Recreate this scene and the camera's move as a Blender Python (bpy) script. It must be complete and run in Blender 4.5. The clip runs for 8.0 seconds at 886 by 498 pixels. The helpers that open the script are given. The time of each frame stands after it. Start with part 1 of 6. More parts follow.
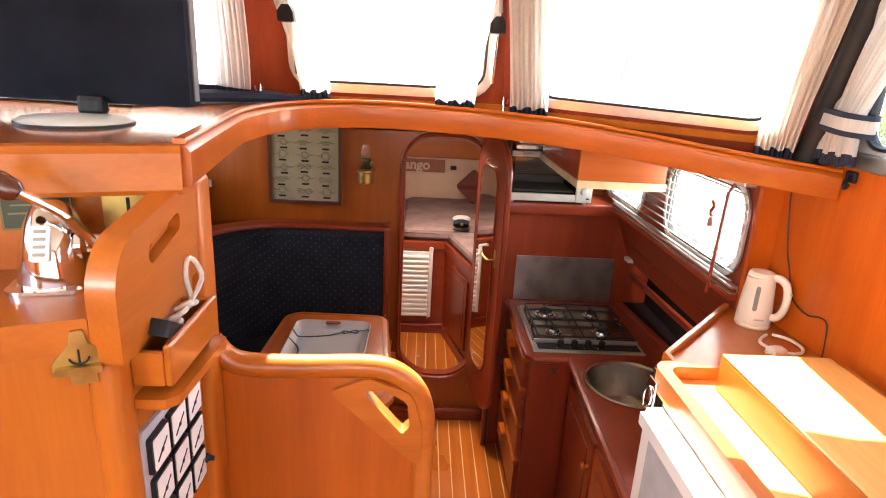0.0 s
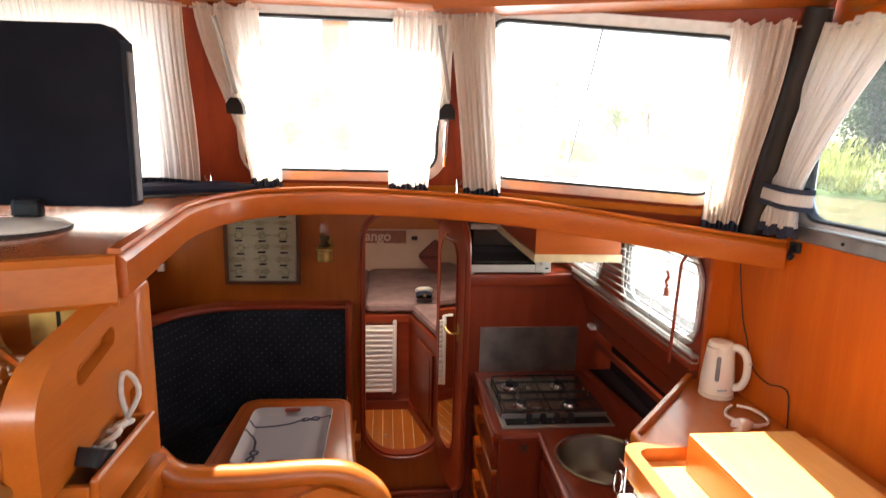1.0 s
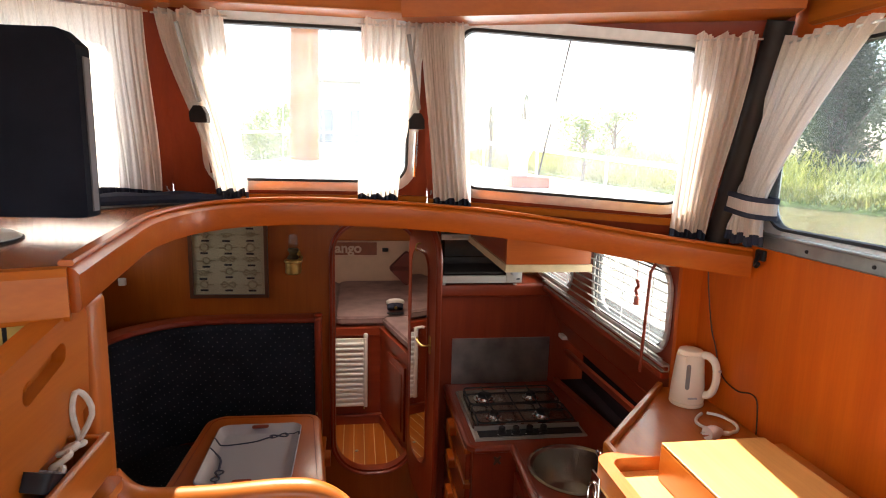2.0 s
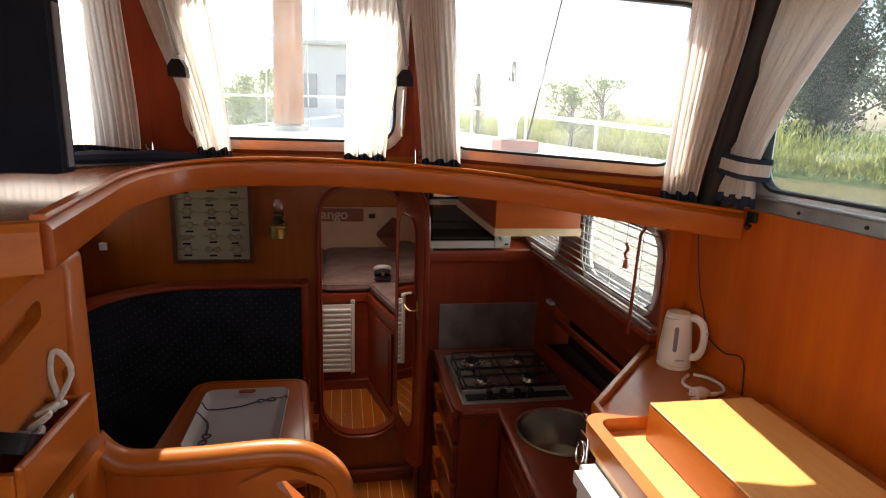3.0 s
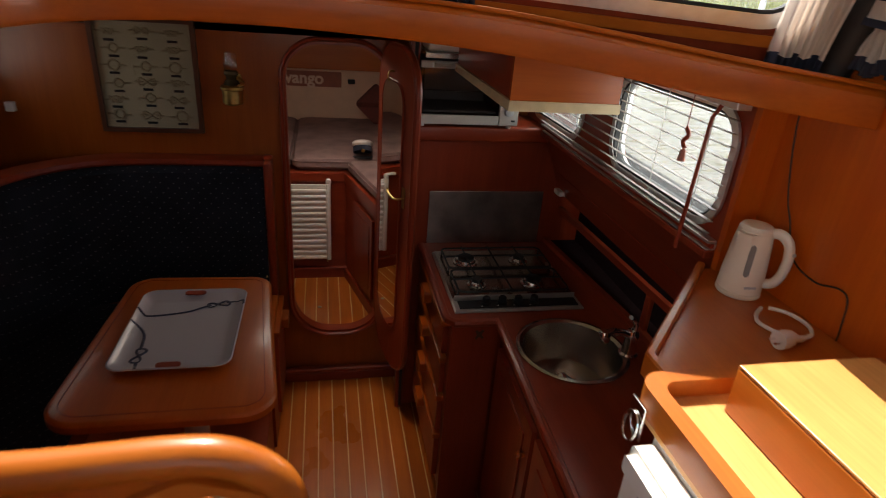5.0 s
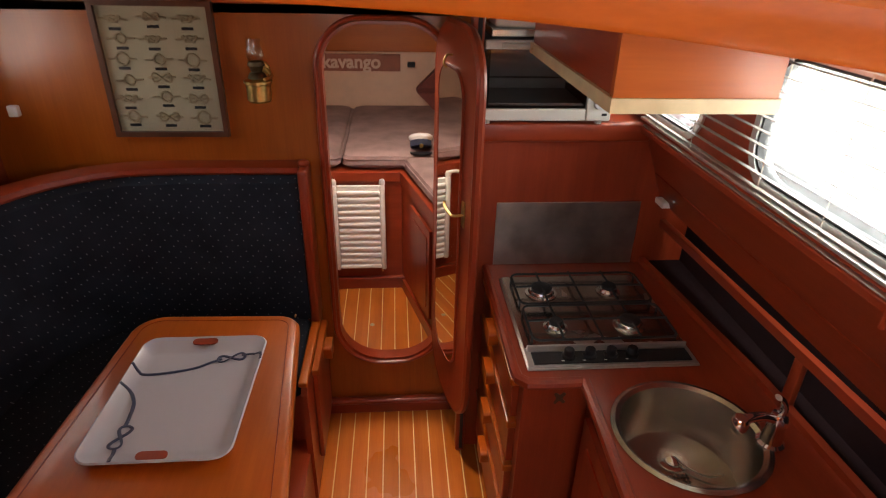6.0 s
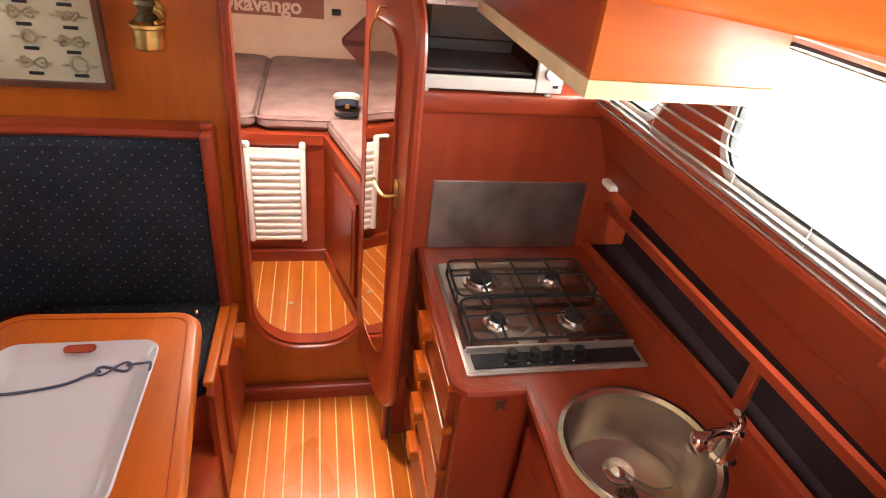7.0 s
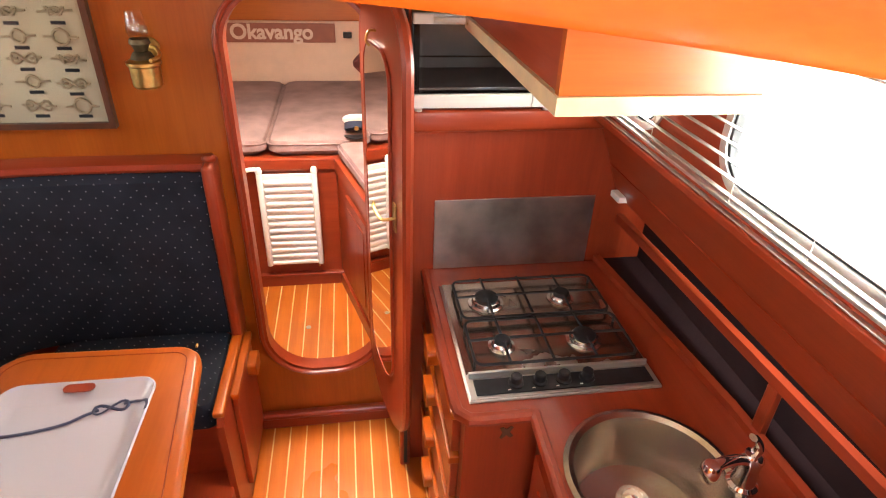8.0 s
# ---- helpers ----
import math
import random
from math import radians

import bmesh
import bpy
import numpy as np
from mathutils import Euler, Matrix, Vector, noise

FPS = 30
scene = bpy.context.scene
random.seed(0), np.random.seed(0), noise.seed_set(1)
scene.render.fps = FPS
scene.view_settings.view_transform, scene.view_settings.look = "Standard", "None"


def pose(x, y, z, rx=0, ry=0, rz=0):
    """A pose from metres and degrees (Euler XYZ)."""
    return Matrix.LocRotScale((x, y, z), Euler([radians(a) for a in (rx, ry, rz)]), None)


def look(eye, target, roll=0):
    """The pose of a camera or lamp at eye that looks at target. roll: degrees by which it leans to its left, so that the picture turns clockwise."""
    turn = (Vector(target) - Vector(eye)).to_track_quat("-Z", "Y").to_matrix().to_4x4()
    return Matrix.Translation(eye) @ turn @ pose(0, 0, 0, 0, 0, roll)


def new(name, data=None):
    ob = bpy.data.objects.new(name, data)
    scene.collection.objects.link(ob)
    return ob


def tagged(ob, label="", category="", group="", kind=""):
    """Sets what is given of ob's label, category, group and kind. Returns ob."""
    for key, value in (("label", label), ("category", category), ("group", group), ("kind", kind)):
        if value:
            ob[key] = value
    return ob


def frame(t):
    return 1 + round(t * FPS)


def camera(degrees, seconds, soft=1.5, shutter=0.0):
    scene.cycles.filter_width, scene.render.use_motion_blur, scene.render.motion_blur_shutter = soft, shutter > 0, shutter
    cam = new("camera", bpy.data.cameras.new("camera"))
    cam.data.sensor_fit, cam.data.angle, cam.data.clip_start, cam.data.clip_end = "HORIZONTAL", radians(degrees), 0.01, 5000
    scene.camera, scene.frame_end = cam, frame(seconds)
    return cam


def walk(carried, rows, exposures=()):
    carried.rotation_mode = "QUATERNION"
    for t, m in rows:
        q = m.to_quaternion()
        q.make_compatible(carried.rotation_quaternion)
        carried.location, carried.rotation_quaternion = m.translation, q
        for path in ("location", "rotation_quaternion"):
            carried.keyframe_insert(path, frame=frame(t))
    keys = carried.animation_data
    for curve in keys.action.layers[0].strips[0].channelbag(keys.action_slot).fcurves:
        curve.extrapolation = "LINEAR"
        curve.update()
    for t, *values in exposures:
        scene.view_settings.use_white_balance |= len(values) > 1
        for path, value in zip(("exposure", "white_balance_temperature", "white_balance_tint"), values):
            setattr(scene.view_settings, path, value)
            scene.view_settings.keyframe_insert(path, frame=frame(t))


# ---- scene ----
cam = camera(74.6, 8.0, soft=1.0, shutter=0.4)
PATH = [
    (0, (-0.201, -0.068, 2.185), (-0.118, 1.841, 1.594), 3.1),
    (0.5, (-0.194, -0.045, 2.2), (-0.082, 1.878, 1.663), 2.2),
    (1, (-0.177, -0.031, 2.238), (0.019, 1.924, 1.862), 1.4),
    (1.2, (-0.175, -0.031, 2.244), (0.05, 1.929, 1.914), 1.8),
    (2.3, (-0.172, 0.0, 2.221), (0.15, 1.944, 1.883), 1.8),
    (2.5, (-0.174, 0.007, 2.215), (0.165, 1.944, 1.852), 2.3),
    (3, (-0.175, 0.013, 2.205), (0.164, 1.935, 1.768), 1.9),
    (3.5, (-0.141, 0.027, 2.194), (0.204, 1.942, 1.732), 1.4),
    (4, (-0.047, 0.115, 2.187), (0.13, 2.045, 1.692), 0.1),
    (4.2, (-0.018, 0.157, 2.151), (0.144, 2.055, 1.542), 0.4),
    (5.3, (-0.152, 0.667, 2.096), (0.293, 2.424, 1.252), 5.4),
    (5.5, (-0.115, 0.779, 2.083), (0.243, 2.551, 1.227), 3.5),
    (6, (-0.024, 1.015, 2.057), (0.129, 2.785, 1.137), 1.4),
    (6.5, (-0.04, 1.163, 2.031), (0.195, 2.868, 1.012), 3.7),
    (7, (-0.025, 1.261, 2.031), (0.387, 2.921, 0.994), 6.8),
    (7.5, (0.045, 1.28, 2.039), (0.399, 2.962, 1.016), 6.0),
    (8, (0.086, 1.292, 2.044), (0.377, 2.993, 1.034), 2.2),
]
EXPOSURES = [(0, 3.25), (0.5, 3.05), (1.0, 2.52), (2.5, 1.75), (3.0, 1.32), (3.5, 1.0), (4.2, 0.72), (5.3, 1.4), (5.5, 1.75), (6.0, 2.68), (6.5, 3.6), (7.0, 4.02), (8.0, 4.22)]
walk(cam, [(t, look(eye, target, roll)) for t, eye, target, roll in PATH], EXPOSURES)

# ---- world, sun and exposure ----
world = bpy.data.worlds.new("sky")
scene.world = world
world.use_nodes = True
wn = world.node_tree
sky = wn.nodes.new("ShaderNodeTexSky")
sky.sky_type = "NISHITA"
sky.sun_disc = False
sky.dust_density = 2.5
sky.sun_elevation = radians(54.5)
sky.sun_rotation = 0.0
wn.nodes["Background"].inputs["Strength"].default_value = 0.15
wn.links.new(sky.outputs["Color"], wn.nodes["Background"].inputs["Color"])
sun = new("sun", bpy.data.lights.new("sun", "SUN"))
sun.data.energy = 5.0
sun.data.angle = radians(0.5)
sun.data.color = (1.0, 0.95, 0.86)
sun.matrix_basis = look((0, 0, 0), (0.0, -math.cos(radians(54.5)), -math.sin(radians(54.5))))


def daylight(name, eye, target, width, height, watts, colour=(1.0, 0.97, 0.92)):
    """Sky light that enters by an opening which the clip never shows clear."""
    l = bpy.data.lights.new(name, "AREA")
    l.shape, l.size, l.size_y, l.energy, l.color = "RECTANGLE", width, height, watts, colour
    o = new(name, l)
    o.matrix_basis = look(eye, target)
    return o


daylight("daylight_aft", (-0.35, -1.69, 1.83), (-0.35, 1.0, 1.65), 1.6, 1.2, 1.0)
daylight("daylight_aft_right", (0.975, -0.975, 2.27), (-1.0, -0.975, 2.1), 0.9, 0.42, 1.3)
daylight("daylight_aft_left", (-1.645, -0.975, 2.27), (1.0, -0.975, 2.1), 0.9, 0.42, 5.6)
daylight("daylight_cabin_window", (0.945, 2.035, 1.72), (0.1, 2.035, 1.25), 0.66, 0.31, 1.5)
daylight("daylight_fore_window", (0.945, 2.89, 1.72), (0.0, 2.89, 1.55), 0.60, 0.33, 1.15)
daylight("daylight_port_window", (-1.565, 2.765, 1.71), (0.5, 2.35, 0.95), 0.63, 0.28, 0.55)
daylight("daylight_hatch", (-0.16, 3.65, 1.866), (-0.16, 3.75, 0.0), 0.5, 0.53, 2.8, (1.0, 0.84, 0.68))


# ---- materials ----
def nodes_of(name):
    m = bpy.data.materials.new(name)
    m.use_nodes = True
    nt = m.node_tree
    return m, nt, nt.nodes["Principled BSDF"]


def ramp(nt, stops):
    r = nt.nodes.new("ShaderNodeValToRGB")
    while len(r.color_ramp.elements) < len(stops):
        r.color_ramp.elements.new(0.5)
    for e, (p, c) in zip(r.color_ramp.elements, stops):
        e.position, e.color = p, (*c, 1)
    return r


def noise_of(nt, scale, detail=4.0, stretch=(1, 1, 1), distortion=0.0):
    """Noise in the object's own metres, shifted by its place so that no two pieces are alike."""
    tc = nt.nodes.new("ShaderNodeTexCoord")
    at = nt.nodes.new("ShaderNodeObjectInfo")
    add = nt.nodes.new("ShaderNodeVectorMath")
    mp = nt.nodes.new("ShaderNodeMapping")
    mp.inputs["Scale"].default_value = stretch
    n = nt.nodes.new("ShaderNodeTexNoise")
    n.inputs["Scale"].default_value = scale
    n.inputs["Detail"].default_value = detail
    n.inputs["Distortion"].default_value = distortion
    nt.links.new(tc.outputs["Object"], add.inputs[0])
    nt.links.new(at.outputs["Location"], add.inputs[1])
    nt.links.new(add.outputs[0], mp.inputs["Vector"])
    nt.links.new(mp.outputs["Vector"], n.inputs["Vector"])
    return n


def mix(nt, a, b, fac, mode="MIX"):
    m = nt.nodes.new("ShaderNodeMix")
    m.data_type, m.blend_type = "RGBA", mode
    for sock, v in ((m.inputs["Factor"], fac), (m.inputs["A"], a), (m.inputs["B"], b)):
        if hasattr(v, "is_output"):
            nt.links.new(v, sock)
        else:
            sock.default_value = v if not isinstance(v, tuple) else (*v, 1)
    return m.outputs["Result"]


def wood(name, axis, dark, mid, light, rough=0.34, coat=0.22, spread=0.35):
    """Varnished timber with the grain along an axis."""
    m, nt, b = nodes_of(name)
    st = {"x": (0.06, 1, 1), "y": (1, 0.06, 1), "z": (1, 1, 0.06)}[axis]
    fine = noise_of(nt, 150, 6, st)
    broad = noise_of(nt, 16, 2, st, 0.35)
    wear = noise_of(nt, 3.0, 3)
    r1 = ramp(nt, [(0.2, dark), (0.5, mid), (0.8, light)])
    nt.links.new(broad.outputs["Fac"], r1.inputs["Fac"])
    r2 = ramp(nt, [(0.3, (0.84, 0.79, 0.75)), (0.65, (1, 1, 1))])
    nt.links.new(fine.outputs["Fac"], r2.inputs["Fac"])
    c = mix(nt, r1.outputs["Color"], r2.outputs["Color"], 0.55, "MULTIPLY")
    r3 = ramp(nt, [(0.15, (0.72, 0.68, 0.64)), (0.85, (1.18, 1.13, 1.08))])
    nt.links.new(wear.outputs["Fac"], r3.inputs["Fac"])
    c = mix(nt, c, r3.outputs["Color"], 0.6, "MULTIPLY")
    info = nt.nodes.new("ShaderNodeObjectInfo")
    r4 = ramp(nt, [(0.0, (1 - spread, 1 - spread, 1 - spread)), (1.0, (1, 1, 1))])
    nt.links.new(info.outputs["Random"], r4.inputs["Fac"])
    c = mix(nt, c, r4.outputs["Color"], 0.7, "MULTIPLY")
    nt.links.new(c, b.inputs["Base Color"])
    rr = ramp(nt, [(0.1, (rough * 0.75,) * 3), (0.9, (rough * 1.4,) * 3)])
    nt.links.new(wear.outputs["Fac"], rr.inputs["Fac"])
    nt.links.new(rr.outputs["Color"], b.inputs["Roughness"])
    b.inputs["Coat Weight"].default_value = coat
    b.inputs["Coat Roughness"].default_value = 0.12
    b.inputs["Specular IOR Level"].default_value = 0.38
    bump = nt.nodes.new("ShaderNodeBump")
    bump.inputs["Strength"].default_value = 0.06
    bump.inputs["Distance"].default_value = 0.002
    nt.links.new(fine.outputs["Fac"], bump.inputs["Height"])
    nt.links.new(bump.outputs["Normal"], b.inputs["Normal"])
    return m


def plain(name, colour, rough=0.5, metal=0.0, vary=0.12, scale=20, bump=0.05, coat=0.0):
    m, nt, b = nodes_of(name)
    if vary <= 0.04:
        b.inputs["Base Color"].default_value = (*colour, 1)
        b.inputs["Metallic"].default_value, b.inputs["Coat Weight"].default_value = metal, coat
        f = noise_of(nt, 60, 6, (1, 1, 6))
        fr = ramp(nt, [(0.2, (rough * 0.9,) * 3), (0.8, (min(1, rough * 1.15),) * 3)])
        nt.links.new(f.outputs["Fac"], fr.inputs["Fac"])
        nt.links.new(fr.outputs["Color"], b.inputs["Roughness"])
        return m
    n = noise_of(nt, scale, 5)
    lo = tuple(max(0, v * (1 - vary)) for v in colour)
    hi = tuple(min(1, v * (1 + vary)) for v in colour)
    r = ramp(nt, [(0.3, lo), (0.7, hi)])
    nt.links.new(n.outputs["Fac"], r.inputs["Fac"])
    nt.links.new(r.outputs["Color"], b.inputs["Base Color"])
    rr = ramp(nt, [(0.3, (rough * 0.85,) * 3), (0.7, (min(1, rough * 1.2),) * 3)])
    nt.links.new(n.outputs["Fac"], rr.inputs["Fac"])
    nt.links.new(rr.outputs["Color"], b.inputs["Roughness"])
    b.inputs["Metallic"].default_value = metal
    b.inputs["Coat Weight"].default_value = coat
    if bump:
        f = noise_of(nt, scale * 12, 3)
        bp = nt.nodes.new("ShaderNodeBump")
        bp.inputs["Strength"].default_value = bump
        bp.inputs["Distance"].default_value = 0.002
        nt.links.new(f.outputs["Fac"], bp.inputs["Height"])
        nt.links.new(bp.outputs["Normal"], b.inputs["Normal"])
    return m


TEAK = {a: wood("teak_" + a, a, (0.40, 0.100, 0.008), (0.46, 0.125, 0.011), (0.52, 0.153, 0.015), spread=0.12) for a in "xyz"}
MAHOG = {a: wood("mahogany_" + a, a, (0.23, 0.030, 0.009), (0.28, 0.040, 0.012), (0.33, 0.053, 0.016), spread=0.18) for a in "xyz"}
BULK = wood("bulkhead_teak", "z", (0.27, 0.057, 0.004), (0.315, 0.073, 0.005), (0.36, 0.092, 0.007), spread=0.05)
PLANK = wood("floor_plank", "y", (0.40, 0.098, 0.010), (0.50, 0.135, 0.014), (0.60, 0.18, 0.022), rough=0.28, coat=0.5, spread=0.35)
# teak coloured paler, so that the locker top looks struck by full sun
SUNLIT_TEAK = wood("sunlit_teak", "y", (0.64, 0.31, 0.085), (0.72, 0.37, 0.11), (0.78, 0.43, 0.14), spread=0.08)
# darker teak: the table's deeper wood, and teak dimmed for shade below deck
DIMTEAK = {a: wood("dim_teak_" + a, a, (0.35, 0.070, 0.004), (0.41, 0.088, 0.005), (0.47, 0.110, 0.007), spread=0.12) for a in "xyz"}
FASCIA = wood("fascia_teak", "x", (0.38, 0.080, 0.005), (0.44, 0.100, 0.006), (0.49, 0.122, 0.009), spread=0.05)
DASHTOP = wood("dash_top_teak", "x", (0.40, 0.094, 0.007), (0.46, 0.117, 0.009), (0.52, 0.145, 0.013), rough=0.22, coat=0.8, spread=0.05)
PANELW = wood("side_panel_teak", "z", (0.50, 0.088, 0.003), (0.56, 0.108, 0.004), (0.61, 0.132, 0.006), rough=0.36, coat=0.15, spread=0.05)
HOLLY = wood("pale_seam", "y", (0.62, 0.42, 0.2), (0.72, 0.5, 0.26), (0.8, 0.6, 0.34), rough=0.4, coat=0.3, spread=0.1)
KNOB = wood("dark_knob", "x", (0.06, 0.015, 0.008), (0.1, 0.025, 0.012), (0.14, 0.04, 0.02), rough=0.2, coat=0.8)
CREAM = plain("cream_edge", (0.56, 0.45, 0.26), 0.45)
OFFWHITE = plain("aged_white_enamel", (0.47, 0.44, 0.39), 0.4, 0, 0.04, 12)
SPLASH = plain("splash_steel", (0.44, 0.40, 0.36), 0.34, 1.0, 0.25, 9, 0.03)
TRIMSTEEL = plain("satin_steel", (0.48, 0.45, 0.42), 0.4, 0.85, 0.06, 20, 0.02)
STEEL = plain("brushed_steel", (0.56, 0.55, 0.53), 0.24, 1.0, 0.03, 6, 0.01)
DULLSTEEL = plain("dull_steel", (0.36, 0.34, 0.32), 0.42, 1.0, 0.15, 14, 0.05)
CHROME = plain("chrome", (0.8, 0.8, 0.8), 0.08, 1.0, 0.03, 10, 0.0)
BRASS = plain("brass", (0.50, 0.34, 0.11), 0.34, 1.0, 0.2, 30, 0.04)
ALU = plain("aluminium", (0.72, 0.72, 0.70), 0.38, 0.9, 0.08, 40, 0.04)
BLACK = plain("black_plastic", (0.014, 0.014, 0.016), 0.4, 0, 0.3, 40)
RUBBER = plain("black_rubber", (0.02, 0.02, 0.02), 0.7, 0, 0.3, 60)
WHITE = plain("white_plastic", (0.80, 0.78, 0.74), 0.32, 0, 0.03, 12, 0.02, 0.2)
ENAMEL = plain("white_enamel", (0.80, 0.77, 0.72), 0.3, 0, 0.03, 8, 0.02, 0.3)
GREYPL = plain("grey_plastic", (0.42, 0.42, 0.43), 0.45)
IRON = plain("black_iron", (0.02, 0.02, 0.021), 0.55, 0.2, 0.3, 80, 0.15)
PLASTER = plain("cream_lining", (0.66, 0.46, 0.33), 0.75, 0, 0.06, 10, 0.15)
DECKHEAD = plain("white_deckhead", (0.72, 0.68, 0.60), 0.6, 0, 0.05, 8, 0.08)
GELCOAT = plain("white_gelcoat", (0.80, 0.80, 0.78), 0.3, 0, 0.04, 4, 0.03)
REDPAINT = plain("red_paint", (0.38, 0.09, 0.055), 0.5, 0, 0.15, 10)
NAVYTRIM = plain("navy_trim", (0.02, 0.024, 0.045), 0.9, 0, 0.25, 60, 0.3)
TRAY = plain("white_melamine", (0.42, 0.405, 0.425), 0.3, 0, 0.02, 9, 0.02, 0.3)
ROPE = plain("cream_cord", (0.62, 0.58, 0.50), 0.7, 0, 0.1, 90, 0.3)
NAVYINK = plain("navy_print", (0.03, 0.035, 0.07), 0.45, 0, 0.2, 60)
BOARD = plain("printed_paper", (0.38, 0.32, 0.215), 0.7, 0, 0.1, 9, 0.05)
SIGNRED = plain("sign_brown", (0.26, 0.085, 0.05), 0.6, 0, 0.15, 14, 0.1)
SIGNINK = plain("sign_letters", (0.62, 0.46, 0.36), 0.6, 0, 0.1, 20)
MAROON = plain("maroon_cloth", (0.13, 0.035, 0.03), 0.95, 0, 0.2, 60, 0.3)
GREYDESK = plain("grey_cover", (0.42, 0.45, 0.50), 0.6, 0, 0.1, 10)
KETTLEPL = plain("cream_plastic", (0.80, 0.71, 0.58), 0.3, 0, 0.03, 12, 0.02, 0.2)
DIAL = plain("dial_white", (0.78, 0.78, 0.75), 0.4, 0, 0.04, 20)


def cloth(name, colour, dots=None, weave=700):
    m, nt, b = nodes_of(name)
    n = noise_of(nt, 7, 4)
    r = ramp(nt, [(0.3, tuple(v * 0.75 for v in colour)), (0.7, tuple(v * 1.2 for v in colour))])
    nt.links.new(n.outputs["Fac"], r.inputs["Fac"])
    c = r.outputs["Color"]
    if dots:
        tc = nt.nodes.new("ShaderNodeTexCoord")
        sp = nt.nodes.new("ShaderNodeSeparateXYZ")
        cb = nt.nodes.new("ShaderNodeCombineXYZ")
        s1 = nt.nodes.new("ShaderNodeMath")
        s1.operation = "MULTIPLY_ADD"
        s1.inputs[1].default_value = 0.5
        s2 = nt.nodes.new("ShaderNodeMath")
        nt.links.new(tc.outputs["Object"], sp.inputs[0])
        nt.links.new(sp.outputs["Y"], s1.inputs[0])
        nt.links.new(sp.outputs["X"], s1.inputs[2])
        nt.links.new(sp.outputs["Y"], s2.inputs[0])
        nt.links.new(sp.outputs["Z"], s2.inputs[1])
        nt.links.new(s1.outputs[0], cb.inputs[0])
        nt.links.new(s2.outputs[0], cb.inputs[1])
        mp = nt.nodes.new("ShaderNodeMapping")
        mp.inputs["Rotation"].default_value = (0, 0, radians(45))
        v = nt.nodes.new("ShaderNodeTexVoronoi")
        v.voronoi_dimensions = "2D"
        v.inputs["Scale"].default_value = 28
        v.inputs["Randomness"].default_value = 0.18
        nt.links.new(cb.outputs[0], mp.inputs["Vector"])
        nt.links.new(mp.outputs["Vector"], v.inputs["Vector"])
        d = ramp(nt, [(0.06, (1, 1, 1)), (0.085, (0, 0, 0))])
        nt.links.new(v.outputs["Distance"], d.inputs["Fac"])
        c = mix(nt, c, dots, d.outputs["Color"])
    nt.links.new(c, b.inputs["Base Color"])
    b.inputs["Roughness"].default_value = 0.95
    b.inputs["Specular IOR Level"].default_value = 0.12
    f = noise_of(nt, weave, 2)
    bp = nt.nodes.new("ShaderNodeBump")
    bp.inputs["Strength"].default_value = 0.35
    bp.inputs["Distance"].default_value = 0.002
    nt.links.new(f.outputs["Fac"], bp.inputs["Height"])
    nt.links.new(bp.outputs["Normal"], b.inputs["Normal"])
    return m


for m_ in (IRON, BLACK):
    m_.node_tree.nodes["Principled BSDF"].inputs["Specular IOR Level"].default_value = 0.25
NAVY = cloth("navy_upholstery", (0.020, 0.023, 0.031), (0.16, 0.165, 0.18))
RECESS = cloth("dark_recess", (0.020, 0.010, 0.011))
TVCLOTH = cloth("dark_cover", (0.012, 0.013, 0.020))
MAUVE = cloth("mauve_upholstery", (0.255, 0.168, 0.155))


def sheer(name, colour):
    """Curtain cloth that lets light through."""
    m, nt, b = nodes_of(name)
    n = noise_of(nt, 500, 2, (1, 1, 0.05))
    r = ramp(nt, [(0.3, tuple(v * 0.86 for v in colour)), (0.7, colour)])
    nt.links.new(n.outputs["Fac"], r.inputs["Fac"])
    d = nt.nodes.new("ShaderNodeBsdfDiffuse")
    t = nt.nodes.new("ShaderNodeBsdfTranslucent")
    mx = nt.nodes.new("ShaderNodeMixShader")
    mx.inputs[0].default_value = 0.46
    for s in (d, t):
        nt.links.new(r.outputs["Color"], s.inputs["Color"])
    nt.links.new(d.outputs[0], mx.inputs[1])
    nt.links.new(t.outputs[0], mx.inputs[2])
    nt.links.new(mx.outputs[0], nt.nodes["Material Output"].inputs["Surface"])
    return m


CURTAIN = sheer("curtain_cloth", (0.90, 0.82, 0.75))
FROST = sheer("frosted_acrylic", (0.85, 0.85, 0.85))


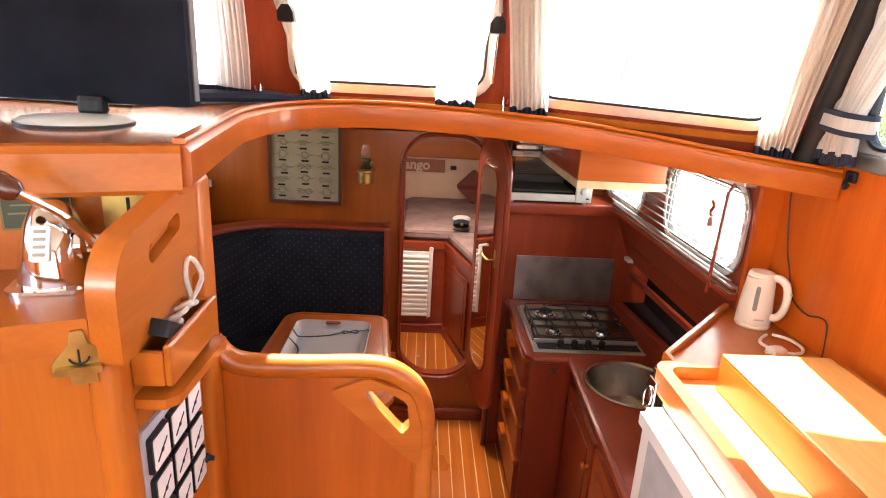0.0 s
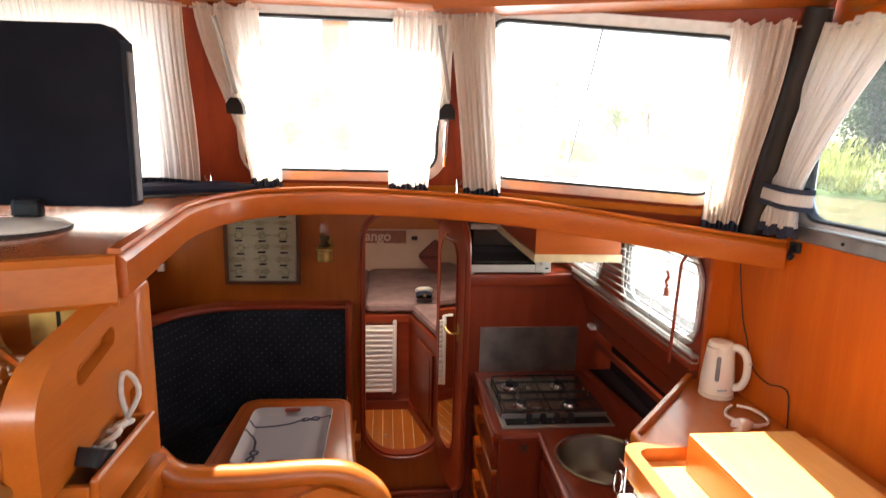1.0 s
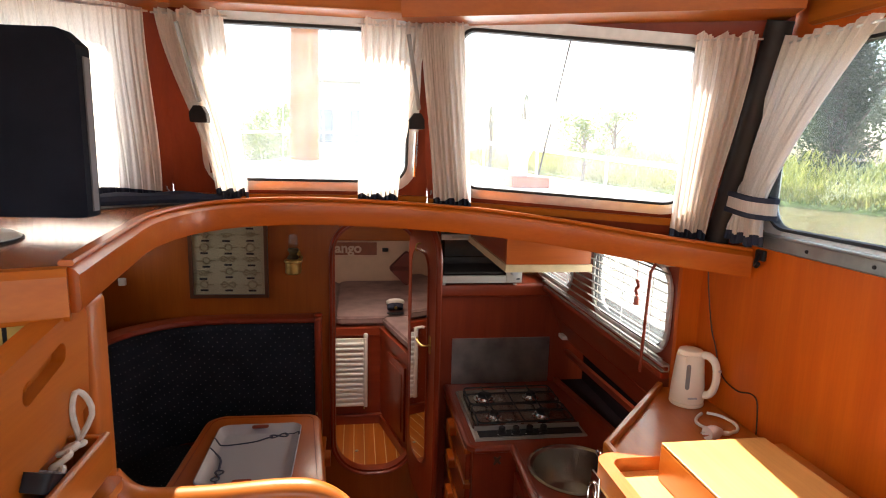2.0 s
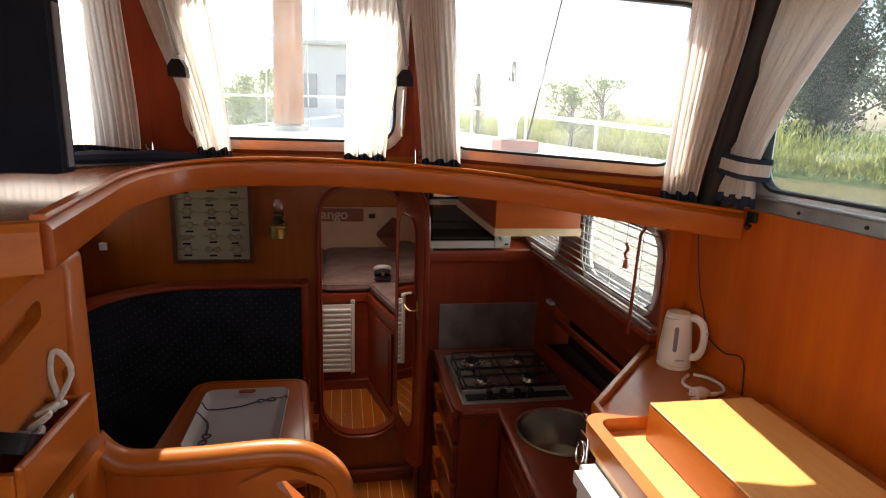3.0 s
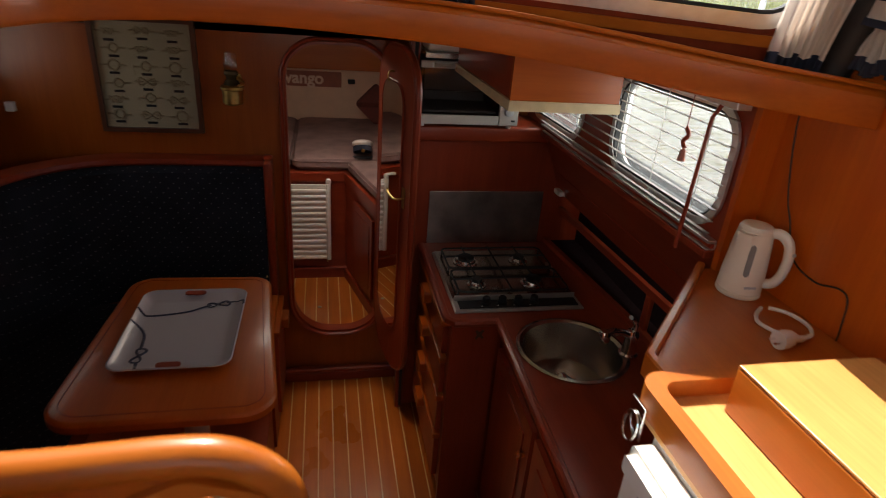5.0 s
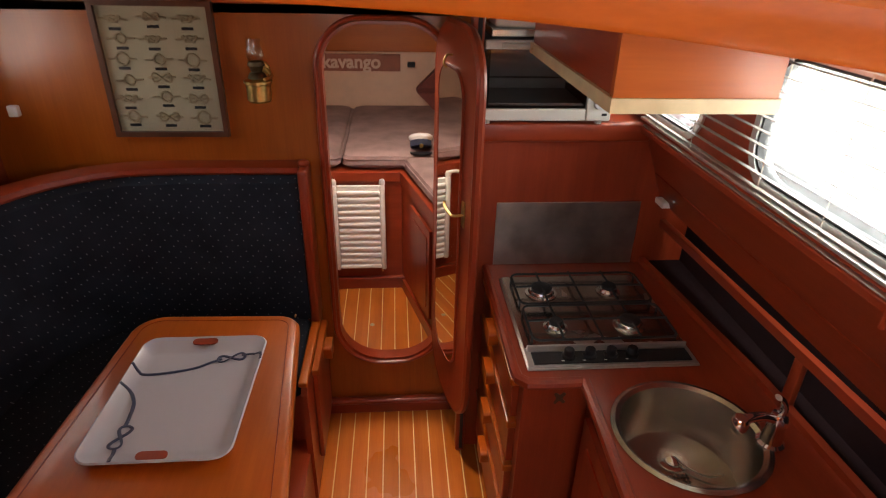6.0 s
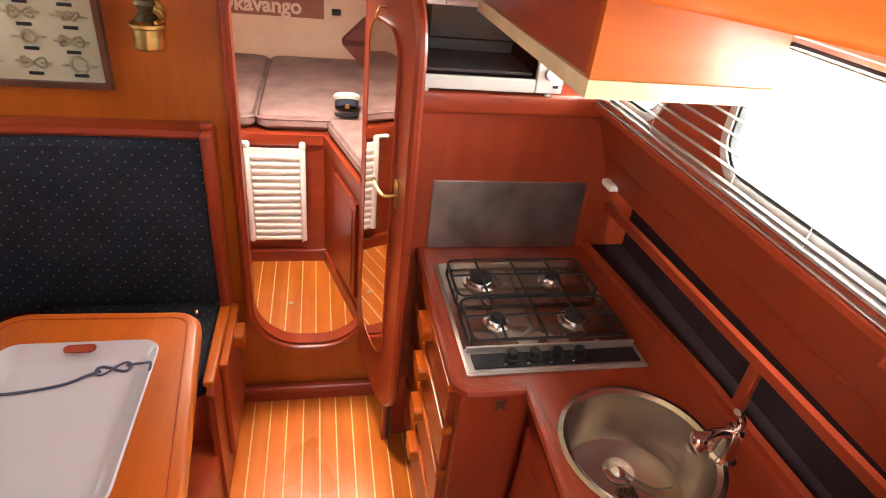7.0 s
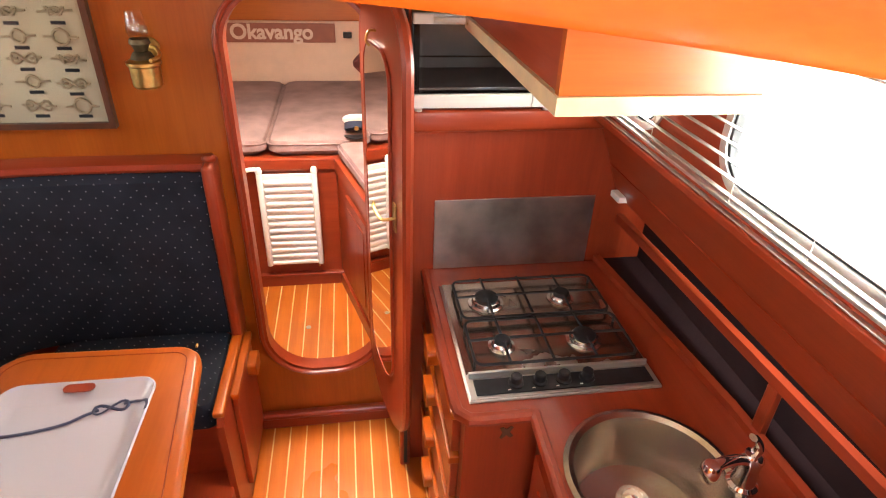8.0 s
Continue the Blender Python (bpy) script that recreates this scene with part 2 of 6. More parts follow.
def glass(name, tint=(1, 1, 1), rough=0.0, veil=0.0):
    m, nt, b = nodes_of(name)
    tr = nt.nodes.new("ShaderNodeBsdfTransparent")
    tr.inputs["Color"].default_value = (*tint, 1)
    gl = nt.nodes.new("ShaderNodeBsdfGlossy")
    gl.inputs["Roughness"].default_value = rough
    lw = nt.nodes.new("ShaderNodeLayerWeight")
    lw.inputs["Blend"].default_value = 0.5
    pw = nt.nodes.new("ShaderNodeMath")
    pw.operation = "POWER"
    pw.inputs[1].default_value = 4.0
    fr = nt.nodes.new("ShaderNodeMath")
    fr.operation = "MULTIPLY_ADD"
    fr.inputs[1].default_value, fr.inputs[2].default_value = 0.55, 0.04
    nt.links.new(lw.outputs["Facing"], pw.inputs[0])
    nt.links.new(pw.outputs[0], fr.inputs[0])
    mx = nt.nodes.new("ShaderNodeMixShader")
    nt.links.new(fr.outputs[0], mx.inputs[0])
    nt.links.new(tr.outputs[0], mx.inputs[1])
    nt.links.new(gl.outputs[0], mx.inputs[2])
    # pale scatter mixed into the pane imitates the haze of glaring windows
    haze = nt.nodes.new("ShaderNodeBsdfTranslucent")
    haze.inputs["Color"].default_value = (0.9, 0.92, 0.9, 1)
    haze_noise = noise_of(nt, 9, 5)
    fr2 = nt.nodes.new("ShaderNodeMath")
    fr2.operation = "MULTIPLY"
    fr2.inputs[1].default_value = 2 * veil
    nt.links.new(haze_noise.outputs["Fac"], fr2.inputs[0])
    mz = nt.nodes.new("ShaderNodeMixShader")
    nt.links.new(fr2.outputs[0], mz.inputs[0])
    nt.links.new(mx.outputs[0], mz.inputs[1])
    nt.links.new(haze.outputs[0], mz.inputs[2])
    nt.links.new(mz.outputs[0], nt.nodes["Material Output"].inputs["Surface"])
    return m


GLASS = glass("window_glass", (0.95, 0.97, 0.96), 0.0, 0.045)
CLEAR = glass("clear_glass", (0.96, 0.96, 0.95))
DARKGLASS = glass("oven_glass", (0.62, 0.61, 0.60))
mirror_m, _nt, _b = nodes_of("mirror_silver")
_b.inputs["Metallic"].default_value, _b.inputs["Roughness"].default_value = 1.0, 0.03
_b.inputs["Base Color"].default_value = (0.86, 0.85, 0.83, 1)
MIRROR = mirror_m


# ---- building helpers ----
BASE = {}


def thing(name, at, label, category, group="", kind=""):
    ob = new(name)
    ob.empty_display_size = 0.05
    ob.location = at
    BASE[ob.name] = Vector(at)
    return tagged(ob, label, category, group, kind)


def part(name, bm, material, parent=None, label="", smooth=False, tags=None):
    """Links a bmesh in world coordinates as one mesh, under a thing or a part if one is given."""
    if parent is not None:
        at = BASE[parent.name]
    else:
        vs = [v.co for v in bm.verts]
        at = Vector(((min(v.x for v in vs) + max(v.x for v in vs)) / 2, (min(v.y for v in vs) + max(v.y for v in vs)) / 2, min(v.z for v in vs)))
    for v in bm.verts:
        v.co -= at
    me = bpy.data.meshes.new(name)
    bmesh.ops.recalc_face_normals(bm, faces=bm.faces)
    if smooth:
        for f in bm.faces:
            f.smooth = True
        for e in bm.edges:
            if len(e.link_faces) == 2 and e.calc_face_angle(0) > 0.6:
                e.smooth = False
    bm.to_mesh(me)
    bm.free()
    me.materials.append(material)
    ob = new(name, me)
    if parent is not None:
        ob.parent = parent
        BASE[ob.name] = BASE[parent.name]
    else:
        ob.location = at
        BASE[ob.name] = at
    if label:
        ob["label"] = label
    if tags:
        tagged(ob, *tags)
    return ob


def setting(name, bm, material, label, category, smooth=False):
    return part(name, bm, material, None, "", smooth, (label, category, "", "structure"))


def solid(name, bm, material, label, category, group="", smooth=False):
    return part(name, bm, material, None, "", smooth, (label, category, group))


def box(bm, lo, hi, bevel=0.0, seg=2):
    """An upright block between two corners, with rounded edges."""
    r = bmesh.ops.create_cube(bm, size=1)
    lo, hi = Vector(lo), Vector(hi)
    for v in r["verts"]:
        v.co = Vector(((lo[i] + hi[i]) / 2 + v.co[i] * (hi[i] - lo[i]) for i in range(3)))
    if bevel:
        es = list({e for v in r["verts"] for e in v.link_edges})
        bmesh.ops.bevel(bm, geom=es, offset=bevel, segments=seg, affect="EDGES", profile=0.5)
    return bm


def blk(lo, hi, bevel=0.0, seg=2):
    return box(bmesh.new(), lo, hi, bevel, seg)


def rounded(corners, r, n=6):
    """A 2D polygon with rounded corners; r is one radius or one for each corner."""
    out = []
    k = len(corners)
    for i in range(k):
        p, a, b = Vector(corners[i]), Vector(corners[i - 1]), Vector(corners[(i + 1) % k])
        ri = r[i] if isinstance(r, (list, tuple)) else r
        if ri <= 0:
            out.append(p)
            continue
        u, w = (a - p).normalized(), (b - p).normalized()
        half = math.acos(max(-1, min(1, u.dot(w)))) / 2
        d = ri / math.tan(half)
        c = p + (u + w).normalized() * (ri / math.sin(half))
        s, e = p + u * d - c, p + w * d - c
        a0 = math.atan2(s.y, s.x)
        da = (math.atan2(e.y, e.x) - a0 + math.pi) % (2 * math.pi) - math.pi
        for j in range(n + 1):
            t = a0 + da * j / n
            out.append(c + Vector((math.cos(t), math.sin(t))) * ri)
    return out


def slab(bm, outer, m, lo, hi, holes=()):
    """A plate: a 2D outline with holes in it, thick from lo to hi along the third axis, laid by the matrix m."""
    loops = [list(outer)] + [list(h) for h in holes]
    rings = []
    edges = []
    for lp in loops:
        vs = [bm.verts.new((p[0], p[1], lo)) for p in lp]
        rings.append(vs)
        edges += [bm.edges.new((vs[i - 1], vs[i])) for i in range(len(vs))]
    res = bmesh.ops.triangle_fill(bm, use_beauty=True, use_dissolve=False, edges=edges)
    faces = [g for g in res["geom"] if isinstance(g, bmesh.types.BMFace)]
    tops = {}
    for vs in rings:
        for v in vs:
            tops[v] = bm.verts.new((v.co.x, v.co.y, hi))
    for f in faces:
        bm.faces.new([tops[v] for v in f.verts])
    for vs in rings:
        for i in range(len(vs)):
            bm.faces.new((vs[i - 1], vs[i], tops[vs[i]], tops[vs[i - 1]]))
    for vs in rings:
        for v in vs:
            v.co = m @ v.co
            tops[v].co = m @ tops[v].co
    return bm


XZ = Matrix(((1, 0, 0, 0), (0, 0, 1, 0), (0, 1, 0, 0), (0, 0, 0, 1)))   # outline in x, z; thickness along y
YZ = Matrix(((0, 0, 1, 0), (1, 0, 0, 0), (0, 1, 0, 0), (0, 0, 0, 1)))   # outline in y, z; thickness along x
XY = Matrix.Identity(4)


def plate(outer, m, lo, hi, holes=()):
    return slab(bmesh.new(), outer, m, lo, hi, holes)


def rect(a, b, c, d):
    return [(a, b), (c, b), (c, d), (a, d)]


def rrect(a, b, c, d, r, n=6):
    return rounded(rect(a, b, c, d), r, n)


def grow(loop, d):
    """A closed outline moved outwards by d."""
    k = len(loop)
    area = sum(loop[i - 1][0] * loop[i][1] - loop[i][0] * loop[i - 1][1] for i in range(k))
    sgn = 1 if area > 0 else -1
    out = []
    for i in range(k):
        a, p, b = Vector(loop[i - 1]), Vector(loop[i]), Vector(loop[(i + 1) % k])
        n1, n2 = (p - a), (b - p)
        n = Vector((n1.y, -n1.x)).normalized() + Vector((n2.y, -n2.x)).normalized()
        if n.length < 1e-6:
            n = Vector((n1.y, -n1.x))
        out.append(p + n.normalized() * d * sgn)
    return out


def ring(bm, loop, m, w, lo, hi):
    """A frame of width w outside an outline."""
    return slab(bm, grow(loop, w), m, lo, hi, [loop])


def smooth_path(pts, per=6, closed=False):
    """Catmull-Rom through the points."""
    pts = [Vector(p) for p in pts]
    k = len(pts)
    out = []
    for i in range(k if closed else k - 1):
        if closed:
            p0, p1, p2, p3 = pts[i - 1], pts[i], pts[(i + 1) % k], pts[(i + 2) % k]
        else:
            p0, p1, p2, p3 = pts[max(i - 1, 0)], pts[i], pts[i + 1], pts[min(i + 2, k - 1)]
        for j in range(per):
            t = j / per
            out.append(0.5 * (2 * p1 + (p2 - p0) * t + (2 * p0 - 5 * p1 + 4 * p2 - p3) * t * t + (3 * p1 - p0 - 3 * p2 + p3) * t ** 3))
    if not closed:
        out.append(pts[-1])
    return out


def tube(bm, pts, r, seg=8, closed=False, flat=1.0):
    """A round bar along the points; r may be a function of 0..1."""
    pts = [Vector(p) for p in pts]
    k = len(pts)
    rings = []
    side = None
    for i, p in enumerate(pts):
        if closed:
            d = pts[(i + 1) % k] - pts[i - 1]
        else:
            d = pts[min(i + 1, k - 1)] - pts[max(i - 1, 0)]
        d.normalize()
        if side is None:
            side = d.cross(Vector((0, 0, 1)))
            if side.length < 0.2:
                side = d.cross(Vector((1, 0, 0)))
        side = (side - d * side.dot(d)).normalized()
        up = d.cross(side)
        rr = r(i / max(k - 1, 1)) if callable(r) else r
        rings.append([bm.verts.new(p + side * math.cos(a) * rr + up * math.sin(a) * rr * flat) for a in [2 * math.pi * j / seg for j in range(seg)]])
    for i in range(k if closed else k - 1):
        a, b = rings[i], rings[(i + 1) % k]
        for j in range(seg):
            bm.faces.new((a[j - 1], a[j], b[j], b[j - 1]))
    if not closed:
        bm.faces.new(rings[0])
        bm.faces.new(list(reversed(rings[-1])))
    return bm


def bar(pts, r, seg=8, closed=False, flat=1.0):
    return tube(bmesh.new(), pts, r, seg, closed, flat)


def lathe(bm, profile, centre, seg=24, axis=None):
    """Turns (radius, height) pairs round the z axis through the centre; a matrix may lay it otherwise."""
    c = Vector(centre)
    m = axis or Matrix.Identity(4)
    rings = []
    for r, z in profile:
        if r < 1e-5:
            rings.append([bm.verts.new(c + m @ Vector((0, 0, z)))])
        else:
            rings.append([bm.verts.new(c + m @ Vector((r * math.cos(a), r * math.sin(a), z))) for a in [2 * math.pi * j / seg for j in range(seg)]])
    for a, b in zip(rings, rings[1:]):
        for j in range(seg):
            if len(a) == 1 and len(b) == 1:
                continue
            if len(a) == 1:
                bm.faces.new((a[0], b[j - 1], b[j]))
            elif len(b) == 1:
                bm.faces.new((a[j - 1], a[j], b[0]))
            else:
                bm.faces.new((a[j - 1], a[j], b[j], b[j - 1]))
    return bm


def turned(profile, centre, seg=24, axis=None):
    return lathe(bmesh.new(), profile, centre, seg, axis)


def sweep(bm, path, profile, up=Vector((0, 0, 1))):
    """Carries a closed outline (out, up) along a path; out is to the right of the way."""
    path = [Vector(p) for p in path]
    k = len(path)
    rings = []
    for i, p in enumerate(path):
        d = path[min(i + 1, k - 1)] - path[max(i - 1, 0)]
        d.z = 0
        d.normalize()
        o = d.cross(up)
        rings.append([bm.verts.new(p + o * a + up * b) for a, b in profile])
    n = len(profile)
    for a, b in zip(rings, rings[1:]):
        for j in range(n):
            bm.faces.new((a[j - 1], a[j], b[j], b[j - 1]))
    bm.faces.new(rings[0])
    bm.faces.new(list(reversed(rings[-1])))
    return bm


ROT_X = Matrix.Rotation(radians(90), 4, "X")    # a lathe's axis along -y
ROT_Y = Matrix.Rotation(radians(90), 4, "Y")    # a lathe's axis along +x


# ---- the setting: decks, walls, windows ----
MID = -0.335      # the boat's centre line


def mirrored(p):
    return (2 * MID - p[0],) + tuple(p[1:])


def window_in(name, loop, m, glass_at, depth, label, frame_w=0.028):
    """A framed pane in an opening; loop is the clear outline in the plane of m."""
    w = thing(name, m @ Vector((loop[0][0], loop[0][1], 0)), label, "window", "", "structure")
    bm = bmesh.new()
    ring(bm, loop, m, frame_w, -0.012, -0.004)
    ring(bm, loop, m, 0.006, -0.004, depth)
    part("window_frame", bm, ALU, w)
    bm = bmesh.new()
    ring(bm, grow(loop, -0.008), m, 0.0078, -0.007, 0.02)
    part("gasket", bm, RUBBER, w)
    p = part("pane", plate(grow(loop, -0.004), m, glass_at, glass_at + 0.004), GLASS, w)
    p.visible_shadow = False
    return w


def panel_matrix(a, b, lean):
    """Maps (along, height, depth outwards) to a wall that runs from a to b and leans back towards the camera by lean a metre."""
    a, b = Vector(a), Vector(b)
    u = (b - a).normalized()
    n = Vector((-u.y, u.x, 0))
    v = Vector((0, 0, 1)) - n * lean
    return Matrix(((u.x, v.x, n.x, a.x), (u.y, v.y, n.y, a.y), (0, v.z, n.z, a.z), (0, 0, 0, 1)))


LEANING = 0.29
M_MID = panel_matrix((-0.72, 1.88, 2.0), (0.05, 1.88, 2.0), LEANING)
M_RIGHT = panel_matrix((0.05, 1.88, 2.0), (0.97, 1.53, 2.0), LEANING)
M_LEFT = panel_matrix((-1.64, 1.53, 2.0), (-0.72, 1.88, 2.0), LEANING)
L_SIDE = math.hypot(0.92, 0.35)

loop_mid = rrect(0.125, 0.125, 0.705, 0.565, 0.06)
# the surrounds take dark mahogany, which puts their backlit shade into the colour
setting("wall_front_middle", plate(rect(0, 0.045, 0.77, 0.62), M_MID, 0, 0.03, [grow(loop_mid, 0.006)]), MAHOG["z"], "varnished dark teak window surround between raked front windows", "wall")
window_in("window_1", loop_mid, M_MID, 0.01, 0.034, "opening front window with aluminium frame and curtains drawn aside")
loop_right = rounded([(0.125, 0.115), (0.80, 0.085), (0.80, 0.51), (0.125, 0.575)], [0.05, 0.07, 0.06, 0.05])
setting("wall_front_right", plate([(0.012, 0.04), (L_SIDE, -0.035), (L_SIDE, 0.62), (0.012, 0.62)], M_RIGHT, 0, 0.03, [grow(loop_right, 0.006)]), MAHOG["z"], "varnished dark teak surround of the angled front window", "wall")
window_in("window_2", loop_right, M_RIGHT, 0.01, 0.034, "large angled front window with aluminium frame and black gasket")
loop_left = [(L_SIDE - x, y) for x, y in reversed(loop_right)]
setting("wall_front_left", plate(rect(0, 0.03, L_SIDE - 0.012, 0.62), M_LEFT, 0, 0.03, [grow(loop_left, 0.006)]), MAHOG["z"], "varnished dark teak surround of the angled front window behind the screen", "wall")
window_in("window_3", loop_left, M_LEFT, 0.01, 0.034, "angled front window covered by a closed white curtain")

# side walls of the wheelhouse
side_loop = rrect(-0.35, 2.045, 1.415, 2.50, 0.07)
aft_loop = rrect(-1.45, 2.045, -0.5, 2.50, 0.07)
for nm, x0, x1, wn_, side in (("wall_right", 0.93, 0.965, "window_4", "starboard"), ("wall_left", -1.635, -1.60, "window_6", "port")):
    setting(nm, plate([(-1.7, 0.6), (1.70, 0.6), (1.70, 1.97), (1.56, 1.99), (1.55, 2.0), (1.40, 2.64), (-1.7, 2.64)], YZ, x0, x1, [grow(side_loop, 0.006), grow(aft_loop, 0.006)]), PANELW, "glossy orange teak wheelhouse side panel below the window", "wall")
    mm = YZ.copy()
    if nm == "wall_right":
        mm[0][3] = 0.93
    else:
        mm[0][2], mm[0][3] = -1, -1.60
    window_in(wn_, side_loop, mm, 0.012, 0.03, "side window with aluminium frame and a tied-back curtain")
    window_in("window_5" if nm == "wall_right" else "window_7", aft_loop, mm, 0.012, 0.03, "side window with aluminium frame")

aft_hole = rrect(-1.2, 1.2, 0.5, 2.45, 0.05)
setting("wall_aft", plate(rect(-1.635, 0.6, 0.965, 2.64), XZ, -1.74, -1.70, [aft_hole]), TEAK["z"], "varnished teak aft wall of the wheelhouse", "wall")
setting("floor_wheelhouse", blk((-1.6, -1.7, 0.62), (0.93, 0.95, 0.65)), PLANK, "varnished wooden wheelhouse floor", "floor")
setting("ceiling_wheelhouse", blk((-1.66, -1.76, 2.62), (0.99, 1.60, 2.66)), DECKHEAD, "pale wheelhouse ceiling", "ceiling")
# the teak valance under the ceiling along the front and the sides
bm = bmesh.new()
prof = [(0.0, 0.0), (0.012, -0.006), (0.05, -0.006), (0.06, 0.0), (0.06, 0.05), (0.0, 0.05)]
sweep(bm, [(0.91, -1.6, 2.560), (0.91, 1.33, 2.560)], prof)
part_v = setting("trim_valance_right", bm, TEAK["y"], "teak valance under the ceiling above the side window", "trim")
bm = bmesh.new()
box(bm, (-0.75, 1.60, 2.585), (0.06, 1.70, 2.625), 0.006)
setting("trim_valance_middle", bm, TEAK["x"], "teak valance under the ceiling above the front window", "trim")
for nm, mm, off in (("trim_valance_front_right", M_RIGHT, 0.0), ("trim_valance_front_left", M_LEFT, 0.0)):
    setting(nm, plate(rect(0.0, 0.574, L_SIDE - 0.02, 0.618), mm, -0.13, -0.004), TEAK["x"], "teak valance under the ceiling above the angled window", "trim")

bm = bmesh.new()
box(bm, (0.912, -0.45, 1.992), (0.9295, 1.44, 2.03), 0.004)
box(bm, (0.905, -0.45, 2.026), (0.9295, 1.44, 2.036), 0.003)
# aluminium greyed in colour to imitate the trees mirrored in it
sill = setting("trim_side_sill", bm, plain("greyed_aluminium", (0.32, 0.33, 0.31), 0.36, 0.8, 0.15, 25, 0.04), "wide aluminium sill under the side window", "trim")
for y in (0.55, 0.80, 1.05, 1.24):
    part("sill_screw", turned([(0, 0), (0.005, 0), (0.004, 0.003), (0, 0.003)], (0.912, y, 2.01), 10, Matrix.Rotation(radians(-90), 4, "Y")), BLACK, sill)
# dash shelf: a curved teak fascia with the top behind it
stations = [(-0.622, 0.935, 2.035), (-0.66, 1.25, 2.042), (-0.675, 1.47, 2.049), (-0.625, 1.66, 2.056), (-0.5, 1.765, 2.063), (-0.3, 1.80, 2.066),
            (-0.03, 1.785, 2.058), (0.20, 1.725, 2.047), (0.45, 1.66, 2.022), (0.68, 1.555, 1.994), (0.929, 1.465, 1.968)]
outer_line = [(-1.60, 0.60), (-1.60, 1.15), (-1.60, 1.52), (-1.1, 1.73), (-0.6, 1.875), (-0.3, 1.875), (0.02, 1.875), (0.25, 1.80), (0.50, 1.70), (0.72, 1.62), (0.929, 1.545)]
beam = smooth_path(stations, 6)
outer = smooth_path([(x, y, z[2]) for (x, y), z in zip(outer_line, stations)], 6)
shelf = thing("dash_shelf", (-0.3, 1.76, 1.99), "curved varnished teak dash shelf with deep fascia under the windows", "shelf")
bm = bmesh.new()
rows = []
for a, b in zip(beam, outer):
    b = Vector((b.x, b.y, a.z))
    rows.append([bm.verts.new(a.lerp(b, s) + Vector((0, 0, -0.004))) for s in (0.0, 0.5, 1.0)])
lows = [[bm.verts.new(v.co - Vector((0, 0, 0.022))) for v in r] for r in rows]
for r0, r1, l0, l1 in zip(rows, rows[1:], lows, lows[1:]):
    for j in range(2):
        bm.faces.new((r0[j], r0[j + 1], r1[j + 1], r1[j]))
        bm.faces.new((l0[j], l1[j], l1[j + 1], l0[j + 1]))
part("top", bm, DASHTOP, shelf, smooth=True)
face = [(-0.006, 0.0), (-0.006, -0.062), (0.0, -0.068), (0.022, -0.068), (0.026, -0.06), (0.026, -0.008), (0.02, 0.0), (0.008, 0.006)]
part("fascia", sweep(bmesh.new(), beam, face), FASCIA, shelf, smooth=True)
part("fascia_lip", sweep(bmesh.new(), [p + Vector((0, 0, 0.006)) for p in beam], [(0.0, 0.0), (0.018, 0.0), (0.02, 0.004), (0.018, 0.009), (0.0, 0.009), (-0.003, 0.004)]), FASCIA, shelf, smooth=True)
# black strip added on the shelf top as a dark line behind the lip
bm = bmesh.new()
strip = [(a.lerp(Vector((b.x, b.y, a.z)), 0.34), a.lerp(Vector((b.x, b.y, a.z)), 0.9)) for a, b in zip(beam, outer) if a.y > 1.5 or a.x > 0]
for lift in (-0.0035, 0.001):
    edge = [[bm.verts.new(p + Vector((0, 0, lift))) for p in pair] for pair in strip]
    for (a0, a1), (b0, b1) in zip(edge, edge[1:]):
        bm.faces.new((a0, a1, b1, b0))
bm.verts.ensure_lookup_table()
n_ = len(strip) * 2
for k in range(0, n_ - 2, 2):
    for o_ in (0, 1):
        bm.faces.new((bm.verts[k + o_], bm.verts[k + 2 + o_], bm.verts[n_ + k + 2 + o_], bm.verts[n_ + k + o_]))
solid("dash_mat", bm, plain("strip_black", (0.014, 0.013, 0.016), 0.75, 0, 0.25, 80, 0.2), "narrow black non-slip mat lying along the dash shelf", "mat")
aft_f = [Vector((-1.60, 0.595, 2.033)), Vector((-0.615, 0.945, 2.035))]
part("aft_fascia", sweep(bmesh.new(), aft_f, [(-0.006, 0.0), (-0.006, -0.072), (0.0, -0.078), (0.022, -0.078), (0.026, -0.07), (0.026, -0.008), (0.02, 0.004), (0.004, 0.006)]), TEAK["x"], shelf)
# the window ledge strip behind the shelf
setting("trim_window_ledge", plate([(0.02, 0.055), (L_SIDE - 0.03, 0.02), (L_SIDE - 0.03, 0.042), (0.02, 0.077)], M_RIGHT, -0.016, -0.002), TEAK["x"], "teak ledge strip below the angled front window", "trim")
setting("trim_window_ledge_middle", plate(rect(0.0, 0.065, 0.77, 0.085), M_MID, -0.016, -0.002), TEAK["x"], "teak ledge strip below the middle front window", "trim")

# deck over the lower cabins, with a frosted hatch over the fore cabin
hatch_hole = rrect(-0.42, 3.38, 0.1, 3.92, 0.05)
setting("ceiling_saloon", plate(rect(-1.56, 1.86, 0.95, 3.25), XY, 2.003, 2.015), DECKHEAD, "pale deckhead over galley and dinette", "ceiling")
# two unseen fillers, added to stop sun leaking between deckhead and window walls
setting("ceiling_coach_edge", plate([(0.955, 1.86), (0.1, 1.862), (0.955, 1.545)], XY, 2.003, 2.015), DECKHEAD, "pale deckhead edge under the angled front window", "ceiling")
setting("ceiling_coach_edge_port", plate([(-1.6, 1.555), (-0.775, 1.862), (-1.6, 1.862)], XY, 2.003, 2.015), DECKHEAD, "pale deckhead edge under the angled port window", "ceiling")
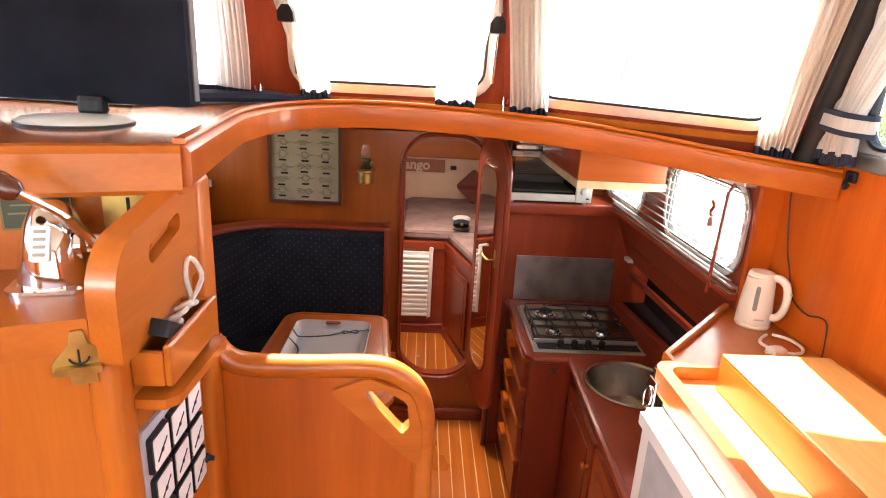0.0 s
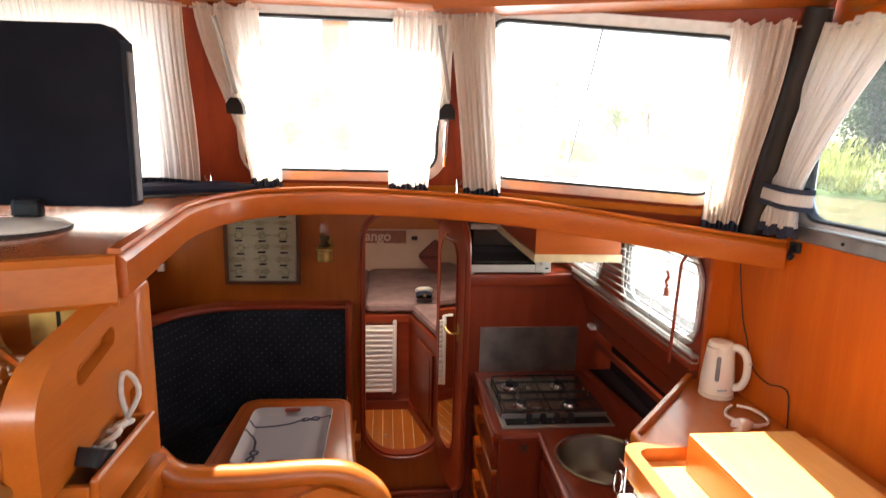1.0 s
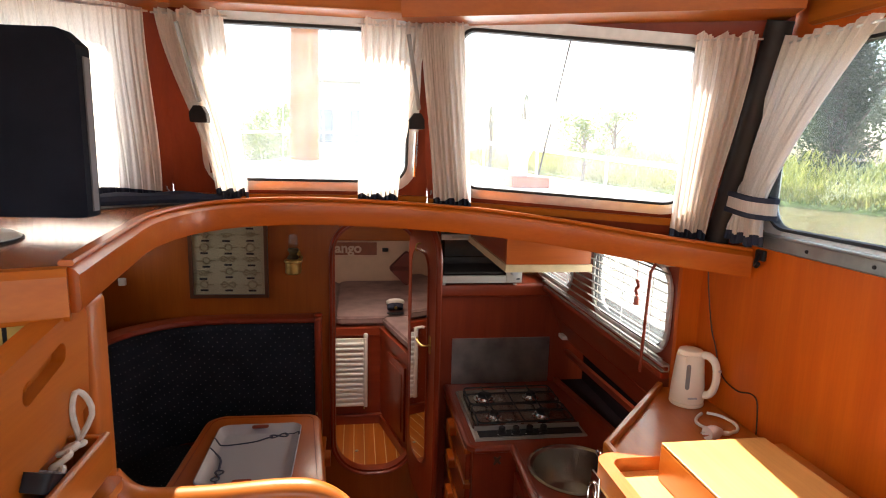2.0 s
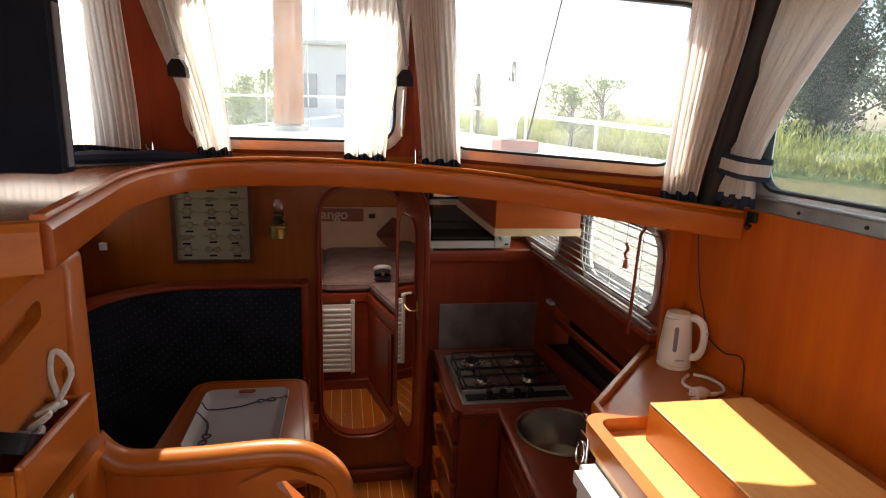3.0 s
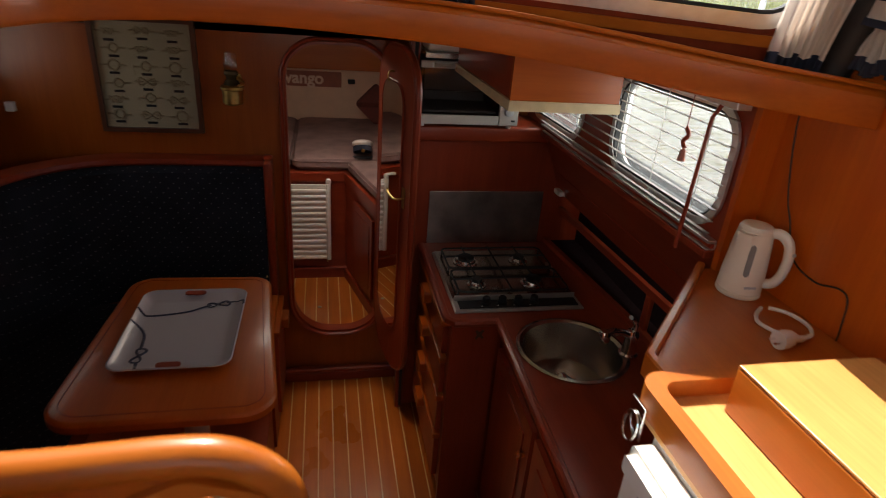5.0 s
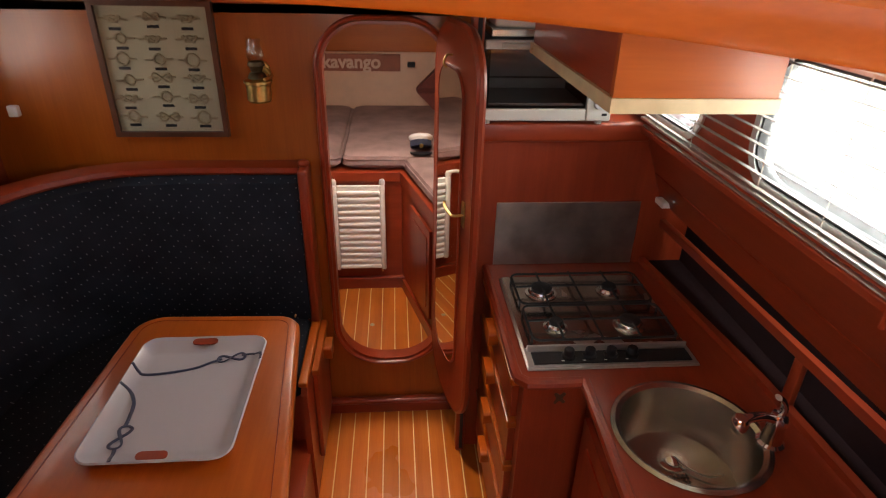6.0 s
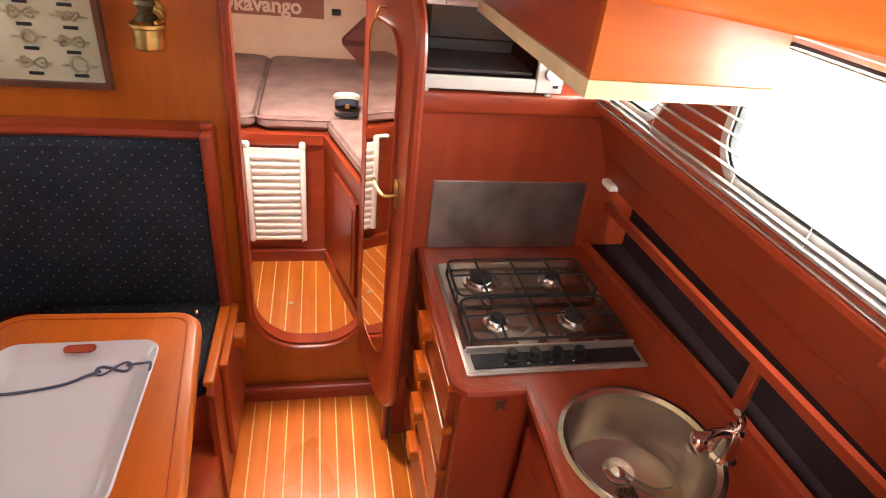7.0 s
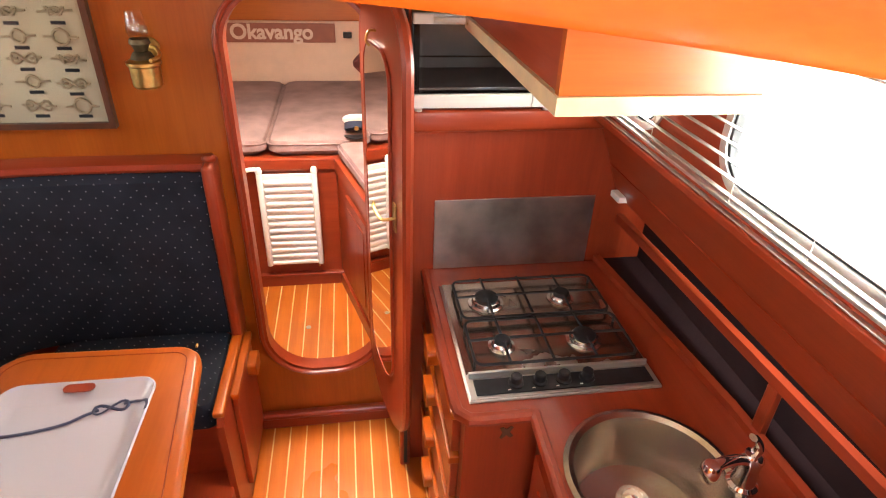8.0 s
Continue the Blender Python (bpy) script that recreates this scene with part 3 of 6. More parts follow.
setting("ceiling_fore_cabin", plate(rect(-1.56, 3.25, 0.95, 5.36), XY, 1.84, 1.87, [hatch_hole]), DECKHEAD, "pale deckhead over the fore cabin", "ceiling")
hatch = solid("deck_hatch", plate(grow(hatch_hole, 0.02), XY, 1.872, 1.88), FROST, "frosted acrylic deck hatch over the fore cabin", "hatch")
setting("deck_fore", plate(rect(-2.0, 1.93, 1.35, 7.5), XY, 2.02, 2.045, [grow(hatch_hole, 0.03)]), GELCOAT, "white painted foredeck seen through the windows", "deck")
setting("deck_side", plate([(0.97, -2.0), (1.5, -2.0), (1.5, 1.9), (0.97, 1.9)], XY, 1.44, 1.47), GELCOAT, "white painted side deck", "deck")
setting("deck_side_port", plate([(-2.15, -2.0), (-1.64, -2.0), (-1.64, 1.9), (-2.15, 1.9)], XY, 1.44, 1.47), GELCOAT, "white painted side deck", "deck")

# fore bulkhead with its oval doorway
door_loop = rounded([(-0.30, 0.32), (0.165, 0.32), (0.165, 1.815), (-0.30, 1.815)], [0.2, 0.2, 0.16, 0.16], 10)
setting("wall_bulkhead", plate(rect(-1.56, 0.0, 1.12, 1.999), XZ, 3.25, 3.29, [door_loop]), BULK, "varnished mahogany bulkhead with an oval doorway", "wall")
bm = bmesh.new()
ring(bm, grow(door_loop, -0.006), XZ, 0.012, 3.238, 3.30)
tube(bm, [Vector((p.x, 3.244, p.y)) for p in grow(door_loop, 0.016)], 0.02, 10, True, 0.55)
setting("trim_doorway", bm, MAHOG["z"], "rounded mahogany moulding round the oval doorway", "trim", True)
setting("baseboard_bulkhead", box(blk((-0.37, 3.222, 0.0), (0.26, 3.25, 0.055), 0.006), (-0.37, 3.212, 0.058), (0.26, 3.25, 0.09), 0.013, 4), MAHOG["x"], "mahogany skirting at the foot of the bulkhead", "baseboard")

# lower floors
setting("floor_galley_base", blk((-0.40, 0.95, -0.05), (0.62, 3.25, -0.0015)), HOLLY, "pale seams of the galley floor", "floor")
setting("floor_fore_base", blk((-0.55, 3.29, 0.17), (0.25, 4.05, 0.2285)), HOLLY, "pale seams of the fore cabin floor", "floor")
setting("wall_step", blk((-1.6, 0.93, 0.0), (0.93, 0.95, 0.62)), MAHOG["x"], "mahogany riser under the wheelhouse floor", "wall")

# galley partition and the starboard side
setting("wall_galley", blk((0.262, 2.99, 0.0), (1.12, 3.015, 1.50)), MAHOG["z"], "reddish mahogany panel behind the hob", "wall")
setting("wall_galley_aft", blk((0.50, 1.235, 0.0), (0.93, 1.262, 1.44)), MAHOG["z"], "mahogany panel under the kettle shelf", "wall")
post = blk((0.222, 2.955, 0.0), (0.262, 3.02, 1.999), 0.008, 3)
setting("trim_galley_post", post, MAHOG["z"], "dark mahogany corner post beside the door", "trim")
# black strip drawn as the shaded gap between door leaf and post
setting("trim_door_seal", blk((0.238, 2.950, 0.02), (0.252, 2.9545, 1.99), 0.001), RUBBER, "black rubber seal strip on the corner post", "trim")

w_lo = rrect(1.735, 1.575, 2.335, 1.862, 0.085)
w_fw = rrect(2.62, 1.575, 3.16, 1.862, 0.085)
setting("wall_starboard_cabin", plate(rect(1.70, 1.50, 3.25, 1.999), YZ, 0.86, 0.90, [grow(w_lo, 0.006), grow(w_fw, 0.006)]), MAHOG["y"], "dark mahogany cabin side with two rounded windows", "wall")
mm = YZ.copy()
mm[0][3] = 0.86
window_in("window_8", w_lo, mm, 0.01, 0.035, "rounded cabin window with aluminium frame behind thin blind slats", 0.022)
window_in("window_9", w_fw, mm, 0.01, 0.035, "rounded cabin window with aluminium frame behind thin blind slats", 0.022)
setting("wall_starboard_return", blk((0.86, 1.68, 1.45), (0.965, 1.70, 1.97)), PANELW, "teak return beside the cabin window", "wall")
setting("wall_hull_lining_aft", plate([(0.8851, 1.44), (0.905, 1.44), (1.0, 1.235), (0.975, 1.225)], XZ, 1.262, 1.70), MAHOG["y"], "sloped mahogany hull lining under the kettle shelf", "wall")
# hull lining: sloped panel, recess and lip
setting("trim_lining_strake", plate([(0.9285, 1.336), (0.9255, 1.3345), (0.9725, 1.222), (0.9755, 1.2235)], XZ, 1.702, 2.988), MAHOG["y"], "lower mahogany strake of the sloped hull lining", "trim")
setting("wall_hull_lining", plate([(0.86, 1.50), (0.88, 1.50), (1.0, 1.235), (0.975, 1.225)], XZ, 1.70, 2.99), MAHOG["y"], "sloped mahogany hull lining above the galley recess", "wall")
# back and floor of the recess share one dark wine colour
setting("wall_hull_back", blk((1.10, 1.262, 0.0), (1.12, 2.99, 1.5)), RECESS, "dark blue lining at the back of the galley recess", "wall")
setting("trim_recess_rail", plate([(0.985, 2.988), (1.007, 2.988), (1.072, 1.264), (1.05, 1.264)], XY, 1.118, 1.146), MAHOG["y"], "mahogany fiddle rail along the galley recess", "trim")
setting("trim_recess_post", blk((1.016, 2.14, 0.967), (1.036, 2.175, 1.117), 0.004), MAHOG["z"], "short mahogany divider under the fiddle rail", "trim")
setting("shelf_recess_floor", plate([(0.953, 2.988), (1.026, 2.25), (1.061, 1.264), (1.099, 1.264), (1.099, 2.988)], XY, 0.9605, 0.966), RECESS, "dark blue floor of the galley recess", "shelf")
setting("trim_recess_lip", plate([(0.952, 2.988), (0.928, 2.988), (1.0, 2.25), (1.035, 1.264), (1.06, 1.264), (1.025, 2.25)], XY, 0.961, 0.982), MAHOG["y"], "low mahogany lip along the back of the worktop", "trim")
bm = bmesh.new()
box(bm, (0.832, 1.70, 1.521), (0.858, 2.985, 1.526), 0.002)
box(bm, (0.832, 1.70, 1.539), (0.858, 2.985, 1.548), 0.002)
box(bm, (0.853, 1.70, 1.526), (0.858, 2.985, 1.539))
setting("trim_window_track", bm, ALU, "aluminium curtain track below the cabin windows", "trim")
setting("trim_window_track_wood", blk((0.828, 1.70, 1.498), (0.86, 2.985, 1.52), 0.004), MAHOG["y"], "mahogany moulding below the curtain track", "trim")
setting("trim_window_track_fillet", blk((0.842, 1.70, 1.5265), (0.8525, 2.985, 1.5385)), MAHOG["y"], "mahogany fillet between the two curtain tracks", "trim")

# port side of the dinette
w_port = rrect(2.45, 1.56, 3.08, 1.86, 0.085)
setting("wall_port_cabin", plate(rect(1.0, 0.0, 3.25, 1.999), YZ, -1.56, -1.52, [grow(w_port, 0.006)]), MAHOG["y"], "dark mahogany cabin side with a rounded window", "wall")
mm = YZ.copy()
mm[0][2], mm[0][3] = -1, -1.52
window_in("window_10", w_port, mm, 0.01, 0.035, "rounded cabin window with aluminium frame beside the dinette", 0.022)
setting("wall_dinette_aft", blk((-1.52, 1.10, 0.0), (-0.66, 1.13, 1.97)), MAHOG["z"], "mahogany partition under the helm", "wall")
setting("floor_dinette", blk((-1.52, 1.13, 0.0), (-0.385, 3.25, 0.26), 0.004), MAHOG["y"], "raised mahogany dinette platform", "floor")
setting("wall_starboard_low", blk((0.93, -1.7, 0.0), (1.12, 1.262, 0.62)), MAHOG["y"], "hull side below the wheelhouse", "wall")

# fore cabin shell
setting("wall_fore_front", blk((-1.56, 5.30, 0.9), (0.9, 5.34, 1.85)), PLASTER, "cream lined front wall of the fore cabin", "wall")
setting("trim_fore_beam", blk((-1.5, 5.255, 1.405), (0.9, 5.298, 1.80), 0.006), TEAK["x"], "orange teak beam above the name board", "trim")
setting("wall_fore_right", blk((0.90, 3.29, 0.2), (0.94, 5.34, 1.85)), PLASTER, "cream lined side of the fore cabin", "wall")
setting("wall_fore_left", blk((-1.56, 3.29, 0.2), (-1.52, 5.34, 1.85)), PLASTER, "cream lined side of the fore cabin", "wall")


# ---- fore cabin ----
bm = bmesh.new()
box(bm, (-0.6, 4.05, 0.23), (0.0, 4.075, 0.955))
berth = thing("berth", (-0.3, 4.06, 0.23), "mahogany berth front with panelled side", "berth")
part("front_panel", bm, MAHOG["x"], berth)
part("front_rail", blk((-0.6, 4.035, 0.905), (0.005, 4.06, 0.965), 0.006), MAHOG["x"], berth)
part("kick_rail", box(blk((-0.6, 4.03, 0.23), (0.02, 4.055, 0.30), 0.005), (-0.6, 4.02, 0.295), (0.02, 4.052, 0.31), 0.004), MAHOG["x"], berth)
MS = panel_matrix((0.0, 4.06, 0.23), (0.20, 3.29, 0.23), 0.0)
part("side_panel", plate(rect(0, 0, 0.796, 0.725), MS, 0, 0.02), MAHOG["y"], berth)
part("side_rail", plate(rect(0, 0.67, 0.796, 0.735), MS, -0.014, 0.0), MAHOG["y"], berth)
part("side_kick", plate(rect(0, 0.0, 0.796, 0.07), MS, -0.014, 0.0), MAHOG["y"], berth)
dr = part("cupboard_door", plate(rect(0.22, 0.12, 0.56, 0.62), MS, -0.016, -0.001), MAHOG["z"], berth)
part("door_panel", plate(rect(0.26, 0.17, 0.52, 0.57), MS, -0.02, -0.016), MAHOG["z"], dr)
part("berth_board", plate([(-0.6, 4.05), (0.0, 4.05), (0.20, 3.29), (0.9, 3.29), (0.9, 5.30), (-1.52, 5.30), (-1.52, 3.29), (-0.6, 3.29)], XY, 0.93, 0.953), MAHOG["x"], berth)


def cushion(outline, z0, z1, r=0.03):
    """A soft block over an outline, with rolled edges."""
    bm = bmesh.new()
    lays = [(r * 0.9, z0), (0.0, z0 + r * 0.8), (0.0, z1 - r), (r * 0.35, z1 - r * 0.3), (r * 1.1, z1), (r * 2.2, z1 + 0.005)]
    rings = []
    for d, z in lays:
        cx = sum(p[0] for p in outline) / len(outline)
        cy = sum(p[1] for p in outline) / len(outline)
        kx = 1 - 2 * d / (max(p[0] for p in outline) - min(p[0] for p in outline))
        ky = 1 - 2 * d / (max(p[1] for p in outline) - min(p[1] for p in outline))
        rings.append([bm.verts.new((cx + (p[0] - cx) * kx, cy + (p[1] - cy) * ky, z)) for p in outline])
    for a, b in zip(rings, rings[1:]):
        for i in range(len(a)):
            bm.faces.new((a[i - 1], a[i], b[i], b[i - 1]))
    bm.faces.new(rings[-1])
    bm.faces.new(list(reversed(rings[0])))
    return bm


for out, lab in ((rrect(-1.1, 4.10, -0.335, 5.24, 0.05), "mauve upholstered berth mattress with piped edge"),
                 (rounded([(-0.327, 4.09), (0.86, 4.09), (0.86, 5.24), (-0.327, 5.24)], 0.05), "mauve upholstered berth mattress with piped edge"),
                 (rounded([(0.005, 4.08), (0.205, 3.31), (0.86, 3.31), (0.86, 4.08)], 0.04), "angled mauve upholstered berth mattress")):
    mt = thing("berth_mattress", (out[0].x, out[0].y, 0.955), lab, "mattress", "fore cabin mattresses")
    part("cover", cushion(out, 0.955, 1.045, 0.035), MAUVE, mt, smooth=True)
    part("piping", bar([Vector((p.x, p.y, 1.018)) for p in grow(out, 0.001)], 0.004, 6, True), MAUVE, mt, smooth=True)
rad = thing("radiator", (-0.23, 4.02, 0.38), "white towel radiator with horizontal bars on the berth front", "radiator")
for x in (-0.372, -0.108):
    part("upright", blk((x - 0.014, 4.0, 0.375), (x + 0.014, 4.03, 0.90), 0.008, 3), ENAMEL, rad, smooth=True)
    part("knob", turned([(0, 0), (0.016, 0.002), (0.018, 0.015), (0.012, 0.03), (0, 0.034)], (x, 4.015, 0.90), 14), WHITE, rad, smooth=True)
proto = None
for i in range(13):
    z = 0.395 + i * 0.038
    if proto is None:
        proto = part("radiator_bar", blk((-0.358, 4.002, z - 0.0125), (-0.122, 4.024, z + 0.0125), 0.008, 3), ENAMEL, rad, smooth=True)
    else:
        o = new("radiator_bar", proto.data)
        o.parent, o.location = rad, (0, 0, i * 0.038)
part("back_plate", blk((-0.36, 4.016, 0.38), (-0.12, 4.036, 0.89)), ENAMEL, rad)
part("valve", bar([(-0.372, 4.015, 0.90), (-0.372, 4.012, 0.925), (-0.41, 4.0, 0.93), (-0.43, 4.0, 0.925)], 0.011, 10), WHITE, rad, smooth=True)
part("bleed_screw", turned([(0, 0), (0.005, 0.0), (0.005, 0.02), (0, 0.02)], (-0.118, 4.012, 0.36), 8), BRASS, rad)

sign = thing("name_board", (-0.325, 5.296, 1.26), "brown name board with pale carved lettering on the front wall", "sign")
part("board", blk((-0.67, 5.284, 1.268), (0.01, 5.299, 1.385), 0.003), SIGNRED, sign)
cu = bpy.data.curves.new("lettering", "FONT")
cu.body = "Okavango"
cu.size, cu.extrude, cu.offset = 0.126, 0.002, 0.0035
cu.align_x = "CENTER"
tmp = new("lettering", cu)
bpy.context.view_layer.update()
me = bpy.data.meshes.new_from_object(tmp.evaluated_get(bpy.context.evaluated_depsgraph_get()))
bpy.data.objects.remove(tmp)
me.transform(Matrix.Translation((-0.385 + 0.325, -0.0145, 0.032)) @ ROT_X)
me.materials.append(SIGNINK)
ob = new("lettering", me)
ob.parent = sign
ob["label"] = "pale lettering reading Okavango"

cap = thing("captain_cap", (0.11, 4.16, 1.045), "white and navy captain's cap with gold badge lying on the berth", "cap")
tilt = Matrix.Rotation(radians(-28), 4, "X")
part("crown", turned([(0, 0.078), (0.075, 0.074), (0.092, 0.062), (0.092, 0.05), (0.075, 0.03)], (0.11, 4.16, 1.085), 24, tilt), ENAMEL, cap, smooth=True)
part("band", turned([(0.08, 0.03), (0.08, -0.012), (0.072, -0.012), (0.07, 0.03)], (0.11, 4.16, 1.085), 24, tilt), NAVYTRIM, cap, smooth=True)
part("peak", plate([(0.11 + 0.085 * math.cos(a), 4.115 + 0.085 * math.sin(a) * 0.9) for a in [math.pi + math.pi * i / 12 for i in range(13)]], XY, 1.047, 1.053), BLACK, cap)
cap.scale = (0.74, 0.74, 0.78)
part("badge", turned([(0, 0), (0.016, 0.002), (0.012, 0.008), (0, 0.01)], (0.11, 4.082, 1.105), 14, ROT_X), BRASS, cap, smooth=True)
bm = bmesh.new()
slab(bm, rounded([(0.0, -0.16), (0.16, 0.0), (0.0, 0.16), (-0.16, 0.0)], 0.03), Matrix.Translation((0.26, 4.95, 1.205)) @ XZ, 0, 0.06)
bmesh.ops.bevel(bm, geom=[e for e in bm.edges if e.calc_face_angle(0) > 1.0], offset=0.02, segments=3, affect="EDGES")
solid("scatter_cushion", bm, MAROON, "dark maroon scatter cushion standing on its corner", "cushion", "", True)
solid("floor_latch", turned([(0, 0), (0.012, 0.0), (0.012, 0.003), (0.007, 0.004), (0, 0.002)], (-0.171, 3.648, 0.2305), 16), DULLSTEEL, "small round latch let into the fore cabin floor", "latch")
box_o = solid("wall_speaker", blk((0.06, 5.27, 1.30), (0.115, 5.298, 1.335), 0.004), BLACK, "small dark box fixed to the front wall", "box")

# ---- oval door leaf, standing open ----
HING, FREE = Vector((0.125, 3.236, 0)), Vector((0.218, 2.775, 0))
MD = panel_matrix(HING, FREE, 0.0)     # depth runs to starboard-aft side of the leaf
WD = (FREE - HING).length
leaf_loop = rounded([(0.0, 0.30), (WD, 0.30), (WD, 1.835), (0.0, 1.835)], [0.2, 0.2, 0.16, 0.16], 10)
leaf = thing("cabin_door", (0.17, 3.0, 0.30), "open oval mahogany cabin door with a long mirror", "door")
part("leaf", plate(leaf_loop, MD, 0.0, 0.03), MAHOG["z"], leaf)
bm = bmesh.new()
tube(bm, [MD @ Vector((p.x, p.y, 0.015)) for p in leaf_loop], 0.017, 8, True)
part("edge_moulding", bm, MAHOG["z"], leaf, smooth=True)
mir = rounded([(0.075, 0.52), (WD - 0.11, 0.52), (WD - 0.11, 1.70), (0.075, 1.70)], [0.11, 0.11, 0.09, 0.09], 8)
part("mirror", plate(mir, MD, -0.008, -0.001), MIRROR, leaf, "long mirror with rounded ends")
bm = bmesh.new()
ring(bm, mir, MD, 0.006, -0.010, -0.001)
part("mirror_rim", bm, MAHOG["z"], leaf)
hx = WD - 0.075
bm = bmesh.new()
tube(bm, smooth_path([MD @ Vector(p) for p in ((hx, 1.235, -0.001), (hx, 1.235, -0.035), (hx - 0.02, 1.236, -0.045), (hx - 0.085, 1.24, -0.045), (hx - 0.10, 1.25, -0.04))], 5), 0.0055, 8)
hd = part("handle", bm, BRASS, leaf, "small brass lever handle", smooth=True)
part("lock_plate", plate(rrect(hx - 0.016, 1.19, hx + 0.016, 1.285, 0.006), MD, -0.004, -0.001), BRASS, leaf)
part("lock_case", plate(rrect(WD - 0.012, 1.19, WD + 0.006, 1.28, 0.004), MD, 0.004, 0.026), BLACK, leaf)
part("coat_hook", bar(smooth_path([MD @ Vector(p) for p in ((0.21, 1.74, 0.0), (0.21, 1.74, -0.02), (0.21, 1.715, -0.03), (0.21, 1.70, -0.02))], 4), 0.004, 6), BRASS, leaf, smooth=True)

# ---- galley ----
TOPZ = 0.96
unit = thing("drawer_unit", (0.41, 2.64, 0.0), "mahogany drawer unit under the hob with finger-pull drawers", "cabinet")
part("body", box(blk((0.335, 2.325, 0.09), (0.99, 2.985, 0.928)), (0.37, 2.36, 0.0), (0.99, 2.985, 0.09)), MAHOG["z"], unit)
part("aft_panel", plate(rect(0.333, 0.0, 0.515, 0.928), XZ, 2.305, 2.325), MAHOG["z"], unit)
part("worn_badge", plate([(0.426, 0.868), (0.433, 0.884), (0.425, 0.902), (0.433, 0.906), (0.443, 0.897), (0.454, 0.907), (0.461, 0.902), (0.451, 0.886), (0.462, 0.871), (0.454, 0.866), (0.443, 0.877), (0.432, 0.864)], XZ, 2.3025, 2.3048), plain("badge_brown", (0.07, 0.035, 0.018), 0.6), unit, "dark worn badge")
for i, (z0, z1) in enumerate(((0.765, 0.915), (0.575, 0.745), (0.375, 0.555), (0.12, 0.355))):
    d = part("drawer", blk((0.312, 2.36, z0), (0.336, 2.955, z1), 0.004), MAHOG["y"], unit)
    part("drawer_edge", blk((0.304, 2.352, z1 - 0.022), (0.338, 2.962, z1 + 0.006), 0.005), DIMTEAK["y"], d, "lighter worn teak lip")
    part("finger_pull", plate(rounded([(2.62, z1 - 0.075), (2.70, z1 - 0.075), (2.715, z1 - 0.01), (2.605, z1 - 0.01)], 0.015, 4), YZ, 0.278, 0.312), DIMTEAK["y"], d, "worn teak finger pull", True)

sinkc = (0.715, 2.075)
sink_hole = [Vector((sinkc[0] + 0.178 * math.cos(a), sinkc[1] + 0.178 * math.sin(a))) for a in [2 * math.pi * i / 40 for i in range(40)]]
top_out = rounded([(0.318, 2.985), (0.318, 2.30), (0.515, 2.30), (0.468, 1.264), (1.099, 1.264), (1.099, 2.985)], [0.0, 0.05, 0.01, 0, 0, 0])
worktop = thing("worktop", (0.6, 2.2, 0.928), "varnished mahogany galley worktop with a rounded nosing", "worktop")
part("board", plate(top_out, XY, 0.928, TOPZ, [sink_hole]), MAHOG["y"], worktop)
nose = [(0.318, 2.985, 0.945), (0.318, 2.36, 0.945), (0.322, 2.325, 0.945), (0.345, 2.302, 0.945), (0.38, 2.30, 0.945), (0.50, 2.30, 0.945)]
part("nosing", bar(nose, 0.0185, 10), MAHOG["y"], worktop, smooth=True)
part("sink_nosing", bar([(0.513, 2.30, 0.945), (0.468, 1.264, 0.945)], 0.0185, 10), MAHOG["y"], worktop, smooth=True)

scab = thing("sink_cabinet", (0.6, 1.8, 0.0), "mahogany sink cabinet with panelled doors", "cabinet")
part("body", plate([(0.53, 2.303), (0.488, 1.264), (1.0, 1.264), (1.0, 2.303)], XY, 0.0, 0.925, [[Vector((p.x, p.y)) for p in grow(sink_hole, 0.012)]]), MAHOG["z"], scab)
MC = panel_matrix((0.528, 2.295, 0), (0.487, 1.27, 0), 0.0)
for a, b in ((0.05, 0.50), (0.53, 0.98)):
    d = part("door", plate(rect(a, 0.12, b, 0.86), MC, -0.02, -0.001), MAHOG["z"], scab)
    part("raised_panel", plate(rect(a + 0.06, 0.18, b - 0.06, 0.80), MC, -0.026, -0.02), MAHOG["z"], d)
    part("knob", turned([(0, 0), (0.008, 0.0), (0.007, 0.012), (0.014, 0.02), (0.012, 0.03), (0, 0.032)], MC @ Vector((b - 0.03, 0.74, -0.02)), 14, Matrix.Rotation(radians(-90), 4, "Y")), DIMTEAK["y"], d, smooth=True)

sink = thing("sink", (sinkc[0], sinkc[1], 0.80), "round stainless steel sink bowl let into the worktop", "sink")
part("bowl", turned([(0.196, 0.962), (0.198, 0.966), (0.186, 0.969), (0.174, 0.962), (0.168, 0.93), (0.162, 0.84), (0.150, 0.815), (0.12, 0.806), (0.04, 0.80), (0, 0.799)], (sinkc[0], sinkc[1], 0), 48), plain("sink_steel", (0.54, 0.50, 0.45), 0.22, 1.0, 0.03), sink, smooth=True)
part("drain", turned([(0.04, 0.8), (0.041, 0.805), (0.03, 0.806), (0.026, 0.803), (0, 0.803)], (0.728, 2.13, 0), 24), CHROME, sink, smooth=True)
part("plug", turned([(0.022, 0.804), (0.024, 0.812), (0.012, 0.818), (0, 0.819)], (0.728, 2.13, 0), 20), CHROME, sink, smooth=True)
bm = bmesh.new()
for i in range(3):
    for j in range(5):
        lathe(bm, [(0, 0.8032), (0.0035, 0.8032), (0.0035, 0.8042), (0, 0.8042)], (0.70 + j * 0.011, 2.055 + i * 0.011, 0.0), 8)
part("overflow_holes", bm, BLACK, sink)
part("plug_chain", bar(smooth_path([(0.728, 2.13, 0.82), (0.75, 2.10, 0.812), (0.79, 2.06, 0.815), (0.83, 2.05, 0.83)], 6), 0.0025, 6), DULLSTEEL, sink)

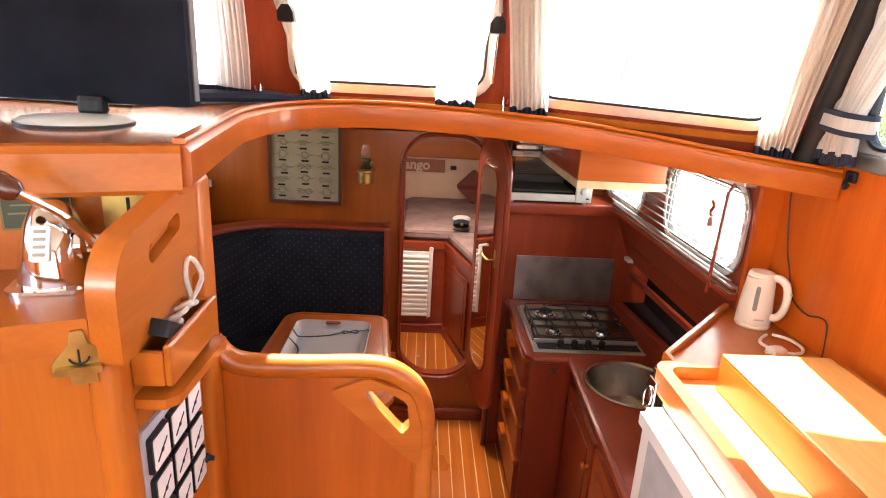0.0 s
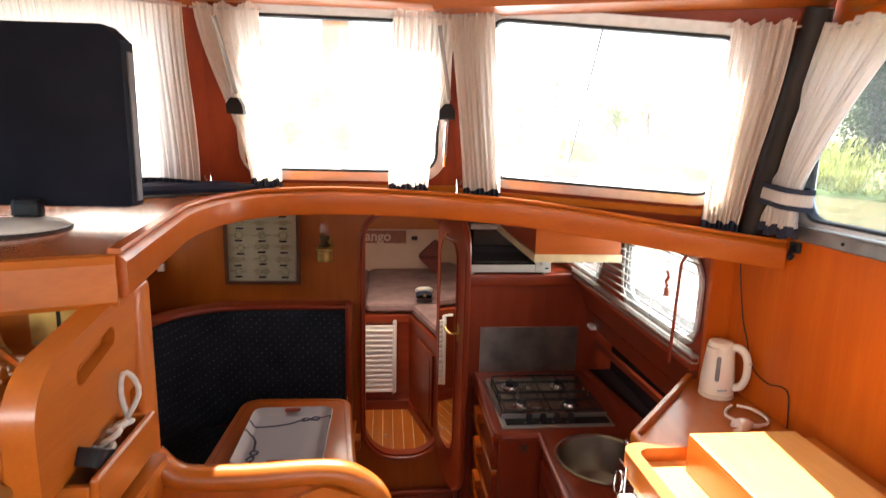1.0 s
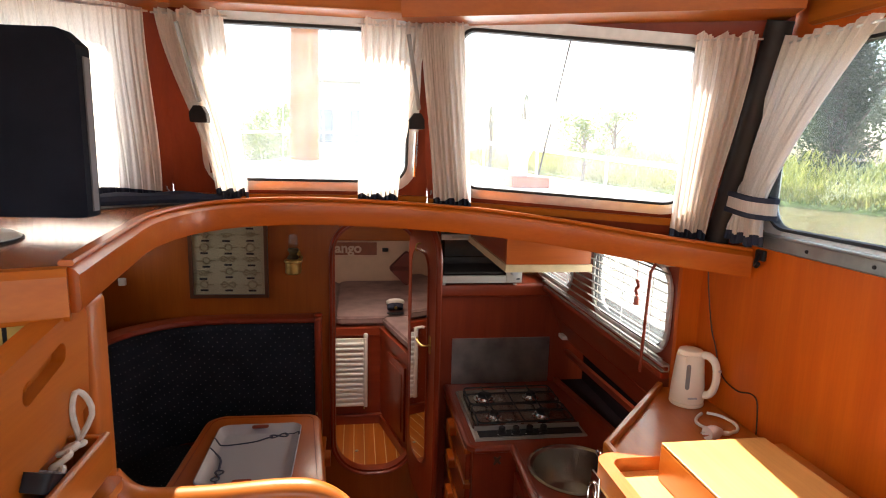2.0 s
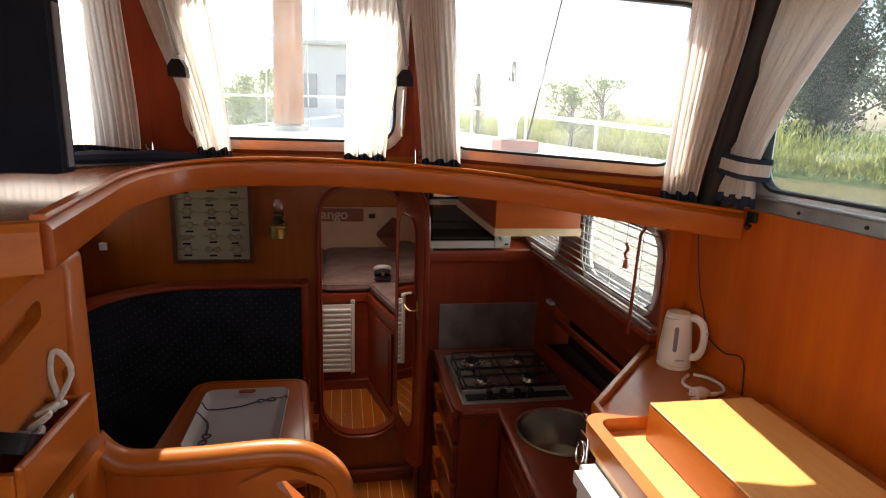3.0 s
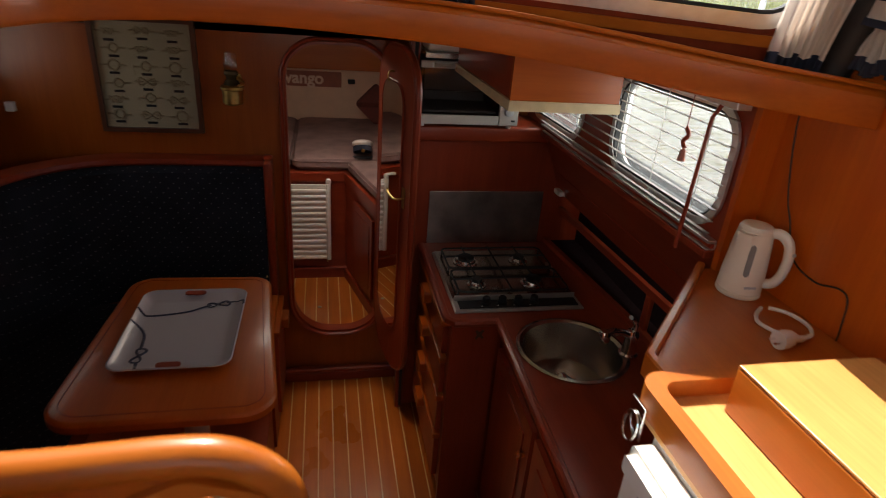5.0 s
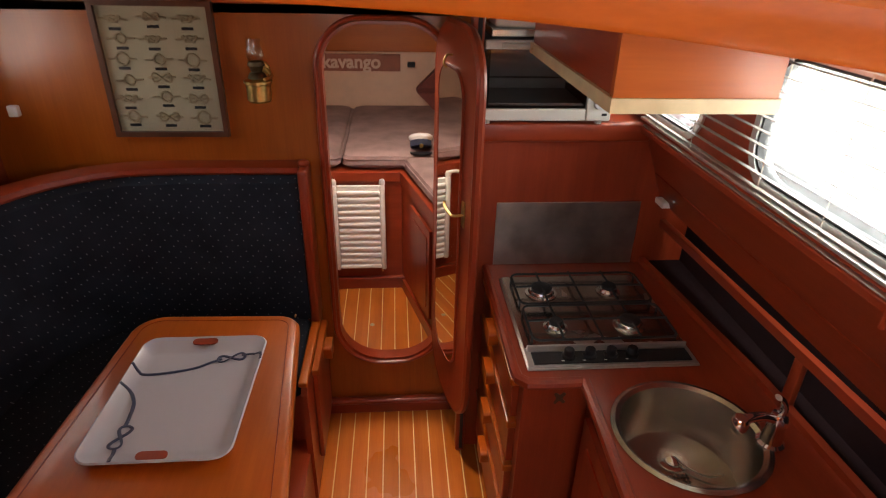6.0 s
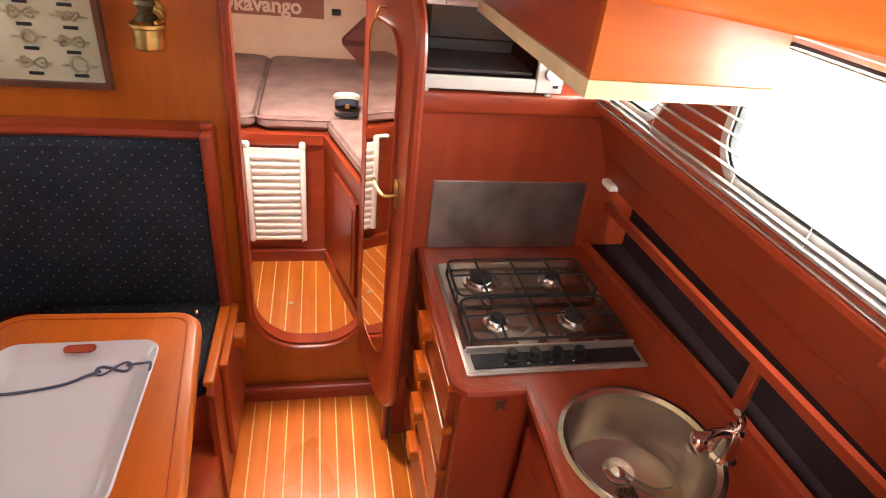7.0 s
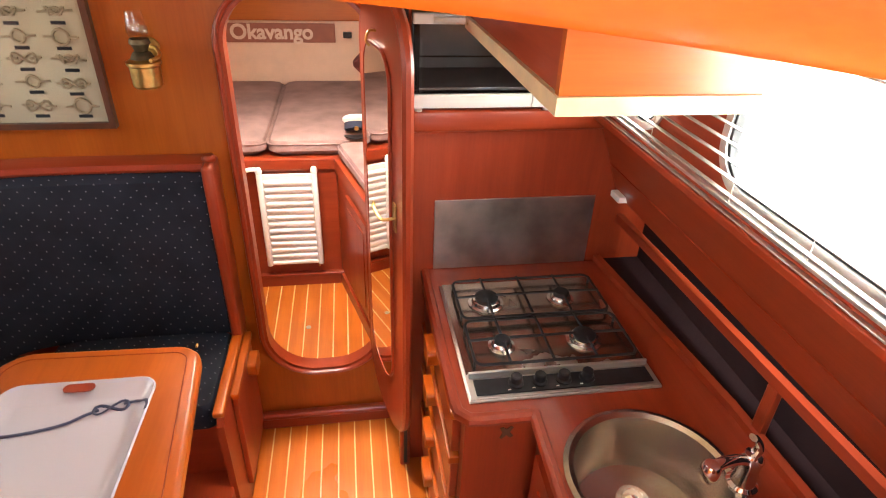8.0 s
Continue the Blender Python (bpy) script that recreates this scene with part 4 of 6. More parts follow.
tap = thing("mixer_tap", (0.905, 2.03, TOPZ), "chrome mixer tap with a short swivel spout", "tap")
part("base", turned([(0, 0), (0.034, 0.0), (0.034, 0.008), (0.026, 0.014), (0.022, 0.06), (0.024, 0.085), (0.018, 0.10), (0, 0.104)], (0.905, 2.03, TOPZ), 24), CHROME, tap, smooth=True)
part("spout", bar(smooth_path([(0.905, 2.03, 1.035), (0.86, 2.02, 1.06), (0.81, 2.005, 1.075), (0.785, 1.998, 1.07)], 6), 0.0125, 12), CHROME, tap, smooth=True)
part("aerator", turned([(0, 0.0), (0.017, 0.0), (0.02, 0.008), (0.02, 0.035), (0.015, 0.043), (0, 0.045)], (0.78, 1.996, 1.043), 20), CHROME, tap, smooth=True)
part("lever", bar(smooth_path([(0.905, 2.03, 1.055), (0.91, 2.03, 1.08), (0.90, 2.035, 1.10), (0.885, 2.03, 1.112)], 5), lambda s: 0.013 - 0.003 * s, 10, False, 0.7), CHROME, tap, smooth=True)

# hob
HX0, HX1, HY0, HY1 = 0.348, 0.872, 2.338, 2.868
hob = thing("gas_hob", (0.61, 2.6, TOPZ), "stainless four-burner gas hob with dark glass bed and black knobs", "hob")
part("tray", box(blk((HX0, HY0, TOPZ), (HX1, HY1, TOPZ + 0.008), 0.003), (HX0 + 0.004, HY0 + 0.004, TOPZ + 0.008), (HX1 - 0.004, HY1 - 0.004, TOPZ + 0.012), 0.002), TRIMSTEEL, hob)
part("bed", blk((HX0 + 0.008, HY0 + 0.095, TOPZ + 0.0122), (HX1 - 0.008, HY1 - 0.008, TOPZ + 0.0155)), plain("hob_bed", (0.30, 0.255, 0.22), 0.24, 0.95, 0.12, 4, 0.01), hob, "dark brown steel burner bed")
part("control_strip", blk((HX0 + 0.022, HY0 + 0.014, TOPZ + 0.0125), (HX1 - 0.02, HY0 + 0.07, TOPZ + 0.0165), 0.001), BLACK, hob)
part("heat_guard", box(blk((HX0 + 0.012, HY0 + 0.078, TOPZ + 0.012), (HX1 - 0.012, HY0 + 0.086, TOPZ + 0.032), 0.002), (HX0 + 0.012, HY0 + 0.084, TOPZ + 0.012), (HX1 - 0.012, HY0 + 0.094, TOPZ + 0.016), 0.001), TRIMSTEEL, hob)
for x in (0.48, 0.545, 0.61, 0.675):
    k = part("knob", turned([(0, 0), (0.021, 0.0), (0.021, 0.006), (0.016, 0.01), (0.015, 0.026), (0.012, 0.029), (0, 0.029)], (x, HY0 + 0.044, TOPZ + 0.0165), 18), BLACK, hob, smooth=True)
    part("knob_mark", blk((x - 0.026, HY0 + 0.022, TOPZ + 0.0168), (x - 0.018, HY0 + 0.026, TOPZ + 0.0174)), DIAL, k)
for x, y, r in ((0.478, 2.745, 0.042), (0.722, 2.745, 0.029), (0.478, 2.535, 0.026), (0.722, 2.535, 0.038)):
    b = part("burner", turned([(0, 0), (r + 0.014, 0.0), (r + 0.014, 0.003), (r + 0.004, 0.006), (r, 0.016), (r * 0.9, 0.018), (0, 0.018)], (x, y, TOPZ + 0.0155), 24), STEEL, hob, smooth=True)
    part("burner_cap", turned([(0, 0.018), (r * 0.86, 0.018), (r * 0.88, 0.026), (r * 0.7, 0.031), (0, 0.032)], (x, y, TOPZ + 0.0155), 24), IRON, b, smooth=True)
for yy0, yy1 in ((2.645, 2.845), (2.44, 2.632)):
    bm = bmesh.new()
    z = TOPZ + 0.042
    ym = (yy0 + yy1) / 2
    tube(bm, [Vector((p.x, p.y, z - 0.006)) for p in rrect(0.385, yy0, 0.845, yy1, 0.025)], 0.0042, 6, True)
    for x in (0.478, 0.722):
        tube(bm, [(x, yy0, z), (x, ym - 0.02, z + 0.003)], 0.004, 6)
        tube(bm, [(x, yy1, z), (x, ym + 0.02, z + 0.003)], 0.004, 6)
    tube(bm, [(0.385, ym, z), (0.455, ym, z + 0.003)], 0.004, 6)
    tube(bm, [(0.50, ym, z + 0.003), (0.70, ym, z + 0.003)], 0.004, 6)
    tube(bm, [(0.745, ym, z + 0.003), (0.845, ym, z)], 0.004, 6)
    tube(bm, [(0.60, yy0, z), (0.60, yy1, z)], 0.004, 6)
    for x in (0.385, 0.845):
        for y in (yy0 + 0.02, yy1 - 0.02):
            tube(bm, [(x, y, z - 0.006), (x, y, TOPZ + 0.014)], 0.004, 6)
    part("pan_support", bm, IRON, hob, "black iron pan support", True)
solid("splash_plate", blk((0.343, 2.982, 0.962), (0.893, 2.989, 1.222), 0.001), SPLASH, "dull stainless splash plate behind the hob", "splash plate")

# shelf with the small oven
osh = thing("oven_shelf", (0.6, 3.1, 1.47), "mahogany shelf above the galley panel carrying the small oven", "shelf")
part("board", blk((0.262, 2.975, 1.502), (1.06, 3.25, 1.525)), MAHOG["x"], osh)
part("front_moulding", blk((0.262, 2.955, 1.462), (0.87, 2.992, 1.53), 0.010, 3), MAHOG["x"], osh, smooth=True)
oven = thing("mini_oven", (0.47, 3.05, 1.53), "small white and black table oven with a glass door", "oven")
OX0, OX1, OY0, OY1, OZ0, OZ1 = 0.262, 0.70, 2.935, 3.22, 1.548, 1.80
part("case", plate(rect(OX0, OZ0, OX1, OZ1), XZ, OY0 + 0.012, OY1, [rect(OX0 + 0.02, OZ0 + 0.04, OX1 - 0.09, OZ1 - 0.02)]), BLACK, oven)
part("cavity", blk((OX0 + 0.01, OY1 - 0.02, OZ0 + 0.02), (OX1 - 0.02, OY1 - 0.004, OZ1 - 0.01)), DULLSTEEL, oven)
part("liner", blk((OX0 + 0.022, OY0 + 0.02, OZ0 + 0.042), (OX1 - 0.092, OY1 - 0.022, OZ0 + 0.05)), GREYPL, oven, "grey enamel oven floor")
part("back_liner", blk((OX0 + 0.022, OY1 - 0.03, OZ0 + 0.052), (OX1 - 0.092, OY1 - 0.022, OZ1 - 0.022)), GREYPL, oven, "grey enamel oven back")
part("rack", bar([(OX0 + 0.03, OY0 + 0.1, OZ0 + 0.12), (OX1 - 0.1, OY0 + 0.1, OZ0 + 0.12)], 0.003, 6), STEEL, oven)
part("bottom_rail", blk((OX0 - 0.004, OY0 - 0.006, OZ0 - 0.004), (OX1 - 0.085, OY0 + 0.014, OZ0 + 0.036), 0.004), OFFWHITE, oven)
part("top_rail", blk((OX0, OY0 - 0.004, OZ1 - 0.026), (OX1 - 0.085, OY0 + 0.014, OZ1 + 0.002), 0.004), OFFWHITE, oven)
cp = part("control_panel", blk((OX1 - 0.084, OY0 - 0.006, OZ0 - 0.004), (OX1 + 0.002, OY0 + 0.014, OZ1 + 0.002), 0.004), OFFWHITE, oven)
for z in (1.605, 1.675, 1.745):
    part("dial", turned([(0, 0), (0.021, 0), (0.019, 0.012), (0.006, 0.016), (0, 0.016)], (OX1 - 0.042, OY0 - 0.006, z), 18, ROT_X), GREYPL, cp, smooth=True)
part("brand_patch", blk((OX1 - 0.03, OY0 - 0.0075, 1.562), (OX1 - 0.012, OY0 - 0.0055, 1.57)), BLACK, cp)
part("door_glass", blk((OX0 + 0.004, OY0 + 0.002, OZ0 + 0.037), (OX1 - 0.087, OY0 + 0.008, OZ1 - 0.027)), DARKGLASS, oven, "smoked glass door")
part("door_handle", bar([(OX0 + 0.05, OY0 - 0.03, OZ1 - 0.012), (OX1 - 0.13, OY0 - 0.03, OZ1 - 0.012)], 0.009, 10), OFFWHITE, oven, smooth=True)
for x in (OX0 + 0.02, OX1 - 0.03):
    part("foot", turned([(0, 0), (0.011, 0), (0.012, 0.016), (0, 0.016)], (x, OY0 + 0.02, 1.53), 12), OFFWHITE, oven)
bm = blk((0.285, 2.98, 1.803), (0.52, 3.2, 1.83), 0.004)
solid("baking_tray", bm, STEEL, "shallow metal baking tray lying on top of the oven", "tray")
solid("folded_cloth", blk((0.30, 3.0, 1.831), (0.47, 3.17, 1.875), 0.012, 3), ENAMEL, "white folded cloth on the baking tray", "cloth", "", True)

# overhead cabinet
oc = thing("overhead_cabinet", (0.57, 2.5, 1.77), "orange mahogany overhead cabinet with a cream bottom edge", "cabinet")
part("front", plate(rect(0.402, 1.801, 0.745, 1.998), XZ, 2.142, 2.16), DIMTEAK["x"], oc)
part("side", plate([(2.16, 1.801), (2.90, 1.801), (2.90, 1.998), (2.16, 1.998)], YZ, 0.408, 0.425), MAHOG["y"], oc)
part("body", blk((0.425, 2.16, 1.80), (0.74, 2.90, 1.997)), MAHOG["y"], oc)
part("bottom_edge", plate(rect(0.398, 1.771, 0.75, 1.801), XZ, 2.136, 2.158), CREAM, oc, "cream edge strip")
part("side_edge", plate(rect(2.158, 1.771, 2.905, 1.801), YZ, 0.398, 0.42), CREAM, oc, "cream edge strip")
part("underside", blk((0.42, 2.158, 1.775), (0.748, 2.905, 1.80)), CREAM, oc)
part("edge_screw", turned([(0, 0), (0.004, 0), (0.003, 0.002), (0, 0.002)], (0.398, 2.87, 1.786), 10, Matrix.Rotation(radians(-90), 4, "Y")), BRASS, oc)

# blind before the cabin windows
SLAT = plain("slat_grey", (0.34, 0.31, 0.28), 0.5)
blind = thing("venetian_blind", (0.83, 2.3, 1.56), "thin white blind slats across the cabin windows", "blind")
slat = None
for i in range(10):
    z = 1.565 + i * 0.032
    if slat is None:
        slat = part("slat", plate([(0.825, z - 0.0008), (0.837, z - 0.0008), (0.837, z + 0.0008), (0.825, z + 0.0008)], XZ, 1.71, 2.98), SLAT, blind)
    else:
        o = new("slat", slat.data)
        o.parent, o.location = blind, (0, 0, i * 0.032)
for y in (1.80, 2.02, 2.25, 2.6, 2.85):
    part("ladder_cord", bar([(0.829, y, 1.55), (0.829, y, 1.88)], 0.0012, 5), ROPE, blind)
part("head_rail", blk((0.81, 1.705, 1.878), (0.852, 2.985, 1.905), 0.003), ALU, blind)
part("wand", bar([(0.79, 1.77, 1.50), (0.797, 1.765, 1.85), (0.815, 1.765, 1.88)], 0.0055, 8), MAHOG["z"], blind, "brown tilt wand")
bm = bmesh.new()
tube(bm, [(0.80, 1.86, 1.885), (0.80, 1.86, 1.80)], 0.0015, 5)
tube(bm, smooth_path([(0.80, 1.86, 1.80), (0.80, 1.845, 1.785), (0.80, 1.862, 1.765), (0.80, 1.85, 1.75)], 4), 0.006, 8)
lathe(bm, [(0, 0), (0.011, 0.0), (0.007, 0.03), (0, 0.032)], (0.80, 1.852, 1.715), 10)
part("cord_tassel", bm, MAHOG["z"], blind, "brown cord tassel", True)
port_blind = thing("venetian_blind", (-1.49, 2.7, 1.56), "thin pale blind slats across the port cabin window", "blind")
for i in range(9):
    part("slat", blk((-1.503, 2.40, 1.575 + i * 0.034), (-1.489, 3.12, 1.577 + i * 0.034)), SLAT, port_blind)
part("head_rail", blk((-1.515, 2.38, 1.878), (-1.475, 3.14, 1.90), 0.003), ALU, port_blind)
solid("socket_box", blk((0.938, 2.905, 1.226), (0.985, 2.972, 1.248), 0.004), WHITE, "small white box fixed to the sloped hull lining", "socket box")


# ---- dinette ----
tb_out = rounded([(-0.875, 1.80), (-0.262, 1.80), (-0.342, 2.605), (-0.838, 2.62)], [0.1, 0.09, 0.075, 0.09], 8)
table = thing("dinette_table", (-0.58, 2.2, 0.26), "orange-brown varnished dinette table with rounded corners", "table")
bm = bmesh.new()
lays = [(0.012, 0.962), (0.0, 0.972), (0.0, 0.992), (0.006, 1.0), (0.014, 1.003)]
rings_ = [[bm.verts.new((p.x, p.y, z)) for p in grow(tb_out, -d)] for d, z in lays]
for a, b in zip(rings_, rings_[1:]):
    for i in range(len(a)):
        bm.faces.new((a[i - 1], a[i], b[i], b[i - 1]))
bm.faces.new(rings_[-1])
bm.faces.new(list(reversed(rings_[0])))
part("tabletop", bm, DIMTEAK["y"], table, smooth=True)
bm = bmesh.new()
ring(bm, grow(tb_out, -0.034), XY, 0.0025, 1.0025, 1.0042)
part("inlay_line", bm, MAHOG["y"], table)
part("hinge", blk((-0.358, 2.592, 0.998), (-0.353, 2.604, 1.005), 0.001), BRASS, table)
part("pedestal", turned([(0, 0.26), (0.16, 0.26), (0.16, 0.275), (0.045, 0.29), (0.04, 0.30), (0.04, 0.95), (0.12, 0.96), (0, 0.962)], (-0.58, 2.2, 0), 24), ALU, table, smooth=True)

serving = thing("serving_tray", (-0.583, 2.22, 1.004), "white melamine serving tray with a navy knotted rope print", "tray")
TX0, TX1, TY0, TY1 = -0.757, -0.408, 1.985, 2.458
hole_a = rrect(-0.620, 2.421, -0.550, 2.448, 0.0125)
hole_b = rrect(-0.620, 1.995, -0.550, 2.020, 0.012)
rim = rrect(TX0, TY0, TX1, TY1, 0.045, 8)
bm = bmesh.new()
r0 = [bm.verts.new((p.x, p.y, 1.030)) for p in rim]
r1 = [bm.verts.new((p.x, p.y, 1.033)) for p in grow(rim, -0.004)]
inner = rrect(TX0 + 0.030, TY0 + 0.045, TX1 - 0.030, TY1 - 0.045, 0.02, 8)
r3 = [bm.verts.new((p.x, p.y, 1.0105)) for p in inner]
r4 = [bm.verts.new((p.x, p.y, 1.009)) for p in grow(inner, -0.012)]
u3 = [bm.verts.new((p.x, p.y, 1.005)) for p in inner]
for a, b in ((r0, r1), (r1, r3), (r3, r4), (u3, r0)):
    for i in range(len(a)):
        bm.faces.new((a[i - 1], a[i], b[i], b[i - 1]))
bm.faces.new(r4)
bm.faces.new(list(reversed(u3)))
part("dish", bm, TRAY, serving, smooth=True)
for hl, lab in ((hole_a, 1.0295), (hole_b, 1.0295)):
    bm = bmesh.new()
    slab(bm, hl, XY, lab - 0.002, lab + 0.001)
    part("grip_hole", bm, MAHOG["y"], serving, "oval grip opening showing the table beneath")


def on_tray(x, y):
    d = min((x - TX0) * 1.5, (TX1 - x) * 1.5, y - TY0, TY1 - y)
    z = 1.0112 if d > 0.045 else 1.0112 + (0.045 - d) / 0.041 * 0.0225
    return Vector((x, y, z + 0.0006))


def knot(cx, cy, along, s=0.019):
    """A figure-of-eight knot of two crossing loops."""
    a = Vector(along).normalized()
    n = Vector((-a.y, a.x))
    pts = []
    for i in range(36):
        t = 2 * math.pi * i / 36
        q = Vector((cx, cy)) + a * (math.sin(t) * s * 1.9) + n * (math.sin(2 * t) * s * 0.75)
        pts.append(on_tray(q.x, q.y) + Vector((0, 0, 0.001 * math.cos(t))))
    return pts


bm = bmesh.new()
tube(bm, [on_tray(p.x, p.y) for p in smooth_path([(TX0 + 0.004, 2.34, 0), (-0.72, 2.315, 0), (-0.66, 2.318, 0), (-0.59, 2.335, 0), (-0.55, 2.36, 0), (-0.525, 2.372, 0)], 6)], 0.0046, 6, False, 0.35)
tube(bm, knot(-0.50, 2.378, (1, 0.22)), 0.0042, 6, True, 0.5)
tube(bm, [on_tray(p.x, p.y) for p in smooth_path([(-0.475, 2.388, 0), (-0.44, 2.393, 0), (-0.418, 2.375, 0), (TX1 - 0.005, 2.345, 0)], 6)], 0.0046, 6, False, 0.35)
part("rope_print", bm, NAVYINK, serving, "navy printed rope with a knot", True)
bm = bmesh.new()
tube(bm, [on_tray(p.x, p.y) for p in smooth_path([(TX0 + 0.004, 2.26, 0), (-0.725, 2.245, 0), (-0.70, 2.20, 0), (-0.692, 2.15, 0), (-0.69, 2.12, 0)], 6)], 0.0046, 6, False, 0.35)
tube(bm, knot(-0.687, 2.085, (0.1, 1)), 0.0042, 6, True, 0.5)
tube(bm, [on_tray(p.x, p.y) for p in smooth_path([(-0.685, 2.05, 0), (-0.68, 2.02, 0), (-0.67, TY0 + 0.005, 0)], 6)], 0.0046, 6, False, 0.35)
part("rope_print", bm, NAVYINK, serving, "navy printed rope with a knot", True)

settee = thing("settee", (-1.0, 2.9, 0.26), "navy dotted U-shaped settee with mahogany coaming", "settee")
part("base_front", blk((-1.5, 2.80, 0.0), (-0.395, 3.24, 0.50)), MAHOG["x"], settee)
part("base_side", blk((-1.5, 1.14, 0.0), (-0.99, 2.80, 0.50)), MAHOG["y"], settee)
end = part("end_panel", plate([(2.73, 0.0), (3.245, 0.0), (3.245, 0.60), (3.19, 0.615), (2.76, 0.60), (2.72, 0.56)], YZ, -0.395, -0.372), MAHOG["z"], settee)
part("end_capping", blk((-0.402, 2.72, 0.598), (-0.366, 3.20, 0.622), 0.008, 3), DIMTEAK["y"], settee, "worn teak capping", True)
door_ = part("locker_door", blk((-0.371, 2.86, 0.10), (-0.352, 3.20, 0.56), 0.004), MAHOG["z"], settee)
part("door_edge", blk((-0.372, 2.85, 0.55), (-0.344, 3.205, 0.575), 0.005), DIMTEAK["y"], door_, "worn teak edge")
part("locker_pull", plate(rounded([(3.07, 0.455), (3.15, 0.455), (3.16, 0.52), (3.06, 0.52)], 0.014, 4), YZ, -0.352, -0.318), DIMTEAK["y"], door_, "worn teak finger pull", True)
part("seat_cushion", cushion(rounded([(-1.02, 2.75), (-0.40, 2.75), (-0.40, 3.17), (-1.02, 3.17)], 0.04), 0.50, 0.63, 0.035), NAVY, settee, smooth=True)
part("seat_cushion", cushion(rounded([(-1.42, 1.16), (-1.03, 1.16), (-1.03, 3.1), (-1.42, 3.1)], 0.05), 0.50, 0.63, 0.035), NAVY, settee, smooth=True)
back_path = smooth_path([(-1.46, 1.14, 0), (-1.46, 1.9, 0), (-1.45, 2.55, 0), (-1.38, 2.93, 0), (-1.17, 3.16, 0), (-0.9, 3.228, 0), (-0.402, 3.228, 0)], 7)
part("backrest", sweep(bmesh.new(), [p for p in back_path], [(-0.0, 0.63), (0.085, 0.62), (0.105, 0.66), (0.10, 0.9), (0.075, 1.24), (0.05, 1.268), (0.0, 1.27)]), NAVY, settee, smooth=True)
part("back_board", sweep(bmesh.new(), back_path, [(-0.02, 0.5), (-0.001, 0.5), (-0.001, 1.27), (-0.02, 1.27)]), MAHOG["z"], settee)
part("coaming", sweep(bmesh.new(), back_path, [(-0.022, 1.27), (0.06, 1.27), (0.066, 1.28), (0.06, 1.296), (0.03, 1.302), (-0.022, 1.302)]), MAHOG["x"], settee, "varnished mahogany capping", True)
bm = bmesh.new()
box(bm, (-0.402, 3.12, 0.60), (-0.366, 3.248, 1.30), 0.012, 3)
lathe(bm, [(0, 0.0), (0.022, 0.004), (0.024, 0.012), (0.016, 0.022), (0, 0.025)], (-0.384, 3.19, 1.298), 16)
part("coaming_end", bm, MAHOG["z"], settee, "rounded mahogany end post", True)

# picture of rope knots
PX0, PX1, PZ0, PZ1 = -1.075, -0.648, 1.395, 1.885
pic = thing("knot_board", (-0.895, 3.24, PZ0), "framed glazed board of nautical knots with small black labels", "picture")
bm = bmesh.new()
ring(bm, rect(PX0 + 0.026, PZ0 + 0.026, PX1 - 0.026, PZ1 - 0.026), XZ, 0.026, 3.222, 3.249)
part("picture_frame", bm, wood("dark_frame", "z", (0.05, 0.018, 0.01), (0.08, 0.03, 0.016), (0.12, 0.045, 0.02)), pic)
part("backing", blk((PX0 + 0.02, 3.238, PZ0 + 0.02), (PX1 - 0.02, 3.244, PZ1 - 0.02)), BOARD, pic)
rng = random.Random(7)
KNOTROPE = plain("knot_rope", (0.30, 0.24, 0.15), 0.9, 0, 0.25, 120, 0.3)
for r in range(6):
    for c in range(3):
        cx = PX0 + 0.085 + c * 0.125 + rng.uniform(-0.01, 0.01)
        cz = PZ1 - 0.065 - r * 0.069 + rng.uniform(-0.006, 0.006)
        bm = bmesh.new()
        kind_ = rng.randrange(3)
        s = rng.uniform(0.016, 0.023)
        lp = []
        for i in range(28):
            t = 2 * math.pi * i / 28
            if kind_ == 0:
                q = (math.sin(t) * s * 1.6, math.sin(2 * t) * s * 0.7)
            elif kind_ == 1:
                q = (math.cos(t) * s, math.sin(t) * s)
            else:
                q = (math.sin(2 * t) * s * 1.2 + math.cos(t) * s * 0.4, math.sin(3 * t) * s * 0.6)
            lp.append((cx + q[0], 3.234 + 0.002 * math.cos(3 * t), cz + q[1]))
        tube(bm, lp, 0.0042, 5, True)
        tube(bm, [(cx - 0.048, 3.235, cz + rng.uniform(-0.004, 0.004)), (cx - s * 0.8, 3.235, cz)], 0.004, 5)
        tube(bm, [(cx + s * 0.8, 3.235, cz), (cx + 0.048, 3.235, cz + rng.uniform(-0.004, 0.004))], 0.004, 5)
        part("knot", bm, KNOTROPE, pic, "", True)
        lz = cz - 0.033
        part("label_plate", blk((cx - 0.02, 3.2355, lz - 0.005), (cx + 0.02, 3.2378, lz + 0.005)), BLACK, pic, "small black label with an unreadable line")
pg = part("glazing", blk((PX0 + 0.024, 3.226, PZ0 + 0.024), (PX1 - 0.024, 3.228, PZ1 - 0.024)), CLEAR, pic)
pg.visible_shadow = False

oil = thing("oil_lamp", (-0.527, 3.2, 1.54), "brass gimballed oil lamp with a glass chimney on the bulkhead", "lamp")
lc = (-0.512, 3.165, 0.05)
part("tank", turned([(0, 1.50), (0.036, 1.50), (0.042, 1.508), (0.043, 1.562), (0.049, 1.567), (0.049, 1.576), (0.034, 1.584), (0, 1.585)], lc, 24), BRASS, oil, smooth=True)
